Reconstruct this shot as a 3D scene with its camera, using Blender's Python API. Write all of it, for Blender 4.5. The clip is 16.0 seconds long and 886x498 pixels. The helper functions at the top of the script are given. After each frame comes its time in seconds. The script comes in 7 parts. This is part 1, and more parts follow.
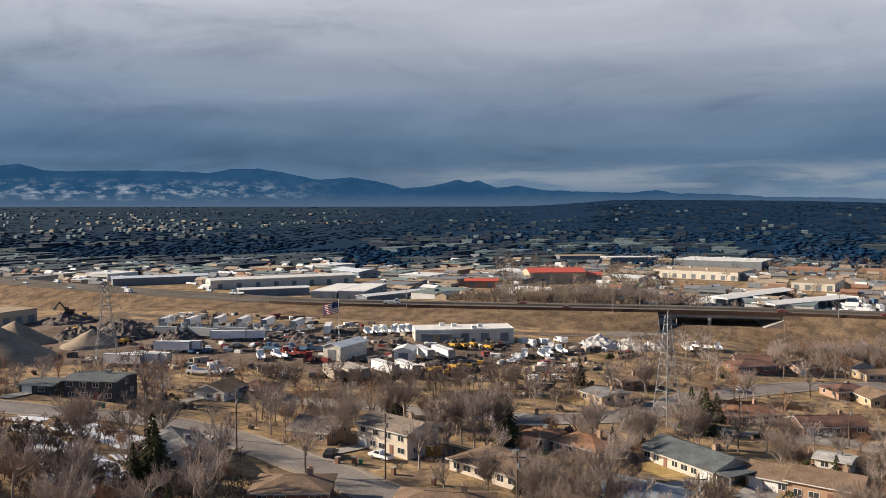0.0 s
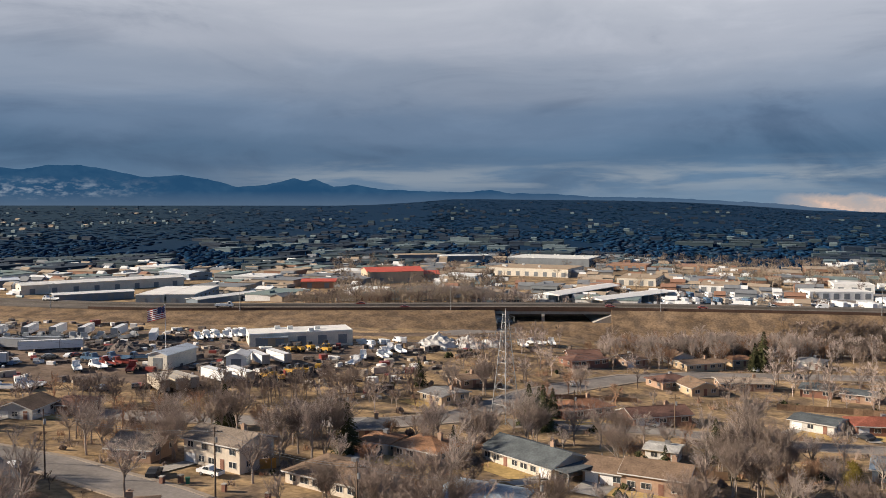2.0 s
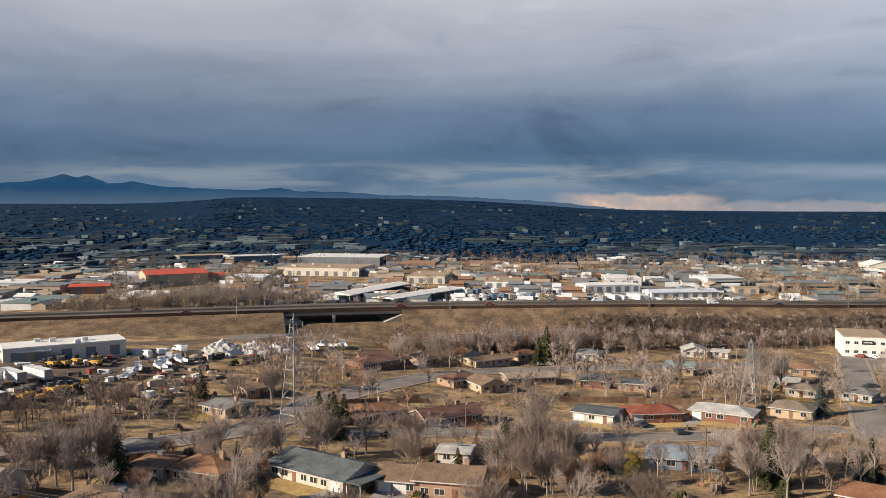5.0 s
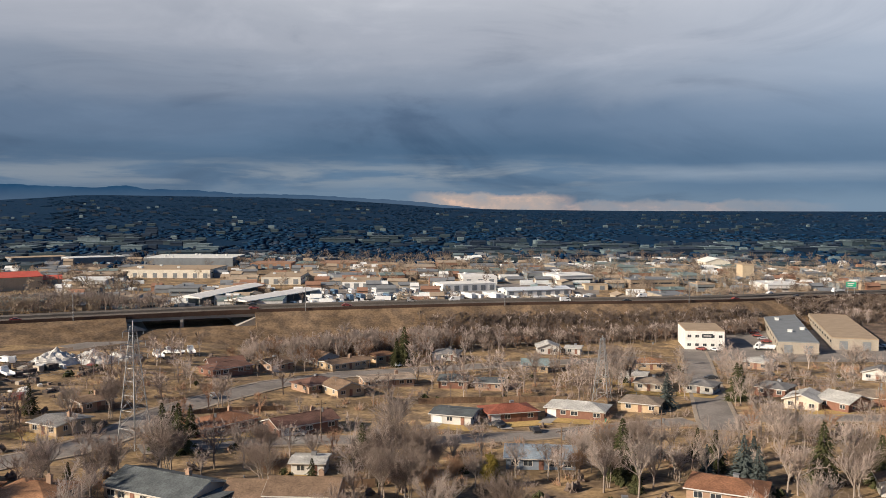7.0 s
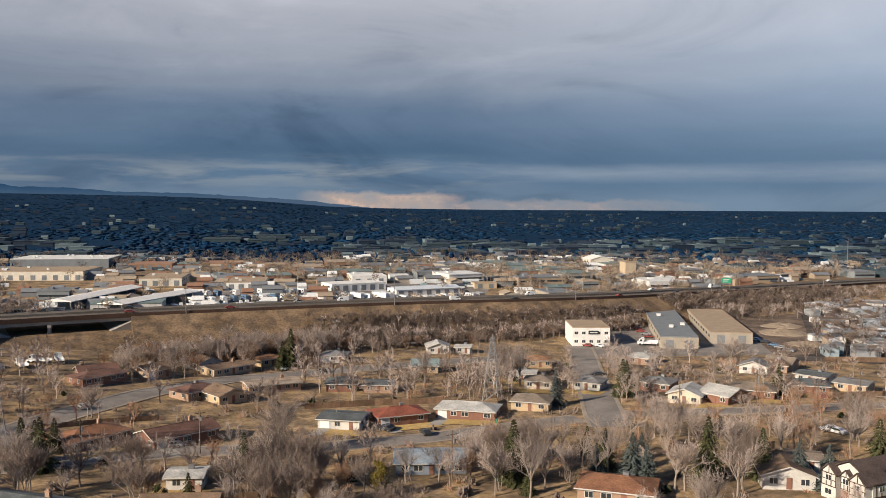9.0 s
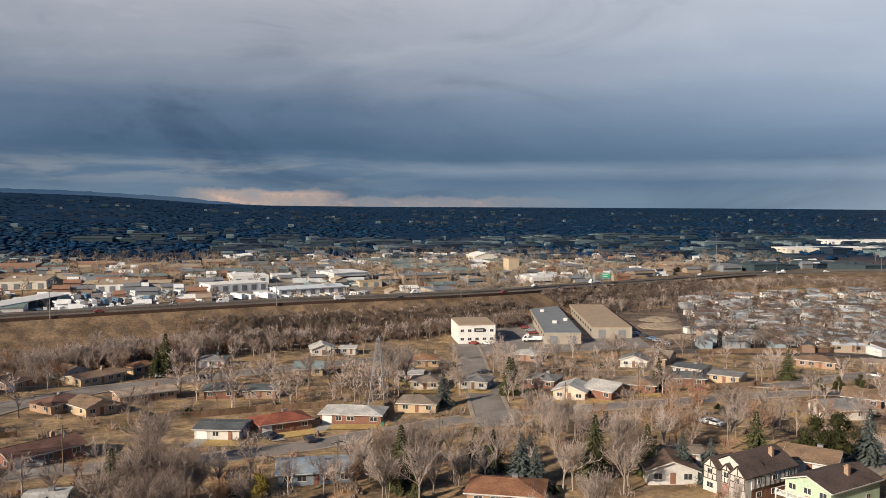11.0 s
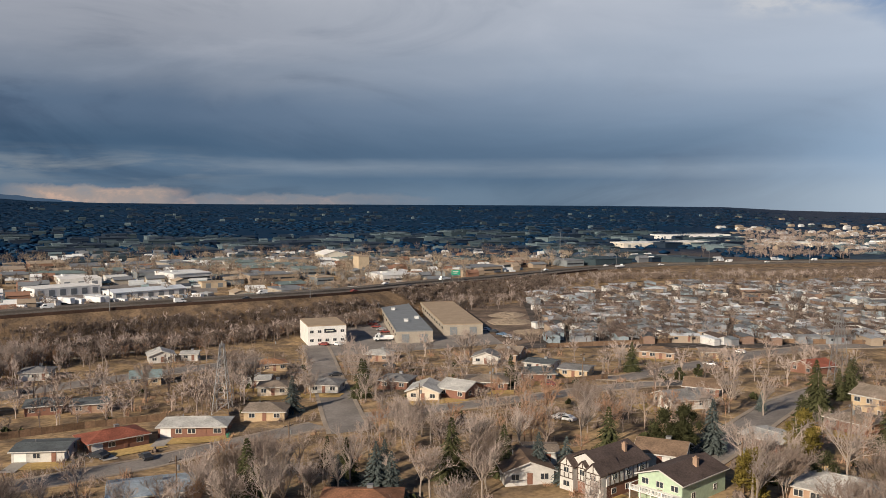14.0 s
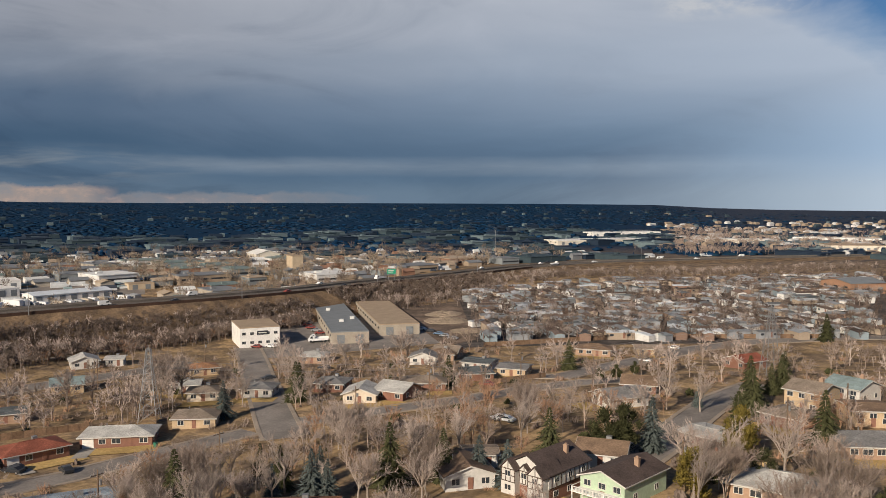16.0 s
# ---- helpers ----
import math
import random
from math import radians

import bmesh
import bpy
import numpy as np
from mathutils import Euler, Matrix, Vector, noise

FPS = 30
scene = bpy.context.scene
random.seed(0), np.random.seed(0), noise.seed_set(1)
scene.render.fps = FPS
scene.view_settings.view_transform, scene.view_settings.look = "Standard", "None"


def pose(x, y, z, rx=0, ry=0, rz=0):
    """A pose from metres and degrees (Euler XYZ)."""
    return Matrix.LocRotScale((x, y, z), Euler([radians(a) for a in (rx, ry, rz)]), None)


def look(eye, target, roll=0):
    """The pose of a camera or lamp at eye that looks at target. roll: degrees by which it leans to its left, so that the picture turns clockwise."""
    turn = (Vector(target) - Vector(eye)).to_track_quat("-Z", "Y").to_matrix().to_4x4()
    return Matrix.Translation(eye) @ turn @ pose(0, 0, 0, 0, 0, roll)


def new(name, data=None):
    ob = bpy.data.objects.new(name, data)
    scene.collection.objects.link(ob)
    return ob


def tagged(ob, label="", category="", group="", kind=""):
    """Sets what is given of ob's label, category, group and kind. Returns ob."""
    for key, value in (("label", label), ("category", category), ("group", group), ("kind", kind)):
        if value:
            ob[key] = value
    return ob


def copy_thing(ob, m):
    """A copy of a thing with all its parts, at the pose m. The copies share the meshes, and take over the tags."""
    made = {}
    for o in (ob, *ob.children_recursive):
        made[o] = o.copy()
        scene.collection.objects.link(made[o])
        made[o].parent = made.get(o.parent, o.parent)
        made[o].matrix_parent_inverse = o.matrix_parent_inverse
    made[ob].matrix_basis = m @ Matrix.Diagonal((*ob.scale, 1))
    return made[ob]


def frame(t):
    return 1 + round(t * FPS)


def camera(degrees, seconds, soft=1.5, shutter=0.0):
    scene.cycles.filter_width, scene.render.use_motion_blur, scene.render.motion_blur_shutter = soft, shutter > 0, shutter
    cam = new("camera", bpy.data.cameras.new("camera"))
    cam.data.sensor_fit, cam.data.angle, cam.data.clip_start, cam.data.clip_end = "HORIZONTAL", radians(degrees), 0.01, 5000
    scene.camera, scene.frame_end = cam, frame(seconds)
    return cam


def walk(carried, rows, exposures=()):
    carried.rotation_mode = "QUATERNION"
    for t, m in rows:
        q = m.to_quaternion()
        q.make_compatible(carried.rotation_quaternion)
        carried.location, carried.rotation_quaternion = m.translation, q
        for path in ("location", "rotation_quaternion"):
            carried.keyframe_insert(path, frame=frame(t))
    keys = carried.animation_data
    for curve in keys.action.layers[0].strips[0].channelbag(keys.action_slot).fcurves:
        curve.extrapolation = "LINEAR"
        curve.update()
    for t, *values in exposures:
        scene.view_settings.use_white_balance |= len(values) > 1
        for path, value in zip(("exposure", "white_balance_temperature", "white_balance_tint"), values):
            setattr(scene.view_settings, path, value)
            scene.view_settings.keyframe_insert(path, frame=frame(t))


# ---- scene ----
# The flight: seconds, eye, heading clockwise from +y, pitch up and lean in degrees.
cam = camera(55.40, 16.0, soft=0.85)
FLIGHT = [
    (0.0, 0.00, -0.00, 55.00, -30.446, -2.815, -0.162),
    (0.5, -0.68, 1.00, 55.00, -28.053, -2.848, -0.148),
    (1.0, -1.36, 2.58, 54.94, -25.193, -2.877, -0.144),
    (1.5, -1.90, 3.76, 54.91, -22.728, -2.883, -0.109),
    (2.0, -2.47, 5.18, 54.85, -19.451, -2.892, -0.086),
    (2.5, -2.80, 6.29, 54.92, -17.554, -2.904, -0.057),
    (3.0, -3.03, 7.60, 54.98, -15.562, -2.908, -0.082),
    (3.5, -3.47, 8.87, 54.95, -13.181, -2.918, -0.017),
    (4.0, -3.67, 10.25, 55.01, -10.478, -2.955, -0.060),
    (6.5, -3.45, 16.99, 55.22, 1.942, -3.086, 0.076),
    (7.0, -3.19, 18.46, 55.22, 4.302, -3.100, 0.103),
    (7.5, -2.93, 19.98, 55.11, 6.223, -3.112, 0.136),
    (8.0, -2.47, 21.56, 55.05, 7.852, -3.129, 0.117),
    (8.5, -2.29, 22.76, 54.99, 9.798, -3.143, 0.185),
    (9.0, -2.08, 24.13, 54.90, 11.783, -3.147, 0.227),
    (9.5, -1.77, 25.46, 55.12, 13.990, -3.217, 0.231),
    (12.0, -0.09, 31.63, 55.19, 23.361, -3.347, 0.256),
    (12.5, 0.32, 32.82, 55.13, 25.502, -3.371, 0.305),
    (13.0, 0.86, 34.07, 55.07, 27.276, -3.396, 0.264),
    (13.5, 1.28, 35.11, 55.07, 28.263, -3.419, 0.267),
    (14.0, 1.73, 36.14, 55.07, 29.851, -3.479, 0.199),
    (14.5, 2.16, 37.14, 55.07, 30.838, -3.500, 0.223),
    (15.0, 2.61, 38.16, 55.10, 31.545, -3.527, 0.154),
    (15.5, 3.22, 39.25, 55.05, 32.384, -3.339, 0.078),
    (16.0, 3.61, 40.17, 55.01, 34.285, -3.588, 0.100),
]


def flying(x, y, z, az, up, lean):
    way = Vector((math.sin(radians(az)) * math.cos(radians(up)), math.cos(radians(az)) * math.cos(radians(up)), math.sin(radians(up))))
    eye = Vector((x, y, z))
    return look(eye, eye + way * 100, lean)


walk(cam, [(t, flying(x, y, z, az, up, lean)) for t, x, y, z, az, up, lean in FLIGHT], exposures=((0.0, 0.68), (4.0, 0.64), (9.0, 0.46), (13.0, 0.28), (16.0, 0.12)))
# ---- light ----
SUN_AZ, SUN_EL = 247.0, 25.0          # degrees clockwise from +y, and above the horizon


def build_sky():
    world = bpy.data.worlds.new("sky")
    scene.world = world
    world.use_nodes = True
    nt = world.node_tree
    nt.nodes.clear()
    N, L = nt.nodes.new, nt.links.new
    out, bg = N("ShaderNodeOutputWorld"), N("ShaderNodeBackground")
    tc, sep = N("ShaderNodeTexCoord"), N("ShaderNodeSeparateXYZ")
    L(tc.outputs["Generated"], sep.inputs[0])

    def math_node(op, a, b=None, clamp=False):
        n = N("ShaderNodeMath")
        n.operation, n.use_clamp = op, clamp
        for k, v in enumerate((a, b)):
            if v is None:
                continue
            if isinstance(v, (int, float)):
                n.inputs[k].default_value = v
            else:
                L(v, n.inputs[k])
        return n.outputs[0]

    def ramp(fac, stops, mode="EASE"):
        r = N("ShaderNodeValToRGB")
        r.color_ramp.interpolation = mode
        while len(r.color_ramp.elements) < len(stops):
            r.color_ramp.elements.new(0.5)
        for e, (p, c) in zip(r.color_ramp.elements, stops):
            e.position, e.color = p, (*c, 1)
        L(fac, r.inputs[0])
        return r.outputs[0]

    def mix(fac, a, b):
        n = N("ShaderNodeMix")
        n.data_type = "RGBA"
        L(fac, n.inputs[0])
        for k, v in ((6, a), (7, b)):
            if isinstance(v, tuple):
                n.inputs[k].default_value = (*v, 1)
            else:
                L(v, n.inputs[k])
        return n.outputs[2]

    def noise_at(scale, detail=5.0, rough=0.55, stretch=(1, 1, 4), shift=(0, 0, 0), warp=0.0):
        m = N("ShaderNodeMapping")
        m.inputs["Scale"].default_value, m.inputs["Location"].default_value = stretch, shift
        L(tc.outputs["Generated"], m.inputs[0])
        n = N("ShaderNodeTexNoise")
        n.inputs["Scale"].default_value, n.inputs["Detail"].default_value = scale, detail
        n.inputs["Roughness"].default_value, n.inputs["Distortion"].default_value = rough, warp
        L(m.outputs[0], n.inputs["Vector"])
        return n.outputs["Fac"]

    elev = math_node("MULTIPLY", math_node("ARCSINE", sep.outputs[2]), 180 / math.pi)
    azim = math_node("MULTIPLY", math_node("ARCTAN2", sep.outputs[0], sep.outputs[1]), 180 / math.pi)
    # clear air
    sky = N("ShaderNodeTexSky")
    sky.sky_type, sky.sun_disc = "NISHITA", False
    sky.sun_elevation, sky.sun_rotation = radians(SUN_EL), radians(SUN_AZ)
    dim = N("ShaderNodeVectorMath")
    dim.operation = "SCALE"
    dim.inputs[3].default_value = 0.06
    hue = N("ShaderNodeVectorMath")
    hue.operation = "MULTIPLY"
    hue.inputs[1].default_value = (0.42, 0.66, 0.98)
    L(sky.outputs[0], hue.inputs[0]), L(hue.outputs[0], dim.inputs[0])
    # storm deck: tone by height above the horizon, its edges broken by noise
    wob = math_node("MULTIPLY", math_node("SUBTRACT", noise_at(2.2, 6, 0.55, (1, 1, 5), warp=0.4), 0.5), 5.0)
    low = math_node("MINIMUM", math_node("MULTIPLY", elev, 0.28), 1.0)
    h = math_node("ADD", elev, math_node("MULTIPLY", wob, math_node("MAXIMUM", low, 0.08)))
    deck = ramp(math_node("DIVIDE", h, 60.0, True), DECK)
    puffs = noise_at(3.4, 7, 0.58, (1, 1, 3.4), (3, 1, 0), 0.7)
    tone = ramp(puffs, [(0.30, (0.70, 0.73, 0.77)), (0.50, (1, 1, 1)), (0.70, (1.16, 1.14, 1.12))])
    m = N("ShaderNodeMix")
    m.data_type, m.blend_type = "RGBA", "MULTIPLY"
    m.inputs[0].default_value = 1.0
    L(deck, m.inputs[6]), L(tone, m.inputs[7])
    deck = m.outputs[2]

    def band(centre, half, soft):
        """1 within half of the azimuth or height given, falling off over soft."""
        src, c = centre
        d = math_node("ABSOLUTE", math_node("SUBTRACT", src, c))
        return math_node("SUBTRACT", 1.0, math_node("DIVIDE", math_node("SUBTRACT", d, half), soft, True), True)

    # pale break under the deck
    streak = noise_at(7.0, 5, 0.6, (1, 1, 9), (0, 4, 0), 0.3)
    gap = math_node("MULTIPLY", band((elev, 1.9), 0.15, 1.3), ramp(streak, [(0.40, (0, 0, 0)), (0.64, (0.55, 0.55, 0.55))]))
    gap = math_node("MULTIPLY", gap, band((azim, -8), 18, 10))
    deck = mix(gap, deck, (0.265, 0.290, 0.310))
    upper = math_node("MULTIPLY", band((math_node("ADD", elev, math_node("MULTIPLY", wob, 0.30)), 2.0), 0.05, 0.7), band((azim, 34), 14, 12))
    deck = mix(math_node("MULTIPLY", upper, math_node("MULTIPLY", streak, 0.85)), deck, (0.260, 0.305, 0.360))
    # sunlit cumulus far off beneath it
    lump = noise_at(26.0, 6, 0.65, (1, 1, 1.6), (1, 2, 0), 0.2)
    heap_top = math_node("ADD", elev, math_node("MULTIPLY", math_node("SUBTRACT", lump, 0.5), 1.3))
    glow = math_node("MULTIPLY", band((azim, 7.6), 3.6, 2.2), band((heap_top, 0.0), 0.48, 0.30))
    tail = math_node("MULTIPLY", band((azim, 15.0), 8.0, 7.0), band((heap_top, -0.3), 0.30, 0.25))
    glow = math_node("MAXIMUM", glow, math_node("MULTIPLY", tail, 0.5))
    deck = mix(glow, deck, ramp(lump, [(0.36, (0.270, 0.265, 0.280)), (0.50, (0.330, 0.285, 0.270)), (0.66, (0.520, 0.370, 0.300))]))
    # the deck's ragged rim to the north-east, with clear blue past it
    rag = math_node("MULTIPLY", math_node("SUBTRACT", noise_at(3.5, 6, 0.6, (1, 1, 2), (5, 0, 2), 0.5), 0.5), 14.0)
    east = math_node("ADD", azim, rag)
    away = math_node("DIVIDE", math_node("SUBTRACT", math_node("ADD", east, math_node("MULTIPLY", elev, 1.9)), 76.0), 6.0, True)
    veil = math_node("DIVIDE", math_node("SUBTRACT", azim, 12.0), 55.0, True)
    veil = math_node("MULTIPLY", veil, math_node("MAXIMUM", math_node("DIVIDE", math_node("SUBTRACT", elev, 1.0), 7.0, True), math_node("DIVIDE", math_node("SUBTRACT", azim, 36.0), 26.0, True)))
    pale = ramp(math_node("DIVIDE", elev, 14.0, True), [(0.0, (0.56, 0.66, 0.77)), (0.22, (0.44, 0.58, 0.76)), (0.6, (0.50, 0.58, 0.70)), (1.0, (0.54, 0.60, 0.70))])
    deck = mix(math_node("MULTIPLY", veil, 0.85), deck, pale)
    dusk = math_node("MULTIPLY", band((azim, -24.0), 8, 18), 0.17)
    deck = mix(dusk, deck, (0.10, 0.12, 0.16))
    puff = math_node("MULTIPLY", band((azim, 53.0), 3.2, 2.0), band((elev, 12.6), 0.7, 0.9))
    puff = math_node("MULTIPLY", puff, ramp(noise_at(16.0, 6, 0.6, (1, 1, 1.8), (2, 6, 0), 0.4), [(0.40, (0, 0, 0)), (0.58, (0.85, 0.85, 0.85))]))
    back = math_node("DIVIDE", math_node("SUBTRACT", math_node("ABSOLUTE", azim), 95.0), 40.0, True)
    clear = math_node("MAXIMUM", away, back)
    both = mix(puff, mix(clear, deck, dim.outputs[0]), (0.544, 0.560, 0.592))
    L(both, bg.inputs[0])
    bg.inputs[1].default_value = 0.90
    L(bg.outputs[0], out.inputs[0])


DECK = [(0.0, (0.124, 0.184, 0.256)), (0.025, (0.088, 0.148, 0.228)), (0.055, (0.062, 0.114, 0.188)), (0.095, (0.100, 0.152, 0.232)),
        (0.14, (0.196, 0.236, 0.304)), (0.185, (0.304, 0.328, 0.384)), (0.235, (0.384, 0.404, 0.452)), (0.33, (0.240, 0.260, 0.300)), (0.5, (0.112, 0.124, 0.148)), (1.0, (0.076, 0.088, 0.108))]
build_sky()
sun_data = bpy.data.lights.new("sun", "SUN")
sun_data.energy, sun_data.angle, sun_data.color = 5.0, radians(0.6), (1.0, 0.86, 0.70)
sun = new("sun", sun_data)
to_sun = Vector((math.sin(radians(SUN_AZ)) * math.cos(radians(SUN_EL)), math.cos(radians(SUN_AZ)) * math.cos(radians(SUN_EL)), math.sin(radians(SUN_EL))))
sun.matrix_world = look(to_sun * 300, (0, 0, 0))
scene.view_settings.exposure = 0.0


# ---- materials ----
def material(name, color, rough=0.8, grain=0.12, size=0.6, blotch=0.15, spread=6.0, bump=0.0, metal=0.0, per_object=0.0, second=None, spec=0.3):
    """A surface with grain (size in metres) and larger blotches (spread), and a shade of its own for each object."""
    m = bpy.data.materials.new(name)
    m.use_nodes = True
    nt = m.node_tree
    N, L = nt.nodes.new, nt.links.new
    bsdf = nt.nodes["Principled BSDF"]
    bsdf.inputs["Roughness"].default_value, bsdf.inputs["Metallic"].default_value = rough, metal
    bsdf.inputs["Specular IOR Level"].default_value = spec
    geo = N("ShaderNodeNewGeometry")

    def tex(scale, detail):
        n = N("ShaderNodeTexNoise")
        n.inputs["Scale"].default_value, n.inputs["Detail"].default_value = scale, detail
        L(geo.outputs["Position"], n.inputs["Vector"])
        return n.outputs["Fac"]

    fine, wide = tex(1 / size, 4), tex(1 / spread, 3)

    def around(src, amount):
        r = N("ShaderNodeMapRange")
        r.inputs["From Min"].default_value, r.inputs["From Max"].default_value = 0.3, 0.7
        r.inputs["To Min"].default_value, r.inputs["To Max"].default_value = 1 - amount, 1 + amount
        L(src, r.inputs["Value"])
        return r.outputs[0]

    value = N("ShaderNodeMath")
    value.operation = "MULTIPLY"
    L(around(fine, grain), value.inputs[0]), L(around(wide, blotch), value.inputs[1])
    last = value.outputs[0]
    if per_object:
        info, more = N("ShaderNodeObjectInfo"), N("ShaderNodeMath")
        more.operation = "MULTIPLY"
        r = N("ShaderNodeMapRange")
        r.inputs["To Min"].default_value, r.inputs["To Max"].default_value = 1 - per_object, 1 + per_object
        L(info.outputs["Random"], r.inputs["Value"])
        L(last, more.inputs[0]), L(r.outputs[0], more.inputs[1])
        last = more.outputs[0]
    base = N("ShaderNodeVectorMath")
    base.operation = "SCALE"
    if second:
        mx, rr = N("ShaderNodeMix"), N("ShaderNodeMapRange")
        mx.data_type = "RGBA"
        rr.inputs["From Min"].default_value, rr.inputs["From Max"].default_value = 0.42, 0.6
        L(tex(1.7 / spread, 5), rr.inputs["Value"]), L(rr.outputs[0], mx.inputs[0])
        mx.inputs[6].default_value, mx.inputs[7].default_value = (*color, 1), (*second, 1)
        L(mx.outputs[2], base.inputs[0])
    else:
        base.inputs[0].default_value = color
    L(last, base.inputs[3])
    L(base.outputs[0], bsdf.inputs["Base Color"])
    if bump:
        b = N("ShaderNodeBump")
        b.inputs["Strength"].default_value, b.inputs["Distance"].default_value = bump, size * 0.3
        L(fine, b.inputs["Height"]), L(b.outputs[0], bsdf.inputs["Normal"])
    return m


GRASS = material("winter_grass", (0.345, 0.242, 0.136), 0.95, 0.32, 1.2, 0.35, 11, 0.3, second=(0.185, 0.135, 0.092), spec=0.04)
LAWN = material("dormant_lawn", (0.47, 0.325, 0.135), 0.95, 0.2, 0.8, 0.2, 9, 0.2, spec=0.04)
DIRT = material("bare_dirt", (0.20, 0.15, 0.115), 0.95, 0.25, 1.5, 0.25, 14, 0.3, second=(0.13, 0.10, 0.08), spec=0.04)


def paint_far_shade(m):
    """Past the works, under the far woods, cloud shade is painted into the ground colour: paler on the western plain,
    weaker to the east.
    """
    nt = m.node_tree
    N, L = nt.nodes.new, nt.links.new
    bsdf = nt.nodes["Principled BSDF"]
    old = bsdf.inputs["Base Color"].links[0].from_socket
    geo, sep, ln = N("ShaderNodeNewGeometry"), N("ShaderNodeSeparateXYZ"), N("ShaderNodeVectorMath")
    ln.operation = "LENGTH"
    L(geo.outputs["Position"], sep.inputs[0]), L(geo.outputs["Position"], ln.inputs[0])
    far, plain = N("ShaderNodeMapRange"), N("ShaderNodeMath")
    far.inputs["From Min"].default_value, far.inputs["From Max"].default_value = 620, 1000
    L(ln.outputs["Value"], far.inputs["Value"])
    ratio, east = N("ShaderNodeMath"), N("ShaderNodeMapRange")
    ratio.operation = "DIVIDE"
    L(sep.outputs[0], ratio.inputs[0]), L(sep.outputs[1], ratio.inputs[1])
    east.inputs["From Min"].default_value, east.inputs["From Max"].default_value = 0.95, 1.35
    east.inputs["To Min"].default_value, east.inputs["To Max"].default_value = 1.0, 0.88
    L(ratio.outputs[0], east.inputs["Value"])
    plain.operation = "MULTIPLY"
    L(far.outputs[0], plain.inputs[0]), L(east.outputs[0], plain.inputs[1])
    mx, shade_tone, west, deep, open_ = N("ShaderNodeMix"), N("ShaderNodeMix"), N("ShaderNodeMapRange"), N("ShaderNodeMapRange"), N("ShaderNodeMath")
    mx.data_type = shade_tone.data_type = "RGBA"
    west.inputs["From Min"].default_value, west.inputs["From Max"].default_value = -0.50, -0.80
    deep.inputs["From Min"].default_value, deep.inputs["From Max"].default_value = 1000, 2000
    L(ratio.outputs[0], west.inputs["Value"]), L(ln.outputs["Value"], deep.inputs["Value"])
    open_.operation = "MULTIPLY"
    L(west.outputs[0], open_.inputs[0]), L(deep.outputs[0], open_.inputs[1]), L(open_.outputs[0], shade_tone.inputs[0])
    # Navy tones hold the far cloud shade; the western one is paler.
    shade_tone.inputs[6].default_value, shade_tone.inputs[7].default_value = (0.0066, 0.0270, 0.062, 1), (0.017, 0.039, 0.064, 1)
    L(plain.outputs[0], mx.inputs[0]), L(old, mx.inputs[6]), L(shade_tone.outputs[2], mx.inputs[7])
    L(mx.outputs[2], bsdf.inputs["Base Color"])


paint_far_shade(GRASS)
BANK = material("embankment_grass", (0.215, 0.148, 0.092), 0.95, 0.3, 0.9, 0.28, 9, 0.3, second=(0.135, 0.098, 0.068), spec=0.04)
ASPHALT = material("asphalt", (0.225, 0.200, 0.178), 0.85, 0.15, 0.7, 0.25, 9)
HIGHWAY = material("worn_highway_concrete", (0.135, 0.118, 0.102), 0.9, 0.12, 1.0, 0.2, 14, spec=0.08)
CONCRETE = material("concrete", (0.36, 0.33, 0.29), 0.85, 0.1, 0.6, 0.15, 8)
KERB = material("pale_kerb_concrete", (0.32, 0.265, 0.21), 0.85, 0.1, 0.6, 0.15, 8)
RUST = material("rusty_barrier", (0.085, 0.050, 0.035), 0.85, 0.2, 0.8, 0.2, 9)
BARK = material("grey_brown_bark", (0.30, 0.25, 0.21), 0.95, 0.2, 0.5, 0.1, 5, per_object=0.25, spec=0.04)
TWIG = material("pale_bare_twigs", (0.375, 0.308, 0.268), 0.95, 0.15, 0.8, 0.15, 4, per_object=0.25, spec=0.04)
TWIG_DARK = material("brown_bare_twigs", (0.270, 0.212, 0.176), 0.95, 0.15, 0.8, 0.15, 4, per_object=0.3, spec=0.04)
TWIG_RUST = material("russet_bare_twigs", (0.33, 0.205, 0.135), 0.95, 0.15, 0.8, 0.15, 4, per_object=0.3, spec=0.04)
BARK_DARK = material("dark_brush", (0.115, 0.088, 0.075), 0.95, 0.2, 0.5, 0.15, 5, spec=0.04)
PARK_FLOOR = material("park_gravel_and_asphalt", (0.115, 0.098, 0.088), 0.95, 0.3, 1.5, 0.3, 9, second=(0.075, 0.068, 0.064), spec=0.04)
BRUSH = material("brown_brush", (0.185, 0.144, 0.120), 0.95, 0.2, 0.5, 0.2, 7, spec=0.04)
PALE_TWIG = material("cottonwood_twigs", (0.36, 0.29, 0.22), 0.95, 0.15, 0.8, 0.25, 30, spec=0.04)
NEEDLE = material("dark_green_needles", (0.058, 0.060, 0.028), 0.9, 0.3, 0.5, 0.25, 2.5, per_object=0.25, spec=0.04)
NEEDLE_BLUE = material("blue_green_needles", (0.082, 0.098, 0.092), 0.9, 0.3, 0.5, 0.2, 2.5, per_object=0.2, spec=0.04)
NEEDLE_GOLD = material("yellowish_evergreen", (0.16, 0.125, 0.032), 0.9, 0.3, 0.5, 0.25, 2.5, per_object=0.2, spec=0.04)
# Navy base colour stands in for cloud shade and blue air far off.
SHADED_WOODS = material("far_woodland", (0.0056, 0.0260, 0.064), 0.95, 0.3, 9, 0.25, 160, second=(0.0080, 0.0285, 0.062), spec=0.04)


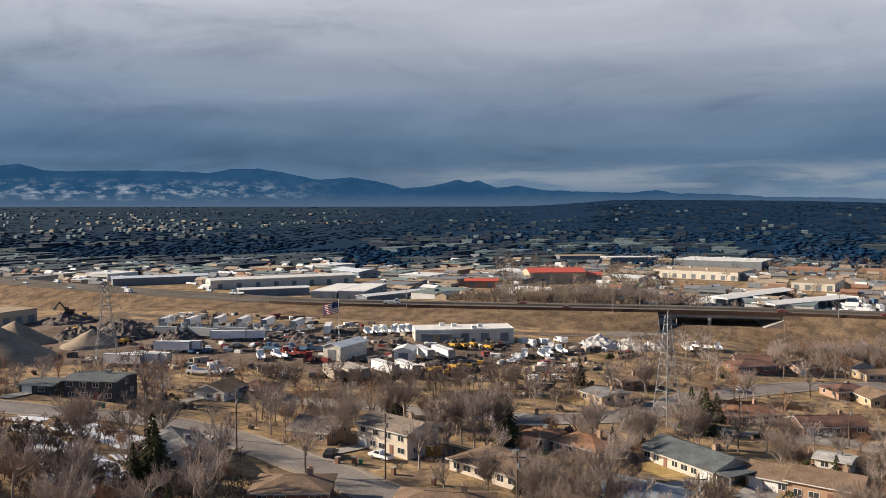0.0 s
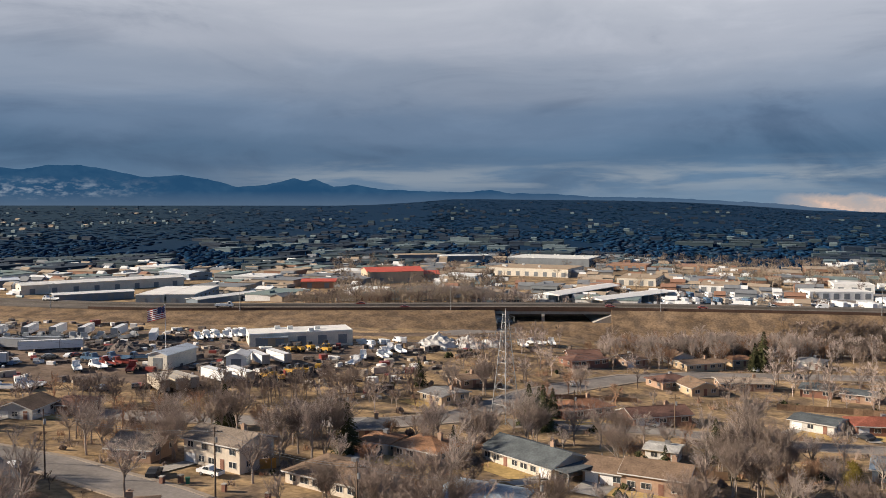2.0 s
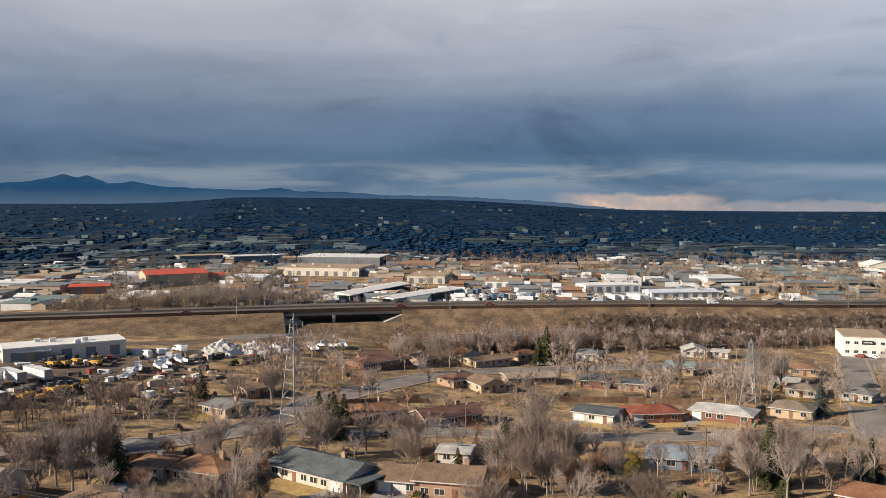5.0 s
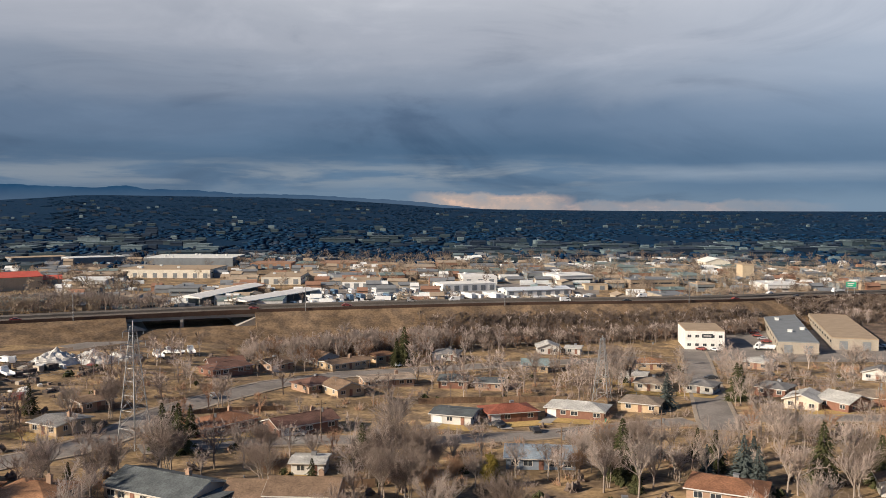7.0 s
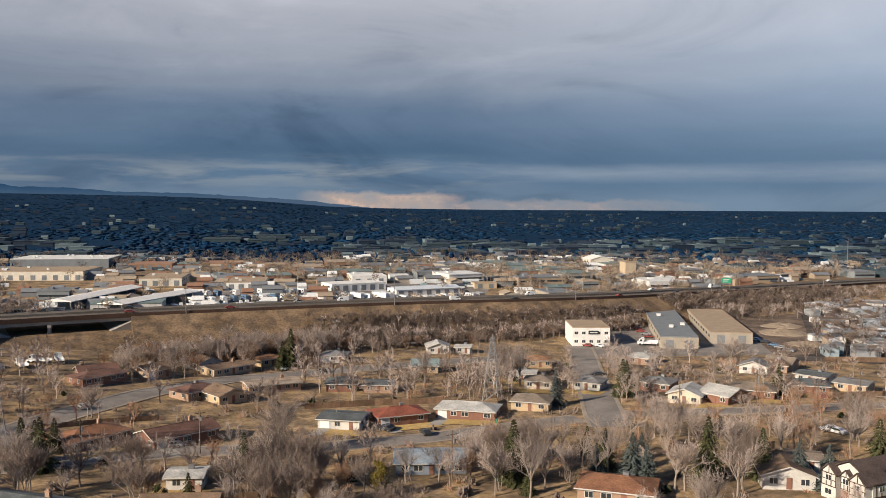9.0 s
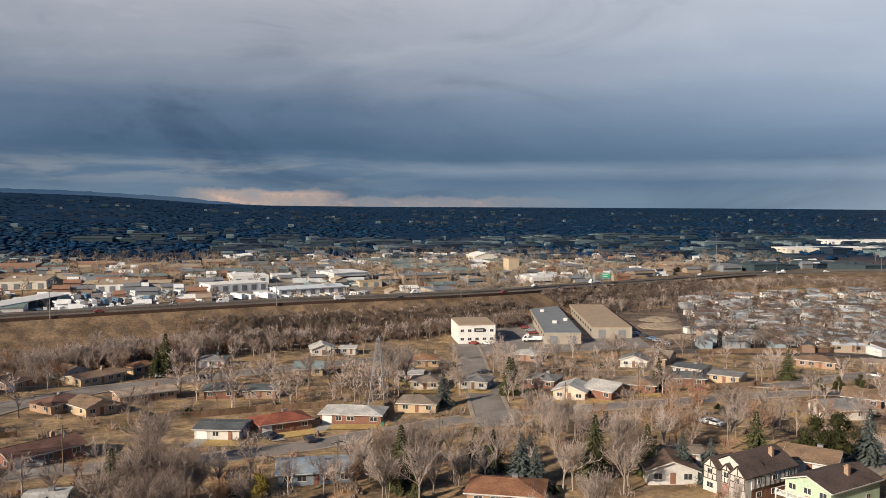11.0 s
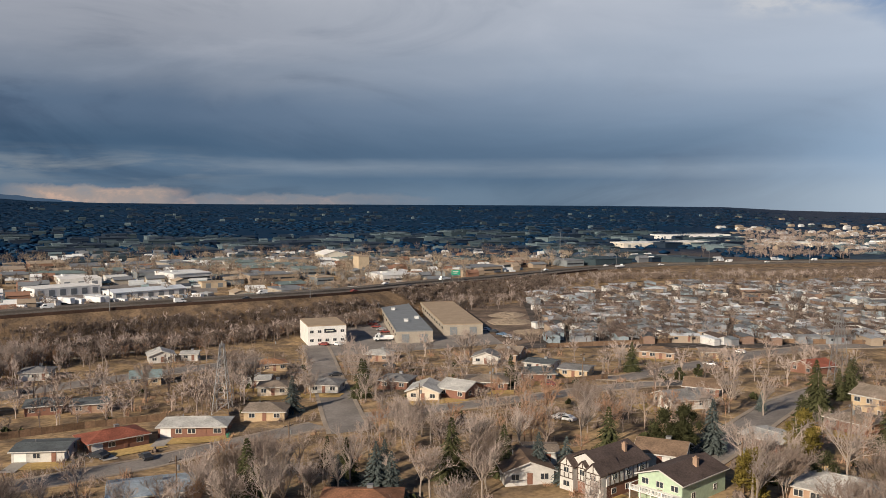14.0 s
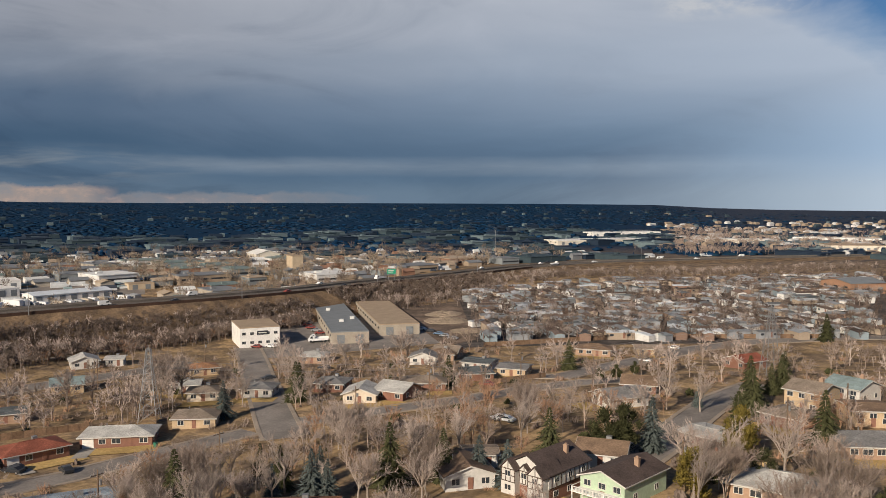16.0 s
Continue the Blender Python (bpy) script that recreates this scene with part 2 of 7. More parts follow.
def island_tones(m, low, high):
    """Each crown or roof of a joined mesh takes a tone of its own."""
    nt = m.node_tree
    N, L = nt.nodes.new, nt.links.new
    bsdf = nt.nodes["Principled BSDF"]
    old = bsdf.inputs["Base Color"].links[0].from_socket
    geo, r, sc = N("ShaderNodeNewGeometry"), N("ShaderNodeMapRange"), N("ShaderNodeVectorMath")
    sc.operation = "SCALE"
    r.inputs["To Min"].default_value, r.inputs["To Max"].default_value = low, high
    L(geo.outputs["Random Per Island"], r.inputs["Value"]), L(r.outputs[0], sc.inputs[3])
    L(old, sc.inputs[0]), L(sc.outputs[0], bsdf.inputs["Base Color"])
    return m


island_tones(SHADED_WOODS, 0.75, 1.4)
# Paler crowns, with the far haze mixed into their base colour.
HAZED_WOODS = island_tones(material("far_woodland_painted_haze", (0.013, 0.036, 0.062), 0.95, 0.3, 9, 0.25, 160, second=(0.026, 0.038, 0.060), spec=0.04), 0.65, 1.4)
GLASS = material("dark_window_glass", (0.035, 0.042, 0.05), 0.12, 0.1, 0.8, 0.1, 4, spec=0.6)
WHITE = material("white_paint", (0.76, 0.74, 0.70), 0.6, 0.05, 0.9, 0.07, 5)
TRIM = material("white_trim", (0.56, 0.54, 0.50), 0.6, 0.05, 0.9, 0.07, 5)
RUBBER = material("black_rubber", (0.025, 0.025, 0.027), 0.8)
CHROME = material("wheel_metal", (0.45, 0.45, 0.46), 0.35, metal=0.8)
WOOD = material("weathered_pole_wood", (0.16, 0.11, 0.075), 0.9, 0.2, 0.5, 0.15, 3)
FENCE = material("cedar_fence_boards", (0.21, 0.135, 0.085), 0.9, 0.2, 0.5, 0.2, 4, per_object=0.25)
STEEL = material("galvanised_steel", (0.30, 0.30, 0.30), 0.5, 0.1, 0.5, 0.1, 3, metal=0.6)
SNOW = material("old_snow", (0.72, 0.74, 0.78), 0.8, 0.08, 0.6, 0.1, 3)


def painted_haze_range(name):
    """Far ridges that glow in painted air-blue: forested slopes, snow on the lower western faces, haze mixed in towards
    the foot.
    """
    m = bpy.data.materials.new(name)
    m.use_nodes = True
    nt = m.node_tree
    N, L = nt.nodes.new, nt.links.new
    nt.nodes.remove(nt.nodes["Principled BSDF"])
    # The backdrop emits its distance tones; the sun doesn't light it.
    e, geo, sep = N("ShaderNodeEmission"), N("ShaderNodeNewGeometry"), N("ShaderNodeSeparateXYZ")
    L(geo.outputs["Position"], sep.inputs[0])

    def span(src, a, b, c=0.0, d=1.0):
        r = N("ShaderNodeMapRange")
        for key, v in (("From Min", a), ("From Max", b), ("To Min", c), ("To Max", d)):
            r.inputs[key].default_value = v
        L(src, r.inputs["Value"])
        return r.outputs[0]

    def spots(size, detail, stretch):
        mp, n = N("ShaderNodeMapping"), N("ShaderNodeTexNoise")
        mp.inputs["Scale"].default_value = stretch
        n.inputs["Scale"].default_value, n.inputs["Detail"].default_value, n.inputs["Roughness"].default_value = 1 / size, detail, 0.62
        L(geo.outputs["Position"], mp.inputs[0]), L(mp.outputs[0], n.inputs["Vector"])
        return n.outputs["Fac"]

    def times(a, b):
        n = N("ShaderNodeMath")
        n.operation = "MULTIPLY"
        L(a, n.inputs[0]), L(b, n.inputs[1])
        return n.outputs[0]

    def mixed(fac, a, b):
        n = N("ShaderNodeMix")
        n.data_type = "RGBA"
        L(fac, n.inputs[0])
        for k, v in ((6, a), (7, b)):
            if isinstance(v, tuple):
                n.inputs[k].default_value = (*v, 1)
            else:
                L(v, n.inputs[k])
        return n.outputs[2]

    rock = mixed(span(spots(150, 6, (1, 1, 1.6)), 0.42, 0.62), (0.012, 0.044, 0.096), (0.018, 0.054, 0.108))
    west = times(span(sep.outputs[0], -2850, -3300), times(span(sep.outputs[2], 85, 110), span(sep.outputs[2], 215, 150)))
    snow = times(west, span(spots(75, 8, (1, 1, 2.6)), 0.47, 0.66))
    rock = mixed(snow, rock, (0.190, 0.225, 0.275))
    # Haze goes into the emitted colour, more of it lower down.
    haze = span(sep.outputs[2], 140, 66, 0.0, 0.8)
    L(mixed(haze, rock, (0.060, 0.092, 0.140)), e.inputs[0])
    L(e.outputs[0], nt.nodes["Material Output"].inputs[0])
    return m


PEAKS = painted_haze_range("glowing_painted_haze_mountains")


def paint(name, rgb, rough=0.7, blotch=0.10, per_object=0.0, bump=0.0):
    return material(name, rgb, rough, 0.08, 0.5, blotch, 4, bump, per_object=per_object)


def shingle(name, rgb):
    """Asphalt shingles: courses and single tabs of uneven tone."""
    m = material(name, rgb, 0.92, 0.26, 0.35, 0.26, 3.0, 0.25)
    return m


# ---- mesh helpers ----
class Mesh:
    """Collects boxes, prisms and tubes into one mesh."""

    def __init__(self):
        self.v, self.f = [], []

    def add(self, verts, faces):
        n = len(self.v)
        self.v += [tuple(p) for p in verts]
        self.f += [tuple(i + n for i in face) for face in faces]
        return self

    def box(self, x0, x1, y0, y1, z0, z1):
        return self.add([(x, y, z) for z in (z0, z1) for y in (y0, y1) for x in (x0, x1)],
                        [(0, 2, 3, 1), (4, 5, 7, 6), (0, 1, 5, 4), (2, 6, 7, 3), (0, 4, 6, 2), (1, 3, 7, 5)])

    def prism(self, profile, y0, y1):
        """A profile in x, z (anticlockwise seen from -y) run along y."""
        n = len(profile)
        verts = [(x, y0, z) for x, z in profile] + [(x, y1, z) for x, z in profile]
        faces = [tuple(range(n)), tuple(range(2 * n - 1, n - 1, -1))]
        return self.add(verts, faces + [(i, i + n, (i + 1) % n + n, (i + 1) % n) for i in range(n)])

    def prism_x(self, profile, x0, x1):
        """A profile in y, z run along x."""
        n = len(profile)
        verts = [(x0, y, z) for y, z in profile] + [(x1, y, z) for y, z in profile]
        faces = [tuple(range(n - 1, -1, -1)), tuple(range(n, 2 * n))]
        return self.add(verts, faces + [(i, (i + 1) % n, (i + 1) % n + n, i + n) for i in range(n)])

    def tube(self, a, b, ra, rb, sides=5):
        a, b = Vector(a), Vector(b)
        w = (b - a).normalized()
        u = w.orthogonal().normalized()
        q = w.cross(u)
        ring = [u * math.cos(2 * math.pi * k / sides) + q * math.sin(2 * math.pi * k / sides) for k in range(sides)]
        if rb <= 0.0:
            return self.add([a + d * ra for d in ring] + [b], [(k, (k + 1) % sides, sides) for k in range(sides)])
        return self.add([a + d * ra for d in ring] + [b + d * rb for d in ring],
                        [(k, (k + 1) % sides, (k + 1) % sides + sides, k + sides) for k in range(sides)] + [tuple(range(sides, 2 * sides))])

    def wheel(self, x, y, z, r, w, sides=10):
        """A disc that rolls along y: its axle lies along x."""
        return self.tube((x - w / 2, y, z), (x + w / 2, y, z), r, r, sides).add(
            [(x - w / 2, y + r * math.cos(2 * math.pi * k / sides), z + r * math.sin(2 * math.pi * k / sides)) for k in range(sides)],
            [tuple(range(sides))])

    def data(self, name, mat, smooth=False):
        me = bpy.data.meshes.new(name)
        me.from_pydata(self.v, [], self.f)
        me.materials.append(mat)
        if smooth:
            me.polygons.foreach_set("use_smooth", [True] * len(me.polygons))
        me.update()
        return me


def part(name, mesh, mat, parent, label="", smooth=False):
    ob = new(name, mesh.data(name, mat, smooth) if isinstance(mesh, Mesh) else mesh)
    ob.parent = parent
    if label:
        tagged(ob, label)
    return ob


def thing(name, label, category, group="", m=None, kind=""):
    ob = tagged(new(name), label, category, group, kind)
    if m is not None:
        ob.matrix_basis = m
    return ob


def setting(name, mesh, mat, label, category, smooth=False, kind="structure"):
    return tagged(new(name, mesh.data(name, mat, smooth)), label, category, "", kind)


# ---- lie of the land ----
KNOLLS = ((-150, 60, 14), (-85, 125, 9.5), (-65, 135, 7), (-30, 155, 2.5), (-70, 180, 1), (30, 150, 2), (0, 200, -1), (-45, 240, -3),
          (20, 240, -4.5), (90, 250, -4.5), (100, 150, 4), (125, 145, 6.5), (155, 150, 6), (165, 180, 3), (110, 195, 2), (140, 215, -1))
HOLLOWS = ((200, 165, 1), (180, 260, -3), (250, 260, -4), (-100, 215, 3), (-180, 235, 4.5), (-220, 225, 6), (-160, 300, 3.5),
           (-100, 295, 1), (0, 330, -5), (130, 340, -6), (220, 380, -5), (150, 420, -6))
SKYLINE = ((-90, 0.25), (-24, 0.15), (-21, 0.40), (-19.5, 0.58), (-13, 0.55), (-8, 0.50), (-3, 0.33), (1.5, 0.0), (4, -0.22), (8, -0.35),
           (16, -0.45), (31, -0.48), (40, -0.50), (48, -0.57), (53, -0.90), (62, -1.05), (90, -1.05))


def ground_z(x, y):
    """Height of the land: the near slope and yards, then the long rise to the skyline."""
    w, s = 0.0006, 0.0
    if -400 < x < 450 and -120 < y < 620:
        for a, b, c in KNOLLS + HOLLOWS:
            k = math.exp(-((x - a) ** 2 + (y - b) ** 2) / 3200.0)
            w += k
            s += k * c
    r = math.hypot(x, y)
    if r < 1000:
        return s / w
    az = math.degrees(math.atan2(x, y))
    e = float(np.interp(az, [p[0] for p in SKYLINE], [p[1] for p in SKYLINE]))
    top = 55 + 4300 * math.tan(radians(e)) - 7.0
    k = min(1.0, (r - 1000) / 3300.0)
    return s / w + top * k ** 1.35


def build_ground():
    def axis(lo, hi, step, far, side):
        a = list(np.arange(lo, hi + 0.1, step))
        d, p = step, hi
        while p < far:
            d *= 1.16
            p += d
            a.append(p)
        d, p = step, lo
        while p > -side:
            d *= 1.16
            p -= d
            a.insert(0, p)
        return a

    xs, ys = axis(-330, 380, 8, 4700, 4700), axis(-40, 480, 8, 4700, 3500)
    verts = [(x, y, ground_z(x, y)) for y in ys for x in xs]
    n = len(xs)
    faces = [(j * n + i, j * n + i + 1, (j + 1) * n + i + 1, (j + 1) * n + i) for j in range(len(ys) - 1) for i in range(n - 1)]
    setting("ground", Mesh().add(verts, faces), GRASS, "dry tan winter ground with patchy grass, far shade painted in", "ground", True)


def strip(path, width, lift, step=8.0):
    """A ribbon that lies on the land along a path of x, y."""
    pts = []
    for (x0, y0), (x1, y1) in zip(path, path[1:]):
        n = max(1, int(math.hypot(x1 - x0, y1 - y0) / step))
        pts += [(x0 + (x1 - x0) * k / n, y0 + (y1 - y0) * k / n) for k in range(n)]
    pts.append(path[-1])
    m = Mesh()
    verts = []
    for i, (x, y) in enumerate(pts):
        a, b = pts[max(0, i - 1)], pts[min(len(pts) - 1, i + 1)]
        d = Vector((b[0] - a[0], b[1] - a[1])).normalized()
        for k in (-0.5, 0.0, 0.5):
            px, py = x + d.y * width * k, y - d.x * width * k
            verts.append((px, py, ground_z(px, py) + lift))
    faces = []
    for i in range(len(pts) - 1):
        faces += [(3 * i, 3 * i + 3, 3 * i + 4, 3 * i + 1), (3 * i + 1, 3 * i + 4, 3 * i + 5, 3 * i + 2)]
    faces = [f[::-1] for f in faces]
    top = len(verts)
    verts += [(x, y, z - 0.5) for x, y, z in verts]
    for i in range(len(pts) - 1):
        faces += [(3 * i, 3 * i + 3, 3 * i + 3 + top, 3 * i + top), (3 * i + 2, 3 * i + 2 + top, 3 * i + 5 + top, 3 * i + 5)]
    return m.add(verts, faces)


def patch(corners, lift, step=8.0):
    """A four-sided sheet draped over the land."""
    a, b, c, d = [Vector(p) for p in corners]
    n = max(2, int(max((b - a).length, (c - d).length) / step))
    k = max(2, int(max((d - a).length, (c - b).length) / step))
    verts = []
    for j in range(k + 1):
        for i in range(n + 1):
            p = a.lerp(b, i / n).lerp(d.lerp(c, i / n), j / k)
            verts.append((p.x, p.y, ground_z(p.x, p.y) + lift))
    faces = [(j * (n + 1) + i, j * (n + 1) + i + 1, (j + 1) * (n + 1) + i + 1, (j + 1) * (n + 1) + i) for j in range(k) for i in range(n)]
    return Mesh().add(verts, faces)


build_ground()
# ---- mountains ----
def build_mountains():
    crest = ((-75, 2.2), (-62, 2.5), (-58.3, 2.52), (-57.1, 2.72), (-55.2, 2.28), (-51.5, 2.40), (-48.2, 2.40), (-45.8, 2.28), (-44.6, 2.56), (-42.6, 2.60),
             (-40.7, 2.28), (-38.9, 1.88), (-36.6, 2.04), (-34.9, 1.78), (-33.1, 1.30), (-31.4, 1.42), (-29.4, 1.87), (-28.7, 1.70), (-28.0, 1.83), (-26.8, 1.30),
             (-25.4, 1.48), (-23.8, 1.17), (-21.7, 1.06), (-18.0, 0.95), (-16.2, 1.10), (-14.9, 0.87), (-11.9, 0.83), (-9.5, 0.62), (-5, 0.55), (2, 0.16), (8, -0.5), (20, -1.2))
    az = np.arange(-75, 20.01, 0.2)
    top = np.interp(az, [c[0] for c in crest], [c[1] for c in crest])
    m, rows = Mesh(), 7
    verts = []
    for a, e in zip(az, top):
        e += 0.05 * noise.noise((a * 1.1, 0, 0)) + 0.04 * noise.noise((a * 3.1, 5, 0))
        for k in range(rows):
            f = k / (rows - 1)
            r = 4520 + 260 * f + 40 * noise.noise((a * 0.6, f * 3, 2))
            z = 55 + r * math.tan(radians(-0.9 + (e + 0.9) * f))
            verts.append((r * math.sin(radians(a)), r * math.cos(radians(a)), z))
    faces = [(i * rows + k, (i + 1) * rows + k, (i + 1) * rows + k + 1, i * rows + k + 1) for i in range(len(az) - 1) for k in range(rows - 1)]
    setting("mountain_backdrop", m.add(verts, faces), PEAKS, "blue mountain backdrop with painted haze, streaked with snow", "mountains", True)


build_mountains()

# ---- highway ----
LINE = ((-640, 330, 8), (-505, 315, 8), (-390, 312, 8), (-277, 318, 8), (-196, 343, 8), (-100, 377, 8), (-44, 392, 8), (55, 408, 8), (136, 420, 7), (190, 435, 6),
        (242, 457, 5), (297, 474, 4), (350, 497, 2.8), (410, 519, 2), (478, 530, 1.6), (541, 518, 1.6), (650, 486, 1.6), (767, 446, 1.6), (900, 390, 1.6))


def smooth_line(line, step=10.0):
    """Points and headings along a path, rounded at its corners."""
    out = []
    for i in range(len(line) - 1):
        p = [Vector(line[max(0, min(len(line) - 1, i + k))]) for k in (-1, 0, 1, 2)]
        n = max(1, int((p[2] - p[1]).length / step))
        for k in range(n):
            t = k / n
            out.append(0.5 * (2 * p[1] + (p[2] - p[0]) * t + (2 * p[0] - 5 * p[1] + 4 * p[2] - p[3]) * t * t + (3 * p[1] - p[0] - 3 * p[2] + p[3]) * t ** 3))
    out.append(Vector(line[-1]))
    return out


WAY = smooth_line(LINE)
BRIDGE = (-104.0, -62.0)


def loft(points, section):
    """Runs a cross-section, given as a function of the point, along a path: offsets to the far side, and heights."""
    verts, n = [], 0
    for i, p in enumerate(points):
        d = (points[min(i + 1, len(points) - 1)] - points[max(i - 1, 0)]).normalized()
        side = Vector((-d.y, d.x, 0)).normalized()
        ring = section(p, side)
        n = len(ring)
        verts += [(p + side * o).to_tuple()[:2] + (z,) for o, z in ring]
    faces = [(i * n + k, (i + 1) * n + k, (i + 1) * n + k + 1, i * n + k + 1) for i in range(len(points) - 1) for k in range(n - 1)]
    faces += [tuple(range(n)), tuple(range(len(points) * n - 1, (len(points) - 1) * n - 1, -1))]
    return Mesh().add(verts, faces)


def build_highway():
    def bank(p, side):
        near, far = p - side * 24, p + side * 52
        return ((-24, ground_z(near.x, near.y) - 0.4), (-1.5, p.z - 0.3), (28.5, p.z - 0.3), (52, ground_z(far.x, far.y) - 0.4))

    left, right = [p for p in WAY if p.x < BRIDGE[0]], [p for p in WAY if p.x > BRIDGE[1]]
    for k, run in enumerate((left, right)):
        setting("embankment_%d" % (k + 1), loft(run, bank), BANK, "dry grass embankment beneath the highway", "embankment")
    slab = lambda p, side: ((0, p.z - 0.9), (0, p.z), (27, p.z), (27, p.z - 0.9))
    setting("highway", loft(WAY, slab), HIGHWAY, "worn grey highway carriageway on an embankment", "road")
    for off in (6.5, 10.2, 16.8, 20.5):
        line = lambda p, side, o=off: ((o, p.z + 0.012), (o + 0.16, p.z + 0.012))
        setting("lane_line", loft(WAY, line), KERB, "pale painted lane line", "road marking")
    wall = lambda p, side: ((-0.9, p.z - 2.0), (-0.9, p.z + 1.0), (-0.45, p.z + 1.0), (-0.45, p.z - 2.0))
    run = [p for p in WAY if -290 < p.x < BRIDGE[0]]
    tagged(setting("highway_barrier", loft(run, wall), RUST, "long rust-brown retaining barrier beside the highway", "barrier"), kind="structure")
    run = [p for p in WAY if BRIDGE[1] < p.x < 420]
    setting("highway_barrier", loft(run, wall), RUST, "long rust-brown retaining barrier beside the highway", "barrier")
    median = lambda p, side: ((13.2, p.z), (13.35, p.z + 0.85), (13.65, p.z + 0.85), (13.8, p.z))
    setting("median_barrier", loft(WAY, median), HIGHWAY, "low concrete median barrier", "barrier")
    low = lambda p, side: ((-25, ground_z((p - side * 25).x, (p - side * 25).y) - 0.4), (-6, 2.2), (30, 2.4), (46, ground_z((p + side * 46).x, (p + side * 46).y) - 0.4))
    setting("bridge_bank", loft([p for p in WAY if BRIDGE[0] - 6 < p.x < BRIDGE[1] + 6], low), BANK, "low grass bank beneath the bridge", "embankment")
    # bridge over the side road
    span = [p for p in WAY if BRIDGE[0] - 12 < p.x < BRIDGE[1] + 12]
    b = thing("highway_bridge", "low concrete girder bridge over a side road", "bridge")
    for off in (0.3, 5.5, 11, 16, 21.5, 26):
        g = lambda p, side, o=off: ((o, p.z - 0.9), (o, p.z - 2.2), (o + 0.7, p.z - 2.2), (o + 0.7, p.z - 0.9))
        part("girder", loft(span, g), CONCRETE, b)
    rail = lambda p, side: ((-0.3, p.z - 0.9), (-0.3, p.z + 0.95), (0.05, p.z + 0.95), (0.05, p.z - 0.9))
    part("parapet", loft(span, rail), RUST, b)
    for edge, run in ((-1, left[-1]), (1, right[0])):
        d = Vector((0.945, 0.327, 0)) * -edge
        q = Vector((-0.327, 0.945, 0))
        foot = [run + d * 9 + q * o for o in (-2, 30)]
        head = [run + q * o for o in (-2, 30)]
        back = [run - d * 4 + q * o for o in (-2, 30)]
        verts = [(v.x, v.y, 2.0) for v in foot] + [(v.x, v.y, run.z - 2.3) for v in head] + [(v.x, v.y, run.z - 2.3) for v in back] + [(v.x, v.y, -7.0) for v in back]
        part("abutment_slope", Mesh().add(verts, [(0, 1, 3, 2), (2, 3, 5, 4), (4, 5, 7, 6), (0, 2, 4, 6), (1, 7, 5, 3)]), CONCRETE, b)
    mid = min(WAY, key=lambda p: abs(p.x + 84))
    d = Vector((0.96, 0.2, 0)).normalized()
    side = Vector((-d.y, d.x, 0))
    for o in (2, 10, 18, 25):
        q = mid + side * o
        part("pier", Mesh().tube((q.x, q.y, ground_z(q.x, q.y) - 0.5), (q.x, q.y, mid.z - 2.2), 0.75, 0.75, 10), CONCRETE, b)
    a, c = mid - side * 0.5, mid + side * 27.0
    part("pier_cap", Mesh().add([(a + d * s + Vector((0, 0, z))).to_tuple() for z in (-3.2, -2.2) for s in (-0.7, 0.7)] +
                                [(c + d * s + Vector((0, 0, z))).to_tuple() for z in (-3.2, -2.2) for s in (-0.7, 0.7)],
                                [(0, 1, 3, 2), (4, 6, 7, 5), (0, 4, 5, 1), (2, 3, 7, 6), (0, 2, 6, 4), (1, 5, 7, 3)]), CONCRETE, b)


build_highway()
# ---- streets and yards ----
TAKEN = []          # x, y, radius of what stands already, so that trees keep off it
ROADS = []


def street(name, path, width, label, kerbs=True, mat=None):
    ROADS.append((path, width))
    setting(name, strip(path, width, 0.10), mat or ASPHALT, label, "road")
    if kerbs:
        for s in (-1, 1):
            side = []
            for i, (x, y) in enumerate(path):
                a, b = path[max(0, i - 1)], path[min(len(path) - 1, i + 1)]
                d = Vector((b[0] - a[0], b[1] - a[1])).normalized()
                o = (width / 2 + 0.55) * s
                side.append((x + d.y * o, y - d.x * o))
            setting("pavement", strip(side, 1.1, 0.20), KERB, "pale concrete kerb and pavement", "pavement")


street("street_1", [(-190, 100), (-163, 110), (-150, 120), (-138, 125), (-121, 125), (-107, 122), (-92, 119), (-76, 114), (-58, 104), (-40, 92)], 9, "grey asphalt street winding past near houses")
street("street_2", [(-150, 166), (-116, 176), (-98, 183), (-82, 191), (-71, 204), (-65, 220), (-61, 244), (-53, 261), (-37, 288), (-15, 310), (25, 323), (66, 333), (100, 341)], 9.5, "curving grey asphalt street with pale kerbs")
street("street_3", [(-56, 206), (-40, 213), (-20, 218), (8, 218), (36, 222), (50, 226), (66, 229), (78, 231)], 8, "straight asphalt street before brick houses")
street("street_4", [(128, 362), (118, 330), (108, 301), (96, 264), (86, 234), (81, 218)], 9, "worn asphalt avenue running north")
street("street_5", [(91, 231), (112, 226), (137, 222), (157, 222), (178, 219), (200, 208)], 8, "asphalt street past low brick houses")
street("street_6", [(112, 146), (139, 157), (162, 168), (184, 178), (212, 186)], 8, "short residential street with pale kerbs")
street("street_7", [(150, 262), (179, 232), (217, 242), (263, 252), (300, 250), (345, 232), (380, 200)], 9, "asphalt street along the mobile home park")
street("side_road", [(-118, 335), (-98, 362), (-86, 392), (-82, 430), (-100, 480), (-150, 540)], 11, "asphalt side road passing beneath the highway bridge", False)
street("frontage_road", [(-330, 262), (-250, 270), (-200, 292), (-140, 320), (-90, 345)], 8, "pale gravel frontage road at the embankment foot", False, DIRT)
street("footpath", [(-30, 366), (30, 372), (80, 384), (120, 398)], 3, "pale concrete footpath across the grass strip", False, KERB)
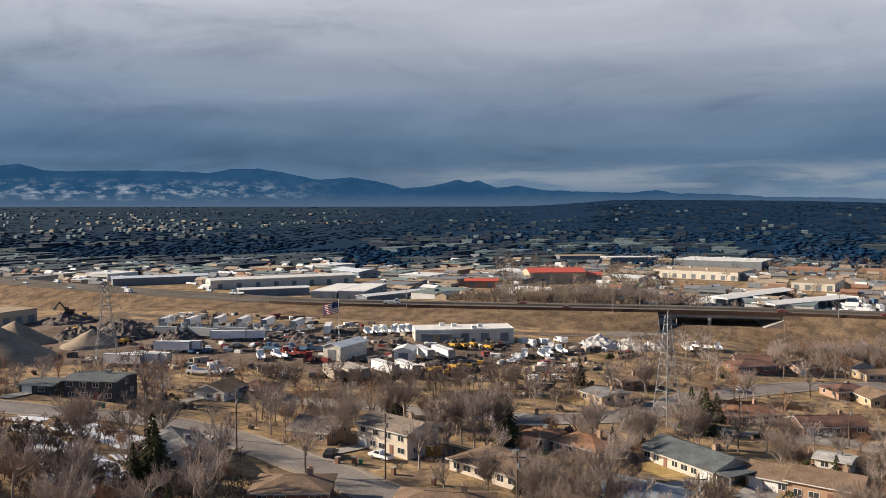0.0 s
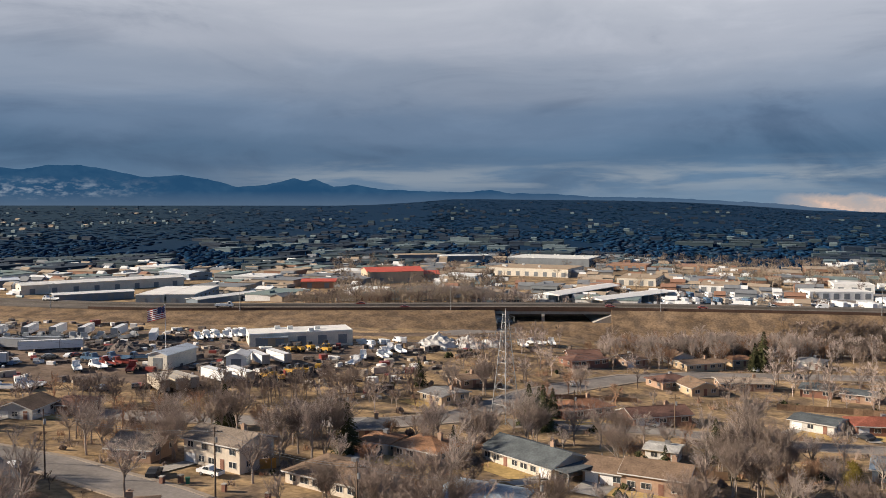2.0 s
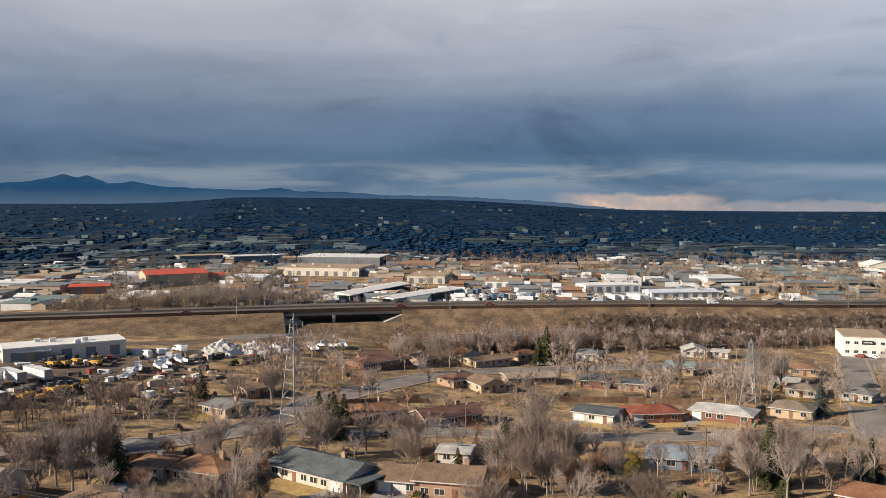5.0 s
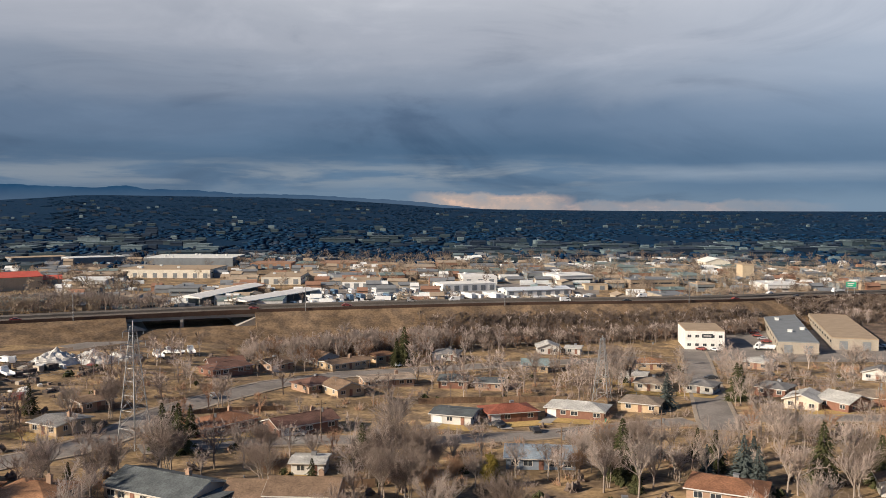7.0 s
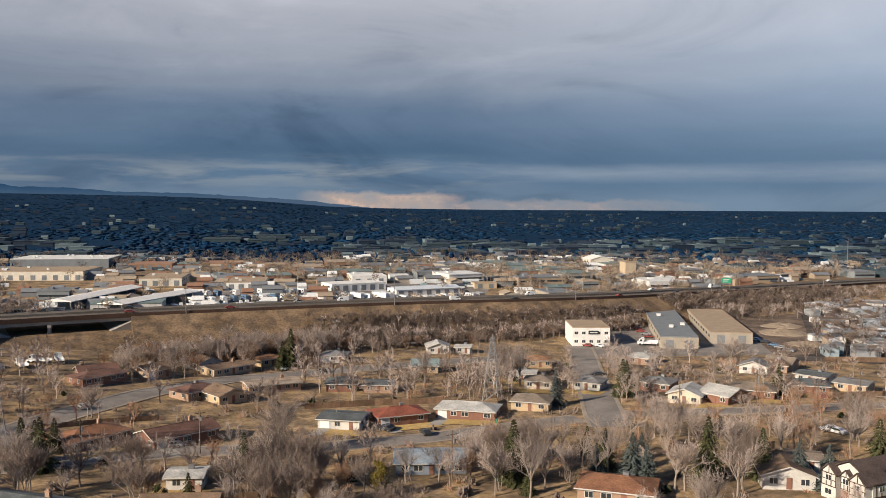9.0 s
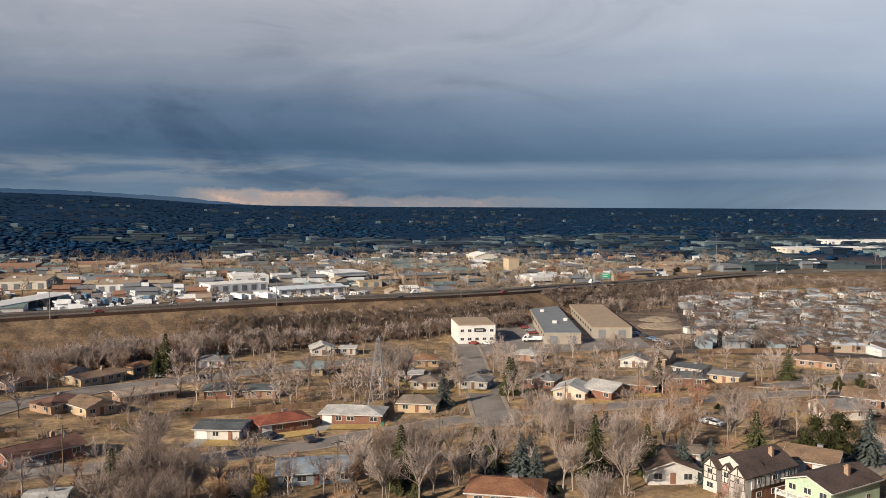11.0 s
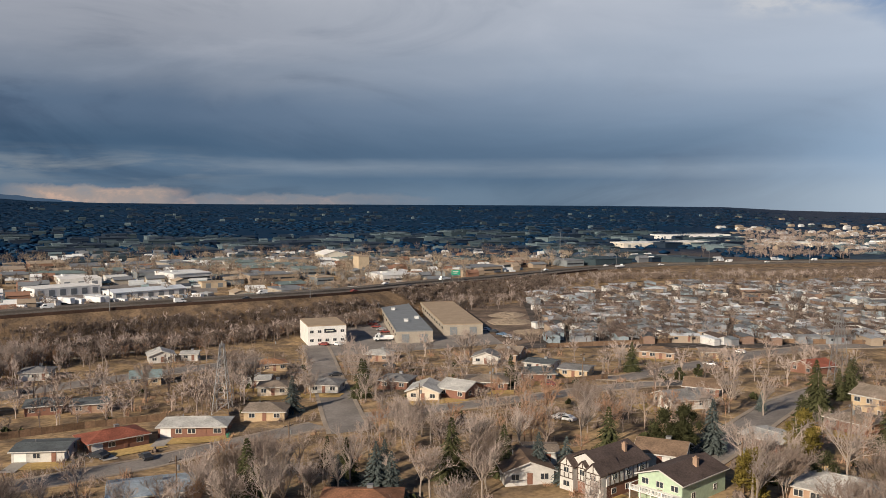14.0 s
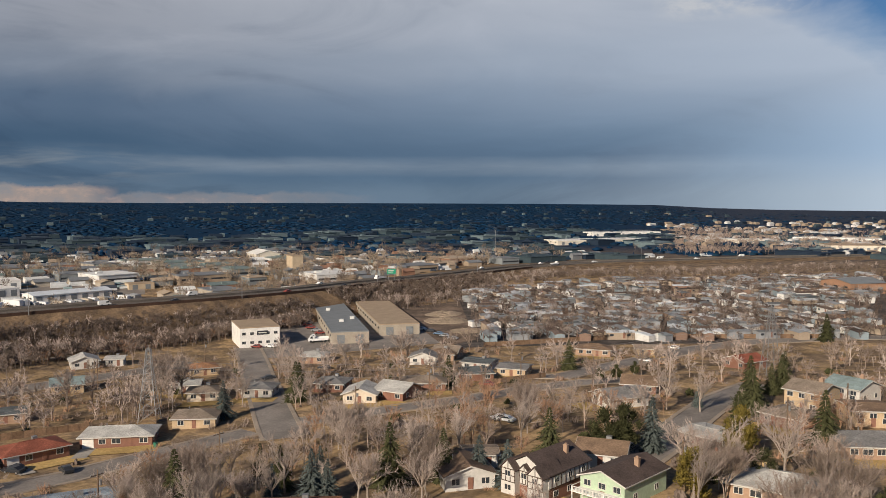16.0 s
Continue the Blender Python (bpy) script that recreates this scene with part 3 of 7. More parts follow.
street("far_avenue", [(560, 700), (520, 780), (470, 900), (440, 1100)], 16, "broad far avenue running north", False)
setting("works_yard", patch([(-250, 168), (-128, 216), (-120, 290), (-250, 258)], 0.05), DIRT, "oily bare dirt yard of a machinery depot", "yard")
setting("gravel_pit", patch([(-330, 130), (-235, 160), (-250, 256), (-360, 250)], 0.06), DIRT, "bare gravel pit floor", "yard")
setting("van_lot", patch([(-60, 486), (130, 515), (150, 600), (-40, 590)], 0.07), ASPHALT, "asphalt storage lot for parked vans", "car park")
setting("factory_lot", patch([(120, 336), (205, 318), (232, 400), (160, 420)], 0.05), ASPHALT, "worn asphalt yard round low factories", "car park")
setting("home_park_lane", patch([(190, 306), (352, 220), (590, 350), (308, 470)], 0.04), PARK_FLOOR, "grey asphalt lanes of a mobile home park", "road")
setting("lane_dirt", patch([(190, 312), (210, 318), (282, 432), (236, 424)], 0.16), DIRT, "churned bare dirt strip", "yard")

def near_road(x, y, margin):
    for path, width in ROADS:
        for (x0, y0), (x1, y1) in zip(path, path[1:]):
            dx, dy = x1 - x0, y1 - y0
            t = max(0.0, min(1.0, ((x - x0) * dx + (y - y0) * dy) / (dx * dx + dy * dy)))
            if math.hypot(x - x0 - t * dx, y - y0 - t * dy) < width / 2 + margin:
                return True
    return False


def way_y(x):
    """Where the highway's near edge lies, and so how far the houses' land reaches."""
    return float(np.interp(x, [p[0] for p in LINE], [p[1] for p in LINE]))


def bank_z(x, y):
    """Height of the land or of the highway's near bank above it."""
    d, low = (way_y(x) - y) * 0.95, ground_z(x, y)
    top = float(np.interp(x, [p[0] for p in LINE], [p[2] for p in LINE])) - 0.3
    return low if d > 24 else low + (top - low) * (24 - d) / 22.5


def blade(m, a, b, w, rng):
    """A twig as one thin sliver."""
    d = b - a
    q = d.cross(Vector((rng.uniform(-1, 1), rng.uniform(-1, 1), rng.uniform(-1, 1))))
    q = q.normalized() * w
    m.add([a - q, a + q, b], [(0, 1, 2)])


def stencil(seed, limbs, subs, twigs, thin):
    """A leafless tree one metre high: limbs that part into a round crown of fine twigs."""
    rng, m = random.Random(seed), Mesh()
    m.tube((0, 0, -0.03), (rng.uniform(-0.03, 0.03), rng.uniform(-0.03, 0.03), 0.5), 0.019, 0.008, 3)
    for k in range(limbs):
        a, e = 2 * math.pi * (k + rng.random()) / limbs, rng.uniform(-0.1, 1.25)
        out = Vector((math.cos(a) * math.cos(e), math.sin(a) * math.cos(e), math.sin(e)))
        foot = Vector((0, 0, rng.uniform(0.14, 0.42)))
        mid = Vector((out.x * 0.21, out.y * 0.21, 0.56 + out.z * 0.24))
        m.tube(foot, mid, 0.009, 0.0, 3)
        for j in range(subs):
            p = foot.lerp(mid, rng.uniform(0.45, 1.0))
            way = (out + Vector((rng.gauss(0, 0.5), rng.gauss(0, 0.5), rng.gauss(0.5, 0.4)))).normalized()
            q = p + way * rng.uniform(0.11, 0.22)
            blade(m, p, q, thin * 1.5, rng)
            for i in range(twigs):
                r = p.lerp(q, rng.uniform(0.25, 1.0))
                t = (way + Vector((rng.gauss(0, 0.7), rng.gauss(0, 0.7), rng.gauss(0.5, 0.55)))).normalized()
                blade(m, r, r + t * rng.uniform(0.06, 0.15), thin, rng)
    return np.array(m.v), m.f


STENCILS = [stencil(k, 9, 5, 13, 0.0036) for k in range(5)]
BRUSH_STENCILS = [stencil(40 + k, 6, 3, 4, 0.016) for k in range(5)]
SMALL_STENCILS = [stencil(20 + k, 7, 4, 9, 0.0066) for k in range(4)]


def thicket(name, spots, label, mat, small=False, height_at=None):
    """Trees nobody could count, in one mesh. Spots: x, y, height."""
    rng = random.Random(len(spots))
    m = Mesh()
    for x, y, h in spots:
        v, f = rng.choice(BRUSH_STENCILS if small == 2 else SMALL_STENCILS if small else STENCILS)
        a, w = rng.uniform(0, 2 * math.pi), h * (rng.uniform(1.0, 1.5) if small == 2 else rng.uniform(0.7, 1.1))
        c, s = math.cos(a) * w, math.sin(a) * w
        p = np.column_stack((v[:, 0] * c - v[:, 1] * s + x, v[:, 0] * s + v[:, 1] * c + y, v[:, 2] * h + (height_at or ground_z)(x, y)))
        m.add(p.tolist(), f)
    setting(name, m, mat, label, "trees", kind="stuff")


# ---- houses ----
R_BROWN, R_TAUPE, R_ORANGE = shingle("brown_shingles", (0.20, 0.135, 0.090)), shingle("taupe_shingles", (0.23, 0.185, 0.145)), shingle("orange_brown_shingles", (0.31, 0.165, 0.09))
R_GREY, R_SLATE, R_RUST = shingle("grey_shingles", (0.19, 0.185, 0.18)), shingle("slate_green_shingles", (0.098, 0.110, 0.114)), shingle("rust_shingles", (0.24, 0.115, 0.065))
R_DARKRED, R_RED, R_SAND = shingle("dark_red_shingles", (0.155, 0.085, 0.065)), shingle("red_shingles", (0.25, 0.082, 0.052)), shingle("sand_gravel_roof", (0.33, 0.26, 0.20))
R_DARK = shingle("dark_brown_shingles", (0.085, 0.062, 0.054))
R_PALE, R_TEAL, R_ICE = shingle("pale_grey_roof", (0.42, 0.41, 0.385)), shingle("teal_grey_shingles", (0.22, 0.28, 0.28)), shingle("frosted_blue_grey_roof", (0.25, 0.30, 0.345))
W_CREAM, W_TAN, W_SAND = paint("cream_siding", (0.58, 0.50, 0.40)), paint("tan_brick", (0.36, 0.24, 0.165)), paint("sand_siding", (0.48, 0.36, 0.23))
W_BRICK, W_WHITE, W_BLUE = paint("red_brown_brick", (0.23, 0.115, 0.08), bump=0.2), paint("white_siding", (0.56, 0.54, 0.50)), paint("blue_grey_siding", (0.22, 0.26, 0.31))
W_GREEN, W_CHAR = paint("pale_green_siding", (0.40, 0.50, 0.36)), paint("charcoal_siding", (0.055, 0.062, 0.068))
WORDS = {R_DARK: "dark brown shingle", R_BROWN: "brown shingle", R_TAUPE: "taupe shingle", R_ORANGE: "orange-brown shingle", R_GREY: "grey shingle", R_SLATE: "dark slate", R_RUST: "rust-coloured",
         R_DARKRED: "dark red", R_RED: "bright red", R_SAND: "sandy gravel", R_PALE: "pale grey", R_TEAL: "teal-grey", R_ICE: "frosted blue-grey",
         W_CREAM: "cream", W_TAN: "tan brick", W_SAND: "sand-coloured", W_BRICK: "red-brown brick", W_WHITE: "white", W_BLUE: "blue-grey", W_GREEN: "pale green", W_CHAR: "charcoal"}

WIN_FRAME = Mesh().box(-0.80, 0.80, -0.06, 0.04, -0.62, -0.52).box(-0.80, 0.80, -0.06, 0.04, 0.52, 0.62).box(-0.80, -0.70, -0.06, 0.04, -0.52, 0.52).box(
    0.70, 0.80, -0.06, 0.04, -0.52, 0.52).box(-0.04, 0.04, -0.05, 0.04, -0.52, 0.52).data("window", TRIM)
WIN_PANE = Mesh().box(-0.70, 0.70, -0.03, 0.03, -0.52, 0.52).data("pane", GLASS)
DOOR_ONE = Mesh().box(-0.50, 0.50, -0.05, 0.05, 0, 2.1).box(-0.36, 0.36, -0.08, -0.05, 0.2, 0.9).box(-0.36, 0.36, -0.08, -0.05, 1.1, 1.9).data("door", W_BRICK)
ribs = [(0.04, 0.02), (0.04, 2.18)]
for k in range(4):
    top_z = 2.18 - k * 0.54
    ribs += [(-0.06, top_z), (-0.06, top_z - 0.48), (-0.01, top_z - 0.5), (-0.01, top_z - 0.54)]
DOOR_GARAGE = Mesh().prism_x(ribs, -1.25, 1.25)
DOOR_GARAGE = DOOR_GARAGE.data("garage_door", WHITE)
CHIMNEY = Mesh().box(-0.45, 0.45, -0.35, 0.35, -1.2, 1.0).box(-0.52, 0.52, -0.42, 0.42, 0.9, 1.08).box(-0.2, 0.2, -0.2, 0.2, 1.08, 1.35).data("chimney", W_TAN)
COOLER = Mesh().box(-0.5, 0.5, -0.5, 0.5, 0.0, 0.9).box(-0.54, 0.54, -0.54, 0.54, 0.8, 0.92).data("swamp_cooler", STEEL)


def put(name, data, parent, x, y, z, rz=0.0):
    ob = new(name, data)
    ob.parent = parent
    ob.matrix_basis = pose(x, y, z, 0, 0, rz)
    return ob


def window(parent, x, y, z, rz=0.0, wide=1.0):
    ob = put("window", WIN_FRAME, parent, x, y, z, rz)
    ob.scale = (wide, 1, 1)
    pane = new("pane", WIN_PANE)
    pane.parent = ob
    return ob


def roof_mesh(w, d, z, form, eave=0.55, thick=0.22, pitch=None):
    """A roof over w by d with its eaves at z: ridge along x (gable, low), along y (front) or hipped."""
    m = Mesh()
    x, y = w / 2 + eave, d / 2 + eave
    if form == "front":
        rise = x * (pitch or 0.36)
        m.prism([(-x, z), (0, z + rise), (x, z), (x, z + thick), (0, z + rise + thick), (-x, z + thick)][::-1], -y, y)
    elif form == "hip":
        rise, r = y * (pitch or 0.27), max(0.2, x - y)
        m.add([(-x, -y, z), (x, -y, z), (x, y, z), (-x, y, z), (-x, -y, z + thick), (x, -y, z + thick), (x, y, z + thick), (-x, y, z + thick),
               (-r, 0, z + thick + rise), (r, 0, z + thick + rise)],
              [(0, 3, 2, 1), (0, 1, 5, 4), (1, 2, 6, 5), (2, 3, 7, 6), (3, 0, 4, 7), (4, 5, 9, 8), (6, 7, 8, 9), (5, 6, 9), (7, 4, 8)])
        m.box(-r, r, -0.14, 0.14, z + thick + rise - 0.05, z + thick + rise + 0.06)
    else:
        rise = y * (pitch or (0.12 if form == "low" else 0.33))
        m.prism_x([(-y, z), (-y, z + thick), (0, z + rise + thick), (y, z + thick), (y, z), (0, z + rise)][::-1], -x, x)
        m.box(-x, x, -0.14, 0.14, z + thick + rise - 0.05, z + thick + rise + 0.05)
    return m, rise


def house(x, y, rot, w, d, roof="gable", shade=None, walls=None, storeys=1, garage=0, chimney=0, carport=0, flip=0, label=""):
    z = ground_z(x, y) + 0.15
    hw = 2.4 * storeys
    form = {"gable": "gabled", "front": "front-gabled", "hip": "hipped", "low": "low-pitched"}[roof]
    h = thing("house", label or "%s house with a %s %s roof" % (WORDS[walls], WORDS[shade], form), "house", "houses of the neighbourhood", pose(x, y, z, 0, 0, rot))
    TAKEN.append((x, y, max(w, d) / 2 + 0.8))
    yard = pose(x, y, 0, 0, 0, rot) @ Vector((0, -d / 2 - 5.5, 0))
    TAKEN.append((yard.x, yard.y, 5.0))
    top, rise = roof_mesh(w, d, hw, roof)
    body = Mesh().box(-w / 2, w / 2, -d / 2, d / 2, -2.2, hw)
    if roof == "front":
        body.prism([(-w / 2, hw), (w / 2, hw), (0, hw + rise * 0.93)], -d / 2, d / 2)
    elif roof in ("gable", "low"):
        body.prism_x([(-d / 2, hw), (d / 2, hw), (0, hw + rise * 0.93)], -w / 2, w / 2)
    part("wall", body, walls, h)
    part("roof", top, shade, h)
    ex, ey = w / 2 + 0.57, d / 2 + 0.57
    if roof == "front":
        for s in (-1, 1):
            part("fascia", Mesh().box(s * ex - 0.03, s * ex + 0.03, -ey, ey, hw - 0.02, hw + 0.2), TRIM, h)
        part("bargeboard", Mesh().prism([(-ex, hw - 0.05), (0, hw + rise - 0.05), (ex, hw - 0.05), (ex, hw + 0.18), (0, hw + rise + 0.18), (-ex, hw + 0.18)][::-1], -ey - 0.03, -ey + 0.03), TRIM, h)
    else:
        for s in (-1, 1):
            part("fascia", Mesh().box(-ex, ex, s * ey - 0.03, s * ey + 0.03, hw - 0.02, hw + 0.2), TRIM, h)
        if roof in ("gable", "low"):
            for s in (-1, 1):
                part("bargeboard", Mesh().prism_x([(-ey, hw - 0.05), (-ey, hw + 0.18), (0, hw + rise + 0.18), (ey, hw + 0.18), (ey, hw - 0.05), (0, hw + rise - 0.05)][::-1], s * ex - 0.03, s * ex + 0.03), TRIM, h)
    front, left = -d / 2, -w / 2
    frame_ = pose(x, y, 0, 0, 0, rot)

    def plot(x0, x1, y0, y1, lift, name, mat, words, sort):
        corners = [(frame_ @ Vector((a, b, 0))).to_2d() for a, b in ((x0, y0), (x1, y0), (x1, y1), (x0, y1))]
        setting(name, patch(corners, lift, 4.0), mat, words, sort)

    if y < 300:
        if garage:
            plot(*sorted((s * q for s, q in (((-1 if flip else 1), left + 0.3), ((-1 if flip else 1), left + 0.7 + 2.9 * garage)))), front - 8.5, front, 0.20, "driveway", CONCRETE, "pale concrete driveway before a garage", "driveway")
        if random.random() < 0.6:
            plot(left + (3.2 * garage if garage else -2), w / 2 + 2, front - 6.5, front - 0.6, 0.17, "lawn", LAWN, "dormant golden lawn before a house", "lawn")
    cursor, turn = left + 0.5, -1 if flip else 1
    for k in range(garage):
        put("garage_door", DOOR_GARAGE, h, turn * (cursor + 1.3), front - 0.02, 0)
        cursor += 2.9
    span = w / 2 - cursor - 0.4
    n = max(1, int(span / 2.5))
    door_at = n // 2
    for k in range(n):
        px = turn * (cursor + span * (k + 0.5) / n)
        if k == door_at and n > 1:
            put("door", DOOR_ONE, h, px, front - 0.02, 0.1)
        else:
            window(h, px, front - 0.01, 1.5, 0, 1.0 + 0.25 * (k % 2))
    if storeys >= 1.4:
        for k in range(max(2, int(w / 3))):
            window(h, -w / 2 + w * (k + 0.5) / max(2, int(w / 3)), front - 0.01, 2.4 * (storeys - 1) + 1.5)
    for s in (-1, 1):
        for k in range(2):
            window(h, s * (w / 2 + 0.01), -d / 4 + k * d / 2, 1.55, 90 * s, 0.8)
        if storeys >= 1.9:
            window(h, s * (w / 2 + 0.01), 0, 3.9, 90 * s, 0.9)
    if chimney:
        put("chimney", CHIMNEY, h, w * 0.22, d * 0.08, hw + rise * 0.85 + 0.3)
    elif random.random() < 0.5:
        put("swamp_cooler", COOLER, h, w * 0.1, d * 0.12, hw + rise * (0.75 if roof != "low" else 0.7) + 0.1)
    else:
        put("flue", Mesh().tube((0, 0, -0.5), (0, 0, 0.7), 0.1, 0.1, 8).data("flue", STEEL), h, -w * 0.2, d * 0.1, hw + rise * 0.8 + 0.15)
    if carport:
        x0 = w / 2
        part("carport_roof", Mesh().box(x0 + 0.6, x0 + 4.2, -d / 2, d / 2 - 2, 2.5, 2.72), shade, h)
        for px, py in ((x0 + 4.0, -d / 2 + 0.2), (x0 + 4.0, d / 2 - 2.2), (x0 + 0.8, -d / 2 + 0.2)):
            part("post", Mesh().box(px - 0.07, px + 0.07, py - 0.07, py + 0.07, -0.6, 2.5), TRIM, h)
    return h


house(-94.0, 141.5, -12, 14.5, 9.0, storeys=2, roof='gable', shade=R_TAUPE, walls=W_CREAM, garage=1, chimney=1)
house(-68.6, 138.8, -14, 17.0, 11.5, roof='hip', shade=R_BROWN, walls=W_CREAM)
house(-62.1, 165.0, -16, 11.0, 9.5, roof='hip', shade=R_ORANGE, walls=W_TAN, chimney=1)
house(-72.6, 165.0, -7, 7.0, 7.0, roof='hip', shade=R_ORANGE, walls=W_CREAM, garage=1)
house(-80.9, 176.2, 23, 9.0, 9.0, roof='hip', shade=R_GREY, walls=W_TAN, chimney=1)
house(-79.1, 223.4, -30, 9.0, 10.0, roof='low', shade=R_GREY, walls=W_SAND, chimney=1)
house(-41.0, 169.5, -30, 19.0, 11.0, roof='gable', shade=R_SLATE, walls=W_CREAM, garage=1, chimney=1, carport=1, flip=1)
house(-26.0, 167.2, -8, 7.2, 9.0, roof='gable', shade=R_BROWN, walls=W_TAN, garage=2)
house(-16.2, 165.9, -8, 12.0, 9.5, roof='gable', shade=R_BROWN, walls=W_TAN, chimney=1, storeys=1.35)
house(-42.5, 227.2, 43, 15.1, 10.0, roof='hip', shade=R_RUST, walls=W_BRICK, chimney=1)
house(-22.9, 228.4, 33, 16.2, 9.0, roof='gable', shade=R_DARKRED, walls=W_BRICK, garage=1, chimney=1)
house(-23.4, 282.3, 42, 11.6, 9.0, roof='hip', shade=R_DARKRED, walls=W_TAN)
house(-14.6, 276.4, 32, 9.0, 10.0, roof='front', shade=R_BROWN, walls=W_SAND)
house(-1.1, 291.7, 15, 16.3, 9.0, roof='low', shade=R_SAND, walls=W_TAN, chimney=1)
house(-16.3, 322.9, 36, 15.3, 9.0, roof='low', shade=R_BROWN, walls=W_SAND, carport=1, chimney=1)
house(-24.8, 332.7, 34, 9.0, 10.0, roof='front', shade=R_BROWN, walls=W_WHITE)
house(-40.0, 313.8, 48, 9.5, 9.0, roof='gable', shade=R_BROWN, walls=W_TAN, garage=1)
house(-54.3, 301.3, 42, 14.9, 9.0, roof='hip', shade=R_DARKRED, walls=W_BRICK)
house(-80.2, 247.6, 48, 9.0, 8.0, roof='low', shade=R_BROWN, walls=W_TAN, chimney=1)
house(-2.2, 338.1, 27, 9.0, 8.0, roof='hip', shade=R_ORANGE, walls=W_SAND)
house(31.5, 242.9, 11, 13.6, 9.0, roof='hip', shade=R_RED, walls=W_BRICK, garage=1)
house(51.1, 244.4, -26, 16.0, 9.0, roof='hip', shade=R_PALE, walls=W_BRICK, garage=1)
house(70.9, 249.3, -29, 10.5, 9.0, roof='hip', shade=R_TAUPE, walls=W_SAND)
house(17.0, 240.3, -23, 11.0, 9.0, roof='low', shade=R_SLATE, walls=W_WHITE, garage=1)
house(22.8, 342.0, -17, 9.4, 9.0, roof='hip', shade=R_GREY, walls=W_WHITE, garage=1)
house(20.7, 289.8, -9, 9.0, 9.0, roof='hip', shade=R_SLATE, walls=W_BRICK)
house(52.5, 316.2, -10, 9.0, 9.0, roof='gable', shade=R_TEAL, walls=W_SAND)
house(65.1, 355.6, -6, 9.0, 9.0, roof='front', shade=R_PALE, walls=W_WHITE)
house(75.5, 354.1, -21, 6.0, 7.0, roof='low', shade=R_PALE, walls=W_WHITE)
house(32.1, 285.5, -12, 9.0, 8.0, roof='low', shade=R_SLATE, walls=W_TAN)
house(82.8, 279.0, -26, 9.0, 8.0, roof='hip', shade=R_TAUPE, walls=W_CREAM)
house(95.9, 319.9, -10, 9.0, 8.0, roof='hip', shade=R_ORANGE, walls=W_SAND)
house(81.7, 293.8, -23, 9.0, 8.0, roof='low', shade=R_PALE, walls=W_WHITE)
house(31.0, 194.0, -10, 14.5, 10.0, roof='low', shade=R_ICE, walls=W_BLUE)
house(-17.4, 189.7, -7, 6.6, 6.0, roof='low', shade=R_PALE, walls=W_WHITE)
house(145.8, 150.5, -85, 9.0, 9.0, roof='low', shade=R_PALE, walls=W_BRICK)
house(159.9, 189.6, -103, 9.0, 11.0, roof='front', shade=R_GREY, walls=W_WHITE)
house(177.4, 198.9, -52, 9.0, 9.0, roof='gable', shade=R_BROWN, walls=W_BRICK)
house(194.1, 158.3, -85, 9.0, 10.0, roof='gable', storeys=2, shade=R_TAUPE, walls=W_SAND, chimney=1)
house(175.4, 151.5, -87, 9.7, 10.0, roof='hip', shade=R_TAUPE, walls=W_BRICK)
house(214.2, 159.5, -91, 9.7, 10.0, roof='gable', storeys=1.5, shade=R_TEAL, walls=W_WHITE, chimney=1)
house(241.4, 254.0, -40, 9.0, 9.0, roof='low', shade=R_SAND, walls=W_SAND)
house(223.4, 263.2, -53, 12.6, 9.0, roof='hip', shade=R_BROWN, walls=W_TAN)
house(242.1, 212.4, -96, 9.0, 10.0, roof='front', shade=R_RED, walls=W_BRICK)
house(115.0, 242.8, -40, 9.0, 10.0, roof='front', shade=R_PALE, walls=W_CREAM)
house(124.0, 238.7, -63, 9.0, 10.0, roof='gable', shade=R_PALE, walls=W_BRICK)
house(135.8, 243.7, -35, 12.4, 9.0, roof='hip', shade=R_TAUPE, walls=W_BRICK, garage=1)
house(156.6, 246.5, -28, 9.5, 9.0, roof='hip', shade=R_SLATE, walls=W_BRICK)
house(170.4, 262.8, -59, 9.6, 9.0, roof='low', shade=R_SLATE, walls=W_WHITE)
house(171.2, 245.6, -54, 9.0, 9.0, roof='low', shade=R_GREY, walls=W_SAND)
house(176.1, 289.8, -51, 9.0, 9.0, roof='gable', shade=R_TAUPE, walls=W_TAN)
house(91.5, 162.3, -22, 9.0, 10.0, roof='front', shade=R_BROWN, walls=W_WHITE)
house(100.3, 169.0, -31, 6.0, 6.0, roof='low', shade=R_TAUPE, walls=W_WHITE)
house(136.2, 317.4, -40, 9.0, 9.0, roof='hip', shade=R_PALE, walls=W_TAN)
house(116.5, 263.8, -45, 9.0, 9.0, roof='hip', shade=R_GREY, walls=W_BRICK)
house(162.7, 285.1, -41, 9.0, 8.0, roof='front', shade=R_GREY, walls=W_WHITE)
house(-159.7, 157.4, 12, 9.0, 10.0, roof='front', shade=R_BROWN, walls=W_WHITE, garage=1)
house(-111.4, 138.4, 8, 9.0, 10.0, roof='gable', shade=R_TAUPE, walls=W_TAN)
house(-154.8, 166.7, 11, 9.0, 9.0, roof='hip', shade=R_DARKRED, walls=W_BRICK)
house(191.3, 143.4, -41, 9.0, 10.0, roof='low', storeys=1.5, shade=R_BROWN, walls=W_SAND)
house(171.9, 287.0, -43, 9.0, 9.0, roof='hip', shade=R_BROWN, walls=W_TAN)
house(-55.8, 308.2, 22, 11.5, 9.0, roof='gable', shade=R_DARKRED, walls=W_BRICK)
house(97.0, 272.2, -38, 9.0, 8.0, roof='hip', shade=R_GREY, walls=W_WHITE)
house(119.5, 155.0, -54, 9.0, 9.0, roof='gable', shade=R_BROWN, walls=W_WHITE)
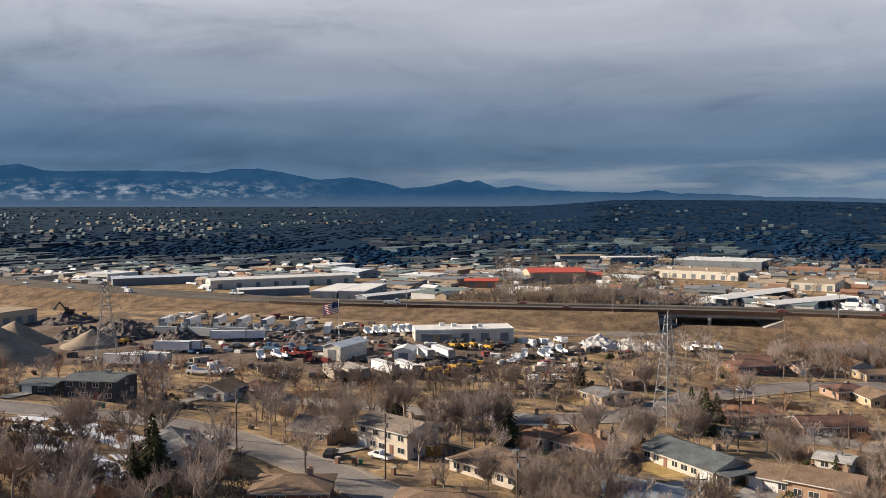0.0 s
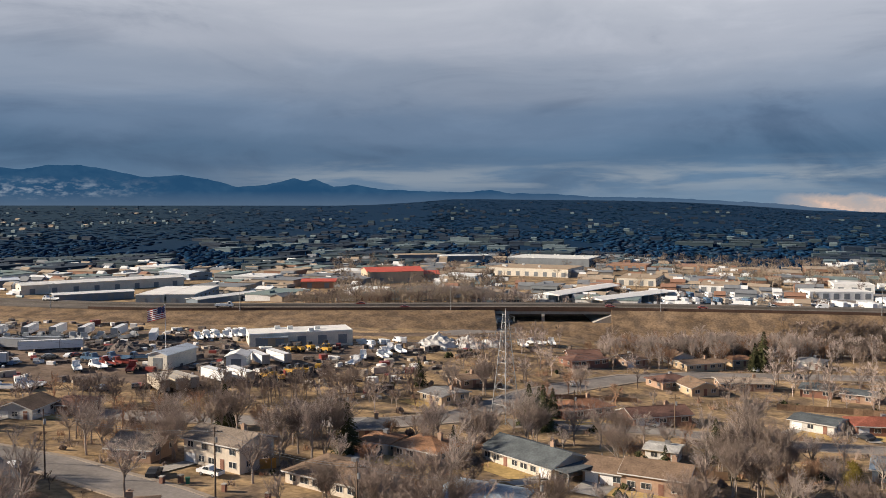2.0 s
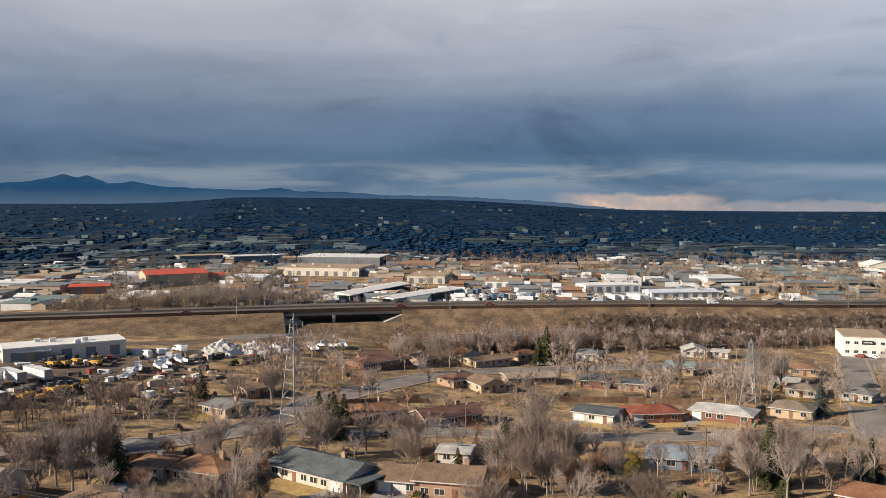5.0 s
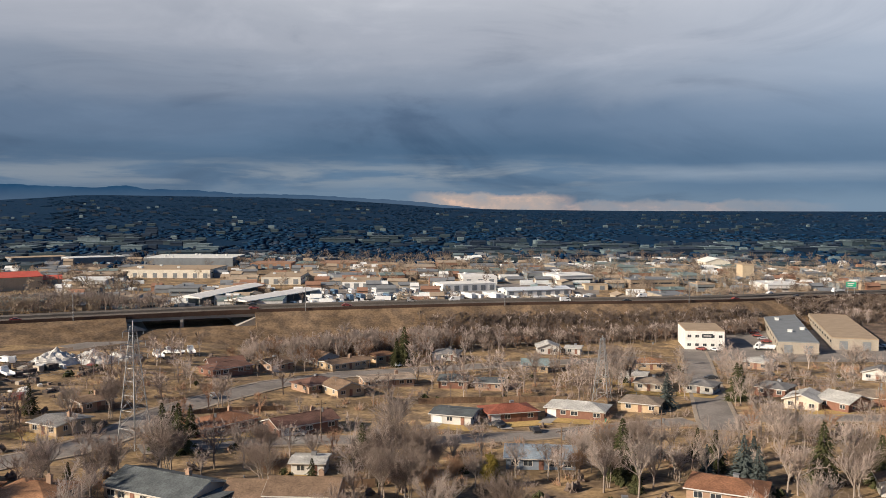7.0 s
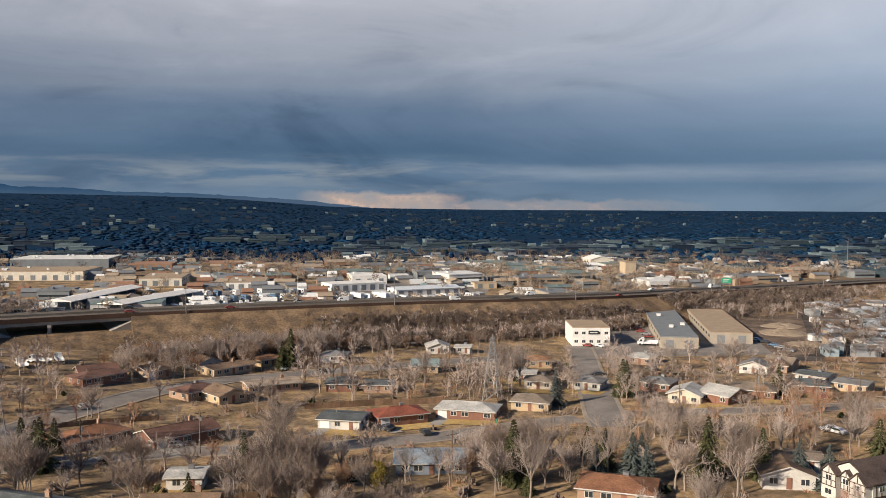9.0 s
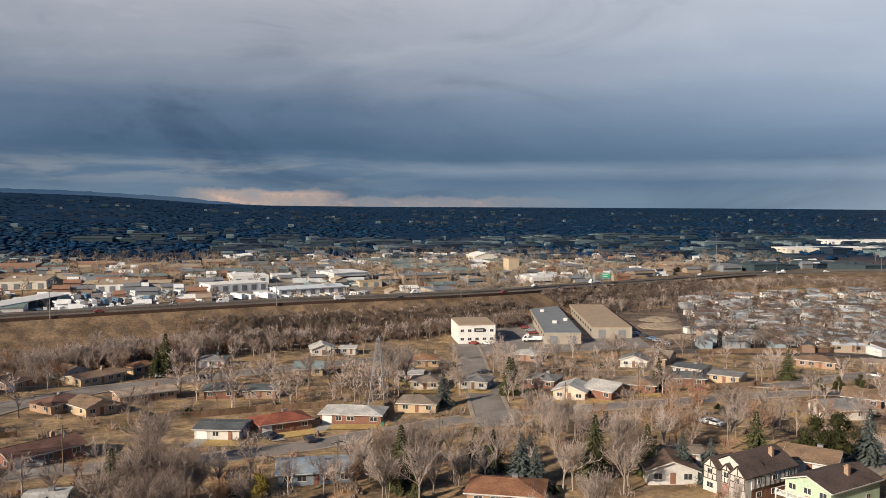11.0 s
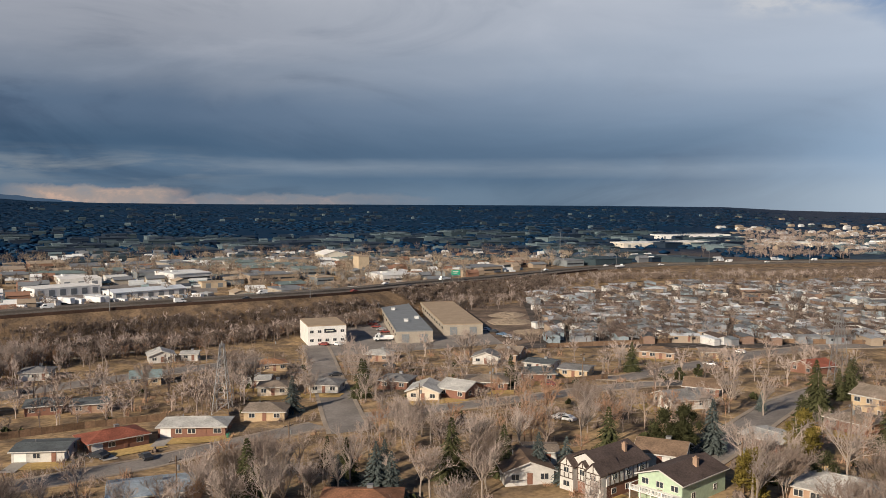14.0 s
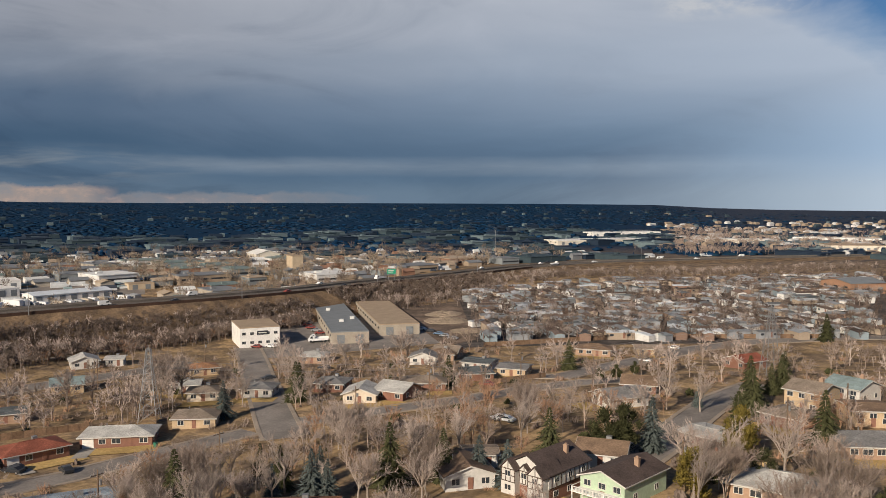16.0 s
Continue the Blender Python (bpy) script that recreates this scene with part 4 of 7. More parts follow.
# houses close beneath the flight
house(-66.0, 112.0, 20, 15, 9, roof="hip", shade=R_BROWN, walls=W_TAN, chimney=1)
house(-42.5, 138.0, -8, 14, 10, roof="hip", shade=R_ICE, walls=W_CREAM)
house(-118.0, 106.0, -30, 14, 10, roof="gable", shade=R_GREY, walls=W_CREAM, storeys=1)
house(59.0, 163.0, -30, 13, 9, roof="hip", shade=R_RUST, walls=W_TAN)
house(-89.0, 103.5, 30, 12, 9, roof="hip", shade=R_BROWN, walls=W_BRICK, chimney=1)
house(36.0, 153.0, -8, 13, 9, roof="gable", shade=R_SLATE, walls=W_TAN)
house(168.0, 128.0, -40, 16, 11, roof="hip", shade=R_GREY, walls=W_TAN)
# ---- towers, poles and wires ----
def wire(name, a, b, sag, label):
    m, last = Mesh(), None
    for k in range(13):
        f = k / 12
        p = Vector(a).lerp(Vector(b), f) - Vector((0, 0, sag * 4 * f * (1 - f)))
        if last is not None:
            m.tube(last, p, 0.03, 0.03, 3)
        last = p
    return setting(name, m, STEEL, label, "cable")


def pylon(x, y, height, foot, rot=0.0):
    z = ground_z(x, y)
    t = thing("power_pylon", "tall grey steel lattice power pylon", "pylon", "power pylons", pose(x, y, z, 0, 0, rot))
    TAKEN.append((x, y, foot))

    def corner(s, q, f):
        r = foot / 2 * (1 - f) ** 1.15 + 0.42
        return Vector((s * r, q * r, height * f))

    levels = [0.0, 0.16, 0.30, 0.42, 0.53, 0.63, 0.72, 0.80, 0.88, 0.95]
    for s in (-1, 1):
        for q in (-1, 1):
            rings, n = [], len(levels)
            for f in levels:
                c = corner(s, q, f) - Vector((0, 0, 0.4 if f == 0 else 0))
                rings += [c + Vector((a, b, 0)) for a, b in ((-0.08, -0.08), (0.08, -0.08), (0.08, 0.08), (-0.08, 0.08))]
            part("leg", Mesh().add(rings, [(4 * i + k, 4 * i + (k + 1) % 4, 4 * i + 4 + (k + 1) % 4, 4 * i + 4 + k) for i in range(n - 1) for k in range(4)] + [(4 * n - 4, 4 * n - 3, 4 * n - 2, 4 * n - 1)]), STEEL, t)
    for (s, q), (u, v) in (((-1, -1), (1, -1)), ((1, -1), (1, 1)), ((1, 1), (-1, 1)), ((-1, 1), (-1, -1))):
        brace = Mesh()
        for f, g in zip(levels, levels[1:]):
            brace.tube(corner(s, q, f), corner(u, v, g), 0.04, 0.04, 3).tube(corner(u, v, f), corner(s, q, g), 0.04, 0.04, 3).tube(corner(s, q, g), corner(u, v, g), 0.04, 0.04, 3)
        part("bracing", brace, STEEL, t)
    part("peak", Mesh().tube((0, 0, height * 0.93), (0, 0, height), 0.25, 0.05, 4), STEEL, t)
    for f, reach in ((0.72, 4.2), (0.82, 3.6), (0.92, 3.0)):
        arm = Mesh()
        for s in (-1, 1):
            for q in (-1, 1):
                arm.tube((0, q * 0.5, height * f), (s * reach, 0, height * f), 0.07, 0.05, 3)
            arm.tube((0, 0, height * f + 1.0), (s * reach, 0, height * f), 0.06, 0.05, 3).tube((s * reach, 0, height * f), (s * reach, 0, height * f - 1.2), 0.09, 0.09, 5)
        part("crossarm", arm, STEEL, t)
    return t


PYLONS = ((-218.6, 168.8, 27.5, 7.0), (-57.6, 208.3, 28.5, 4.6), (62.5, 262.0, 20.0, 4.0), (232.0, 196.0, 22.0, 4.0))
for px, py, ph, pf in PYLONS:
    pylon(px, py, ph, pf, 60)
for (ax, ay, ah, _), (bx, by, bh, _) in zip(PYLONS, PYLONS[1:]):
    for f, reach in ((0.72, 4.2), (0.82, 3.6)):
        for s in (-1, 1):
            wire("power_cable", (ax + s * reach * 0.5, ay + s * reach * 0.87, ground_z(ax, ay) + ah * f - 1.2), (bx + s * reach * 0.5, by + s * reach * 0.87, ground_z(bx, by) + bh * f - 1.2), 6.0, "thin sagging power cable between pylons")


def utility_pole(x, y, height, rot):
    p = thing("utility_pole", "weathered wooden utility pole with a crossarm", "utility pole", "utility poles", pose(x, y, ground_z(x, y), 0, 0, rot))
    part("pole", Mesh().tube((0, 0, -0.5), (0, 0, height), 0.17, 0.12, 7), WOOD, p)
    part("crossarm", Mesh().box(-1.3, 1.3, 0.1, 0.22, height - 1.0, height - 0.86), WOOD, p)
    for s in (-1.15, -0.5, 0.5, 1.15):
        part("insulator", Mesh().tube((s, 0.16, height - 0.86), (s, 0.16, height - 0.62), 0.07, 0.05, 6), CHROME, p)
    part("transformer", Mesh().tube((0.3, -0.25, height - 2.6), (0.3, -0.25, height - 1.7), 0.24, 0.24, 8), STEEL, p)


POLES = ((-136, 118, 11.5), (-115, 117.5, 12), (-83.8, 122.2, 12), (-56, 118, 11), (-30, 126, 11), (-86, 176, 10), (-40, 207, 10), (-17, 216, 10), (33.3, 183.9, 10), (58, 196, 10), (116, 133, 10), (145.3, 132.9, 13),
         (178, 140, 11), (215, 181, 11), (100, 219, 9), (128, 229, 10), (160, 229, 10), (60, 310, 10), (10, 305, 10), (100, 330, 10))
for px, py, ph in POLES:
    utility_pole(px, py, ph, 20)
for (ax, ay, ah), (bx, by, bh) in list(zip(POLES, POLES[1:]))[:4] + [(POLES[10], POLES[11]), (POLES[11], POLES[12])]:
    for off in (-0.5, 0.5):
        wire("utility_cable", (ax, ay + off, ground_z(ax, ay) + ah - 0.7), (bx, by + off, ground_z(bx, by) + bh - 0.7), 1.2, "thin black overhead cable between poles")


def lamp_mast(x, y, z, height):
    p = thing("light_mast", "tall slim grey highway light mast", "street lamp", "highway lights", pose(x, y, z))
    part("pole", Mesh().tube((0, 0, -0.5), (0, 0, height), 0.2, 0.1, 6), STEEL, p)
    part("arm", Mesh().tube((0, 0, height), (0, 2.2, height + 0.4), 0.07, 0.05, 5), STEEL, p)
    part("lamp_head", Mesh().box(-0.18, 0.18, 1.8, 2.7, height + 0.3, height + 0.46), STEEL, p)


for k in range(14, len(WAY) - 10, 9):
    p = WAY[k]
    lamp_mast(p.x, p.y - 1.4, p.z - 0.4, 11)
lamp_mast(441, 603, 0, 26)
lamp_mast(508, 690, 0, 24)


def road_sign(x, y, z):
    s = thing("highway_sign", "green highway sign board on two grey posts", "road sign", "", pose(x, y, z, 0, 0, -25))
    part("board", Mesh().box(-2.6, 2.6, -0.08, 0.08, 4.0, 7.0), paint("sign_green", (0.02, 0.27, 0.16)), s)
    part("border", Mesh().box(-2.62, 2.62, -0.1, 0.1, 6.95, 7.05).box(-2.62, 2.62, -0.1, 0.1, 3.95, 4.05), TRIM, s)
    part("lettering", Mesh().box(-1.9, 1.6, -0.11, -0.08, 5.9, 6.3).box(-1.9, 0.9, -0.11, -0.08, 4.9, 5.3), TRIM, s)
    for q in (-1.8, 1.8):
        part("post", Mesh().tube((q, 0.1, -1), (q, 0.1, 7), 0.12, 0.12, 6), STEEL, s)


road_sign(262, 474, 4.4)


def flagpole(x, y):
    z, h = ground_z(x, y), 18.5
    f = thing("flagpole", "white flagpole with a large striped flag flying", "flagpole", "", pose(x, y, z))
    part("pole", Mesh().tube((0, 0, -0.3), (0, 0, h), 0.13, 0.07, 8), WHITE, f)
    part("ball", Mesh().tube((0, 0, h), (0, 0, h + 0.25), 0.14, 0.05, 8), CHROME, f)
    red, blue = paint("flag_red", (0.30, 0.035, 0.04)), paint("flag_blue", (0.03, 0.04, 0.11))
    wide, tall = 6.0, 4.0

    def wave(u, v):
        d = u * wide
        return (-d * 0.86, -d * 0.42 + 0.30 * math.sin(u * 8 + v), h - 0.4 - v * tall - 1.4 * u)

    def cloth(u0, u1, v0, v1, off=0.0):
        n, m = 8, Mesh()
        verts = []
        for k in range(n + 1):
            for v in (v0, v1):
                p = wave(u0 + (u1 - u0) * k / n, v)
                verts += [(p[0], p[1] - 0.02 - off, p[2]), (p[0], p[1] + 0.02 + off, p[2])]
        faces = []
        for k in range(n):
            a, b = 4 * k, 4 * k + 4
            faces += [(a, b, b + 2, a + 2), (a + 1, a + 3, b + 3, b + 1), (a, a + 1, b + 1, b), (a + 2, b + 2, b + 3, a + 3)]
        return m.add(verts, faces)

    for k in range(13):
        part("stripe", cloth(0, 1, k / 13, (k + 1) / 13), red if k % 2 == 0 else WHITE, f)
    part("canton", cloth(0, 0.4, 0, 7 / 13, 0.02), blue, f)


flagpole(-178.7, 232.6)


# ---- heaps, fences, hedges ----
GRAVEL = material("tan_gravel", (0.30, 0.235, 0.17), 0.95, 0.2, 0.7, 0.2, 6, 0.4)
SCRAP = material("dark_scrap", (0.085, 0.075, 0.068), 0.85, 0.5, 0.8, 0.4, 3, 0.5, second=(0.16, 0.12, 0.10))


def heap(name, x, y, r, h, mat, label, rough=0.06, sort="heap"):
    n, rings = 28, 9
    verts = [(0, 0, h)]
    for j in range(1, rings + 1):
        f = j / rings
        for i in range(n):
            a = 2 * math.pi * i / n
            w = 1 + 0.22 * noise.noise((math.cos(a) * 1.5 + x, math.sin(a) * 1.5 + y, 0))
            q = r * f * w
            z = h * (1 - f) ** 1.05 + h * rough * noise.noise((q * math.cos(a) * 0.5 + x, q * math.sin(a) * 0.5, 3)) * (2 if rough > 0.1 else 1)
            verts.append((q * math.cos(a), q * math.sin(a), z if j < rings else -1.0))
    faces = [(0, 1 + i, 1 + (i + 1) % n) for i in range(n)]
    for j in range(rings - 1):
        faces += [(1 + j * n + i, 1 + (j + 1) * n + i, 1 + (j + 1) * n + (i + 1) % n, 1 + j * n + (i + 1) % n) for i in range(n)]
    ob = tagged(new(name, Mesh().add(verts, faces).data(name, mat, rough < 0.1)), label, sort, "heaps in the depot")
    ob.matrix_basis = pose(x, y, ground_z(x, y) + 0.1)
    TAKEN.append((x, y, r))
    return ob


heap("gravel_mound", -270, 160, 24, 13, GRAVEL, "large pale tan gravel heap in a pit")
heap("gravel_mound", -262, 196, 11, 6, GRAVEL, "small conical tan gravel heap")
heap("gravel_mound", -292, 186, 15, 8, GRAVEL, "broad tan gravel heap in a pit")
for k, (hx, hy, hr, hh) in enumerate(((-268, 216, 13, 4.5), (-250, 226, 10, 4.0), (-236, 214, 9, 3.2), (-282, 206, 12, 4.0), (-228, 238, 10, 3.0), (-205, 246, 9, 2.6), (-290, 232, 12, 3.2), (-325, 232, 13, 3.6))):
    heap("scrap_mound", hx, hy, hr, hh, SCRAP, "dark jumbled mound of scrap in the depot", 0.35)
for k, (hx, hy, hr, hh) in enumerate(((232, 372, 12, 2.2), (244, 392, 10, 2.0), (222, 340, 9, 1.6))):
    heap("soil_mound", hx, hy, hr, hh, GRAVEL, "low pale soil mound on churned ground", 0.12)


F_PALE_SHEET = material("pale_sheeting", (0.50, 0.48, 0.45), 0.7, 0.25, 1.2, 0.25, 4, 0.3)
for hx, hy, hr, hh in ((-112, 308, 9, 4.5), (-101, 312, 8, 4.0), (-93, 318, 7, 3.0)):
    heap("white_mound", hx, hy, hr, hh, F_PALE_SHEET, "lumpy mound under pale sheeting in the depot", 0.2)


def fence(path, height, label, mat=None):
    f = thing("fence", label, "fence", "garden fences", pose(path[0][0], path[0][1], ground_z(*path[0])))
    ox, oy, oz = path[0][0], path[0][1], ground_z(*path[0])
    for (x0, y0), (x1, y1) in zip(path, path[1:]):
        n = max(1, int(math.hypot(x1 - x0, y1 - y0) / 2.4))
        rot = math.degrees(math.atan2(y1 - y0, x1 - x0))
        ln = math.hypot(x1 - x0, y1 - y0) / n
        board, post = Mesh(), Mesh().box(-0.06, 0.06, -0.06, 0.06, -0.5, height + 0.1).data("post", WOOD)
        rim = []
        for k in range(int(ln / 0.15)):
            rim += [(0.02 + k * 0.15, -0.025), (0.145 + k * 0.15, -0.025), (0.150 + k * 0.15, -0.005), (0.165 + k * 0.15, -0.005)]
        rim += [(rim[-1][0], 0.02), (0.02, 0.02)]
        c = len(rim)
        board.add([(u, v, 0.02) for u, v in rim] + [(u, v, height - 0.02 * (i // 4 * 7 % 3)) for i, (u, v) in enumerate(rim)],
                  [(i, (i + 1) % c, (i + 1) % c + c, i + c) for i in range(c)] + [tuple(range(c, 2 * c))])
        board = board.data("panel", mat or FENCE)
        for k in range(n):
            x, y = x0 + (x1 - x0) * k / n, y0 + (y1 - y0) * k / n
            z = ground_z(x, y) - oz
            put("panel", board, f, x - ox, y - oy, z, rot)
            put("post", post, f, x - ox, y - oy, z, rot)


fence([(8, 262), (28, 264), (48, 263)], 1.8, "weathered brown board fence behind brick houses")
fence([(-60, 240), (-44, 248), (-30, 252)], 1.3, "low brown board fence round a garden")
fence([(-84, 240), (-70, 250)], 1.3, "low dark board fence by a street")
fence([(-112, 152), (-96, 158)], 1.8, "tall cedar board fence between gardens")
fence([(-90, 139), (-84, 142)], 2.0, "bright orange new cedar fence by a driveway", paint("new_cedar", (0.50, 0.25, 0.06)))
fence([(118, 134), (132, 136), (140, 131)], 2.0, "pale yellow board fence round a garden", paint("yellow_fence", (0.58, 0.43, 0.22)))
fence([(60, 246), (64, 262)], 1.6, "weathered board fence between two gardens")
fence([(20, 160), (44, 158)], 1.8, "weathered grey board fence between gardens")
fence([(88, 178), (104, 184)], 1.8, "weathered brown board fence between gardens")
fence([(150, 236), (174, 234)], 1.6, "weathered brown board fence behind houses")
fence([(200, 300), (262, 284), (330, 240)], 1.9, "long grey board fence round the home park")
fence([(-20, 176), (-4, 178)], 1.7, "weathered brown board fence between gardens")


def shrubs():
    rng = random.Random(61)
    for name, mat, n, label in (("garden_shrubs", NEEDLE, 110, "dark evergreen garden shrubs"), ("dry_shrubs", BRUSH, 220, "brown leafless garden shrubs")):
        m, made, tries = Mesh(), 0, 0
        while made < n and tries < 20000:
            tries += 1
            az, r = radians(rng.uniform(-64, 70)), math.sqrt(rng.uniform(112 ** 2, 330 ** 2))
            x, y = r * math.sin(az), 10 + r * math.cos(az)
            if y > way_y(x) - 34 or near_road(x, y, 1.2) or (x < -100 and y > 168) or (x > 120 and y > 325 - 0.28 * (x - 120)):
                continue
            if any((x - a) ** 2 + (y - b) ** 2 < (c * 0.8) ** 2 for a, b, c in TAKEN):
                continue
            made += 1
            z, s = ground_z(x, y), rng.uniform(0.6, 1.5)
            for k in range(16):
                a, u = rng.uniform(0, 6.28), rng.uniform(0.0, 1.0)
                c = Vector((x + math.cos(a) * s * (1 - u * 0.5) * rng.random() * 1.3, y + math.sin(a) * s * (1 - u * 0.5) * rng.random() * 1.3, z + s * u))
                q = s * rng.uniform(0.3, 0.55)
                ring = [c + Vector((math.cos(a + j * 2.09), math.sin(a + j * 2.09), rng.uniform(-0.3, 0.3))) * q for j in range(3)]
                m.add([c + Vector((0, 0, q * 1.2))] + ring + [c - Vector((0, 0, q))], [(0, 1, 2), (0, 2, 3), (0, 3, 1), (4, 2, 1), (4, 3, 2), (4, 1, 3)])
        setting(name, m, mat, label, "shrubs", kind="stuff")


shrubs()


def snow_patches():
    rng = random.Random(17)
    for k in range(44):
        x, y = rng.uniform(-165, -112), rng.uniform(84, 112)
        if near_road(x, y, 0.5):
            continue
        s, n = rng.uniform(0.8, 3.2), 14
        ring = []
        for i in range(n):
            a = 2 * math.pi * i / n
            q = s * (1 + 0.5 * noise.noise((math.cos(a) * 1.3 + k, math.sin(a) * 1.3, k)))
            px, py = x + math.cos(a) * q * 1.5, y + math.sin(a) * q
            ring.append((px, py, ground_z(px, py) + 0.02))
        m = Mesh().add(ring + [(x, y, ground_z(x, y) + 0.16)], [(i, (i + 1) % n, n) for i in range(n)])
        setting("snow_patch", m, SNOW, "patch of old snow on a shaded slope", "snow", True)


snow_patches()

# ---- the houses with shapes of their own ----
TIMBER = paint("dark_brown_timber", (0.07, 0.045, 0.032))


def tudor_house(x, y, rot):
    z, w, d = ground_z(x, y) + 0.2, 11.0, 14.0
    h = thing("house", "half-timbered white and brick house with brown roof", "house", "houses of the neighbourhood", pose(x, y, z, 0, 0, rot))
    part("wall", Mesh().box(-w / 2, w / 2, -d / 2, d / 2, -2, 2.7), W_BRICK, h, "red-brown brick ground floor")
    top, rise = roof_mesh(w, d, 5.4, "front", 0.5, 0.22, 0.52)
    part("upper_wall", Mesh().box(-w / 2 - 0.15, w / 2 + 0.15, -d / 2 - 0.15, d / 2 + 0.15, 2.7, 5.4).prism([(-w / 2, 5.4), (w / 2, 5.4), (0, 5.4 + rise * 0.93)], -d / 2, d / 2), W_WHITE, h, "white rendered upper floor")
    part("roof", top, R_DARK, h)
    for cx, gw, out in ((-3.6, 3.6, 1.6), (0.0, 2.6, 0.9), (3.6, 3.8, 2.0)):
        y0, y1 = -d / 2 - out, -d / 2 + 3.5
        g = part("gable_wing", Mesh().box(cx - gw / 2, cx + gw / 2, y0, y1, 2.5 if gw < 3 else 0.0, 5.3).prism([(cx - gw / 2, 5.3), (cx + gw / 2, 5.3), (cx, 5.3 + gw * 0.5)], y0, y1), W_WHITE, h)
        e = gw / 2 + 0.35
        part("gable_roof", Mesh().prism([(cx - e, 5.1), (cx, 5.3 + gw * 0.52), (cx + e, 5.1), (cx + e, 5.32), (cx, 5.55 + gw * 0.52), (cx - e, 5.32)][::-1], y0 - 0.4, y1 + 1.5), R_DARK, h)
        for tx in (-gw / 2 + 0.1, -gw / 6, gw / 6, gw / 2 - 0.1):
            part("timber", Mesh().box(cx + tx - 0.09, cx + tx + 0.09, y0 - 0.07, y0, 2.6, 5.4), TIMBER, h)
        for tz in (2.7, 4.0, 5.3):
            part("timber", Mesh().box(cx - gw / 2, cx + gw / 2, y0 - 0.06, y0, tz - 0.09, tz + 0.09), TIMBER, h)
        part("timber", Mesh().box(cx - 0.09, cx + 0.09, y0 - 0.07, y0, 5.4, 5.2 + gw * 0.5), TIMBER, h)
        window(h, cx, y0 - 0.08, 4.4, 0, 0.9)
        if gw > 3:
            window(h, cx, y0 - 0.04, 1.5, 0, 1.1)
    for s in (-1, 1):
        for k in range(9):
            ty = -d / 2 + d * (k + 0.5) / 9
            part("timber", Mesh().box(s * (w / 2 + 0.18) - 0.05, s * (w / 2 + 0.18) + 0.05, ty - 0.1, ty + 0.1, 2.7, 5.4), TIMBER, h)
        part("timber", Mesh().box(s * (w / 2 + 0.18) - 0.04, s * (w / 2 + 0.18) + 0.04, -d / 2, d / 2, 2.65, 2.85), TIMBER, h)
        for k in range(3):
            window(h, s * (w / 2 + 0.2), -d / 3 + d / 3 * k, 4.3, 90 * s)
            window(h, s * (w / 2 + 0.02), -d / 3 + d / 3 * k, 1.4, 90 * s)
    put("chimney", CHIMNEY, h, 2.4, 3.0, 8.0)
    h.scale = (0.84, 0.84, 0.84)
    TAKEN.append((x, y, 8))


tudor_house(100.3, 149.4, -78)


def deck_house(x, y, rot):
    h = house(x, y, rot, 9.5, 15, roof="front", shade=R_DARK, walls=W_GREEN, storeys=1.7, chimney=1, label="pale green house with brown roof and white deck")
    h.scale = (0.9, 0.9, 0.9)
    part("deck", Mesh().box(-4.75, 4.75, -10.6, -7.5, 1.9, 2.1), WHITE, h)
    for k in range(5):
        part("deck_post", Mesh().box(-4.7 + 2.3 * k, -4.5 + 2.3 * k, -10.5, -10.3, -0.8, 3.0), WHITE, h)
    part("deck_rail", Mesh().box(-4.75, 4.75, -10.6, -10.5, 2.9, 3.0).box(-4.75, 4.75, -10.58, -10.52, 2.2, 2.28).box(-4.75, -4.65, -10.6, -7.5, 2.9, 3.0), WHITE, h)
    for k in range(31):
        part("baluster", Mesh().box(-4.7 + 0.31 * k, -4.64 + 0.31 * k, -10.58, -10.52, 2.2, 2.95), WHITE, h)


deck_house(108.8, 139.5, -78)
house(-172.0, 131.0, 22, 13, 10, roof="low", shade=R_SLATE, walls=W_CHAR, storeys=2, garage=0, label="dark charcoal two-storey modern house with low roof")
house(-183.0, 124.0, 22, 8, 8, roof="low", shade=R_SLATE, walls=W_CHAR, garage=1, label="dark charcoal single-storey house wing with low roof")
house(-150.0, 62.0, -30, 13, 10, roof="low", shade=R_PALE, walls=W_WHITE)
house(128.5, 122.5, -70, 15, 11, roof="hip", shade=R_PALE, walls=W_TAN, label="low house with a broad pale snow-grey roof")


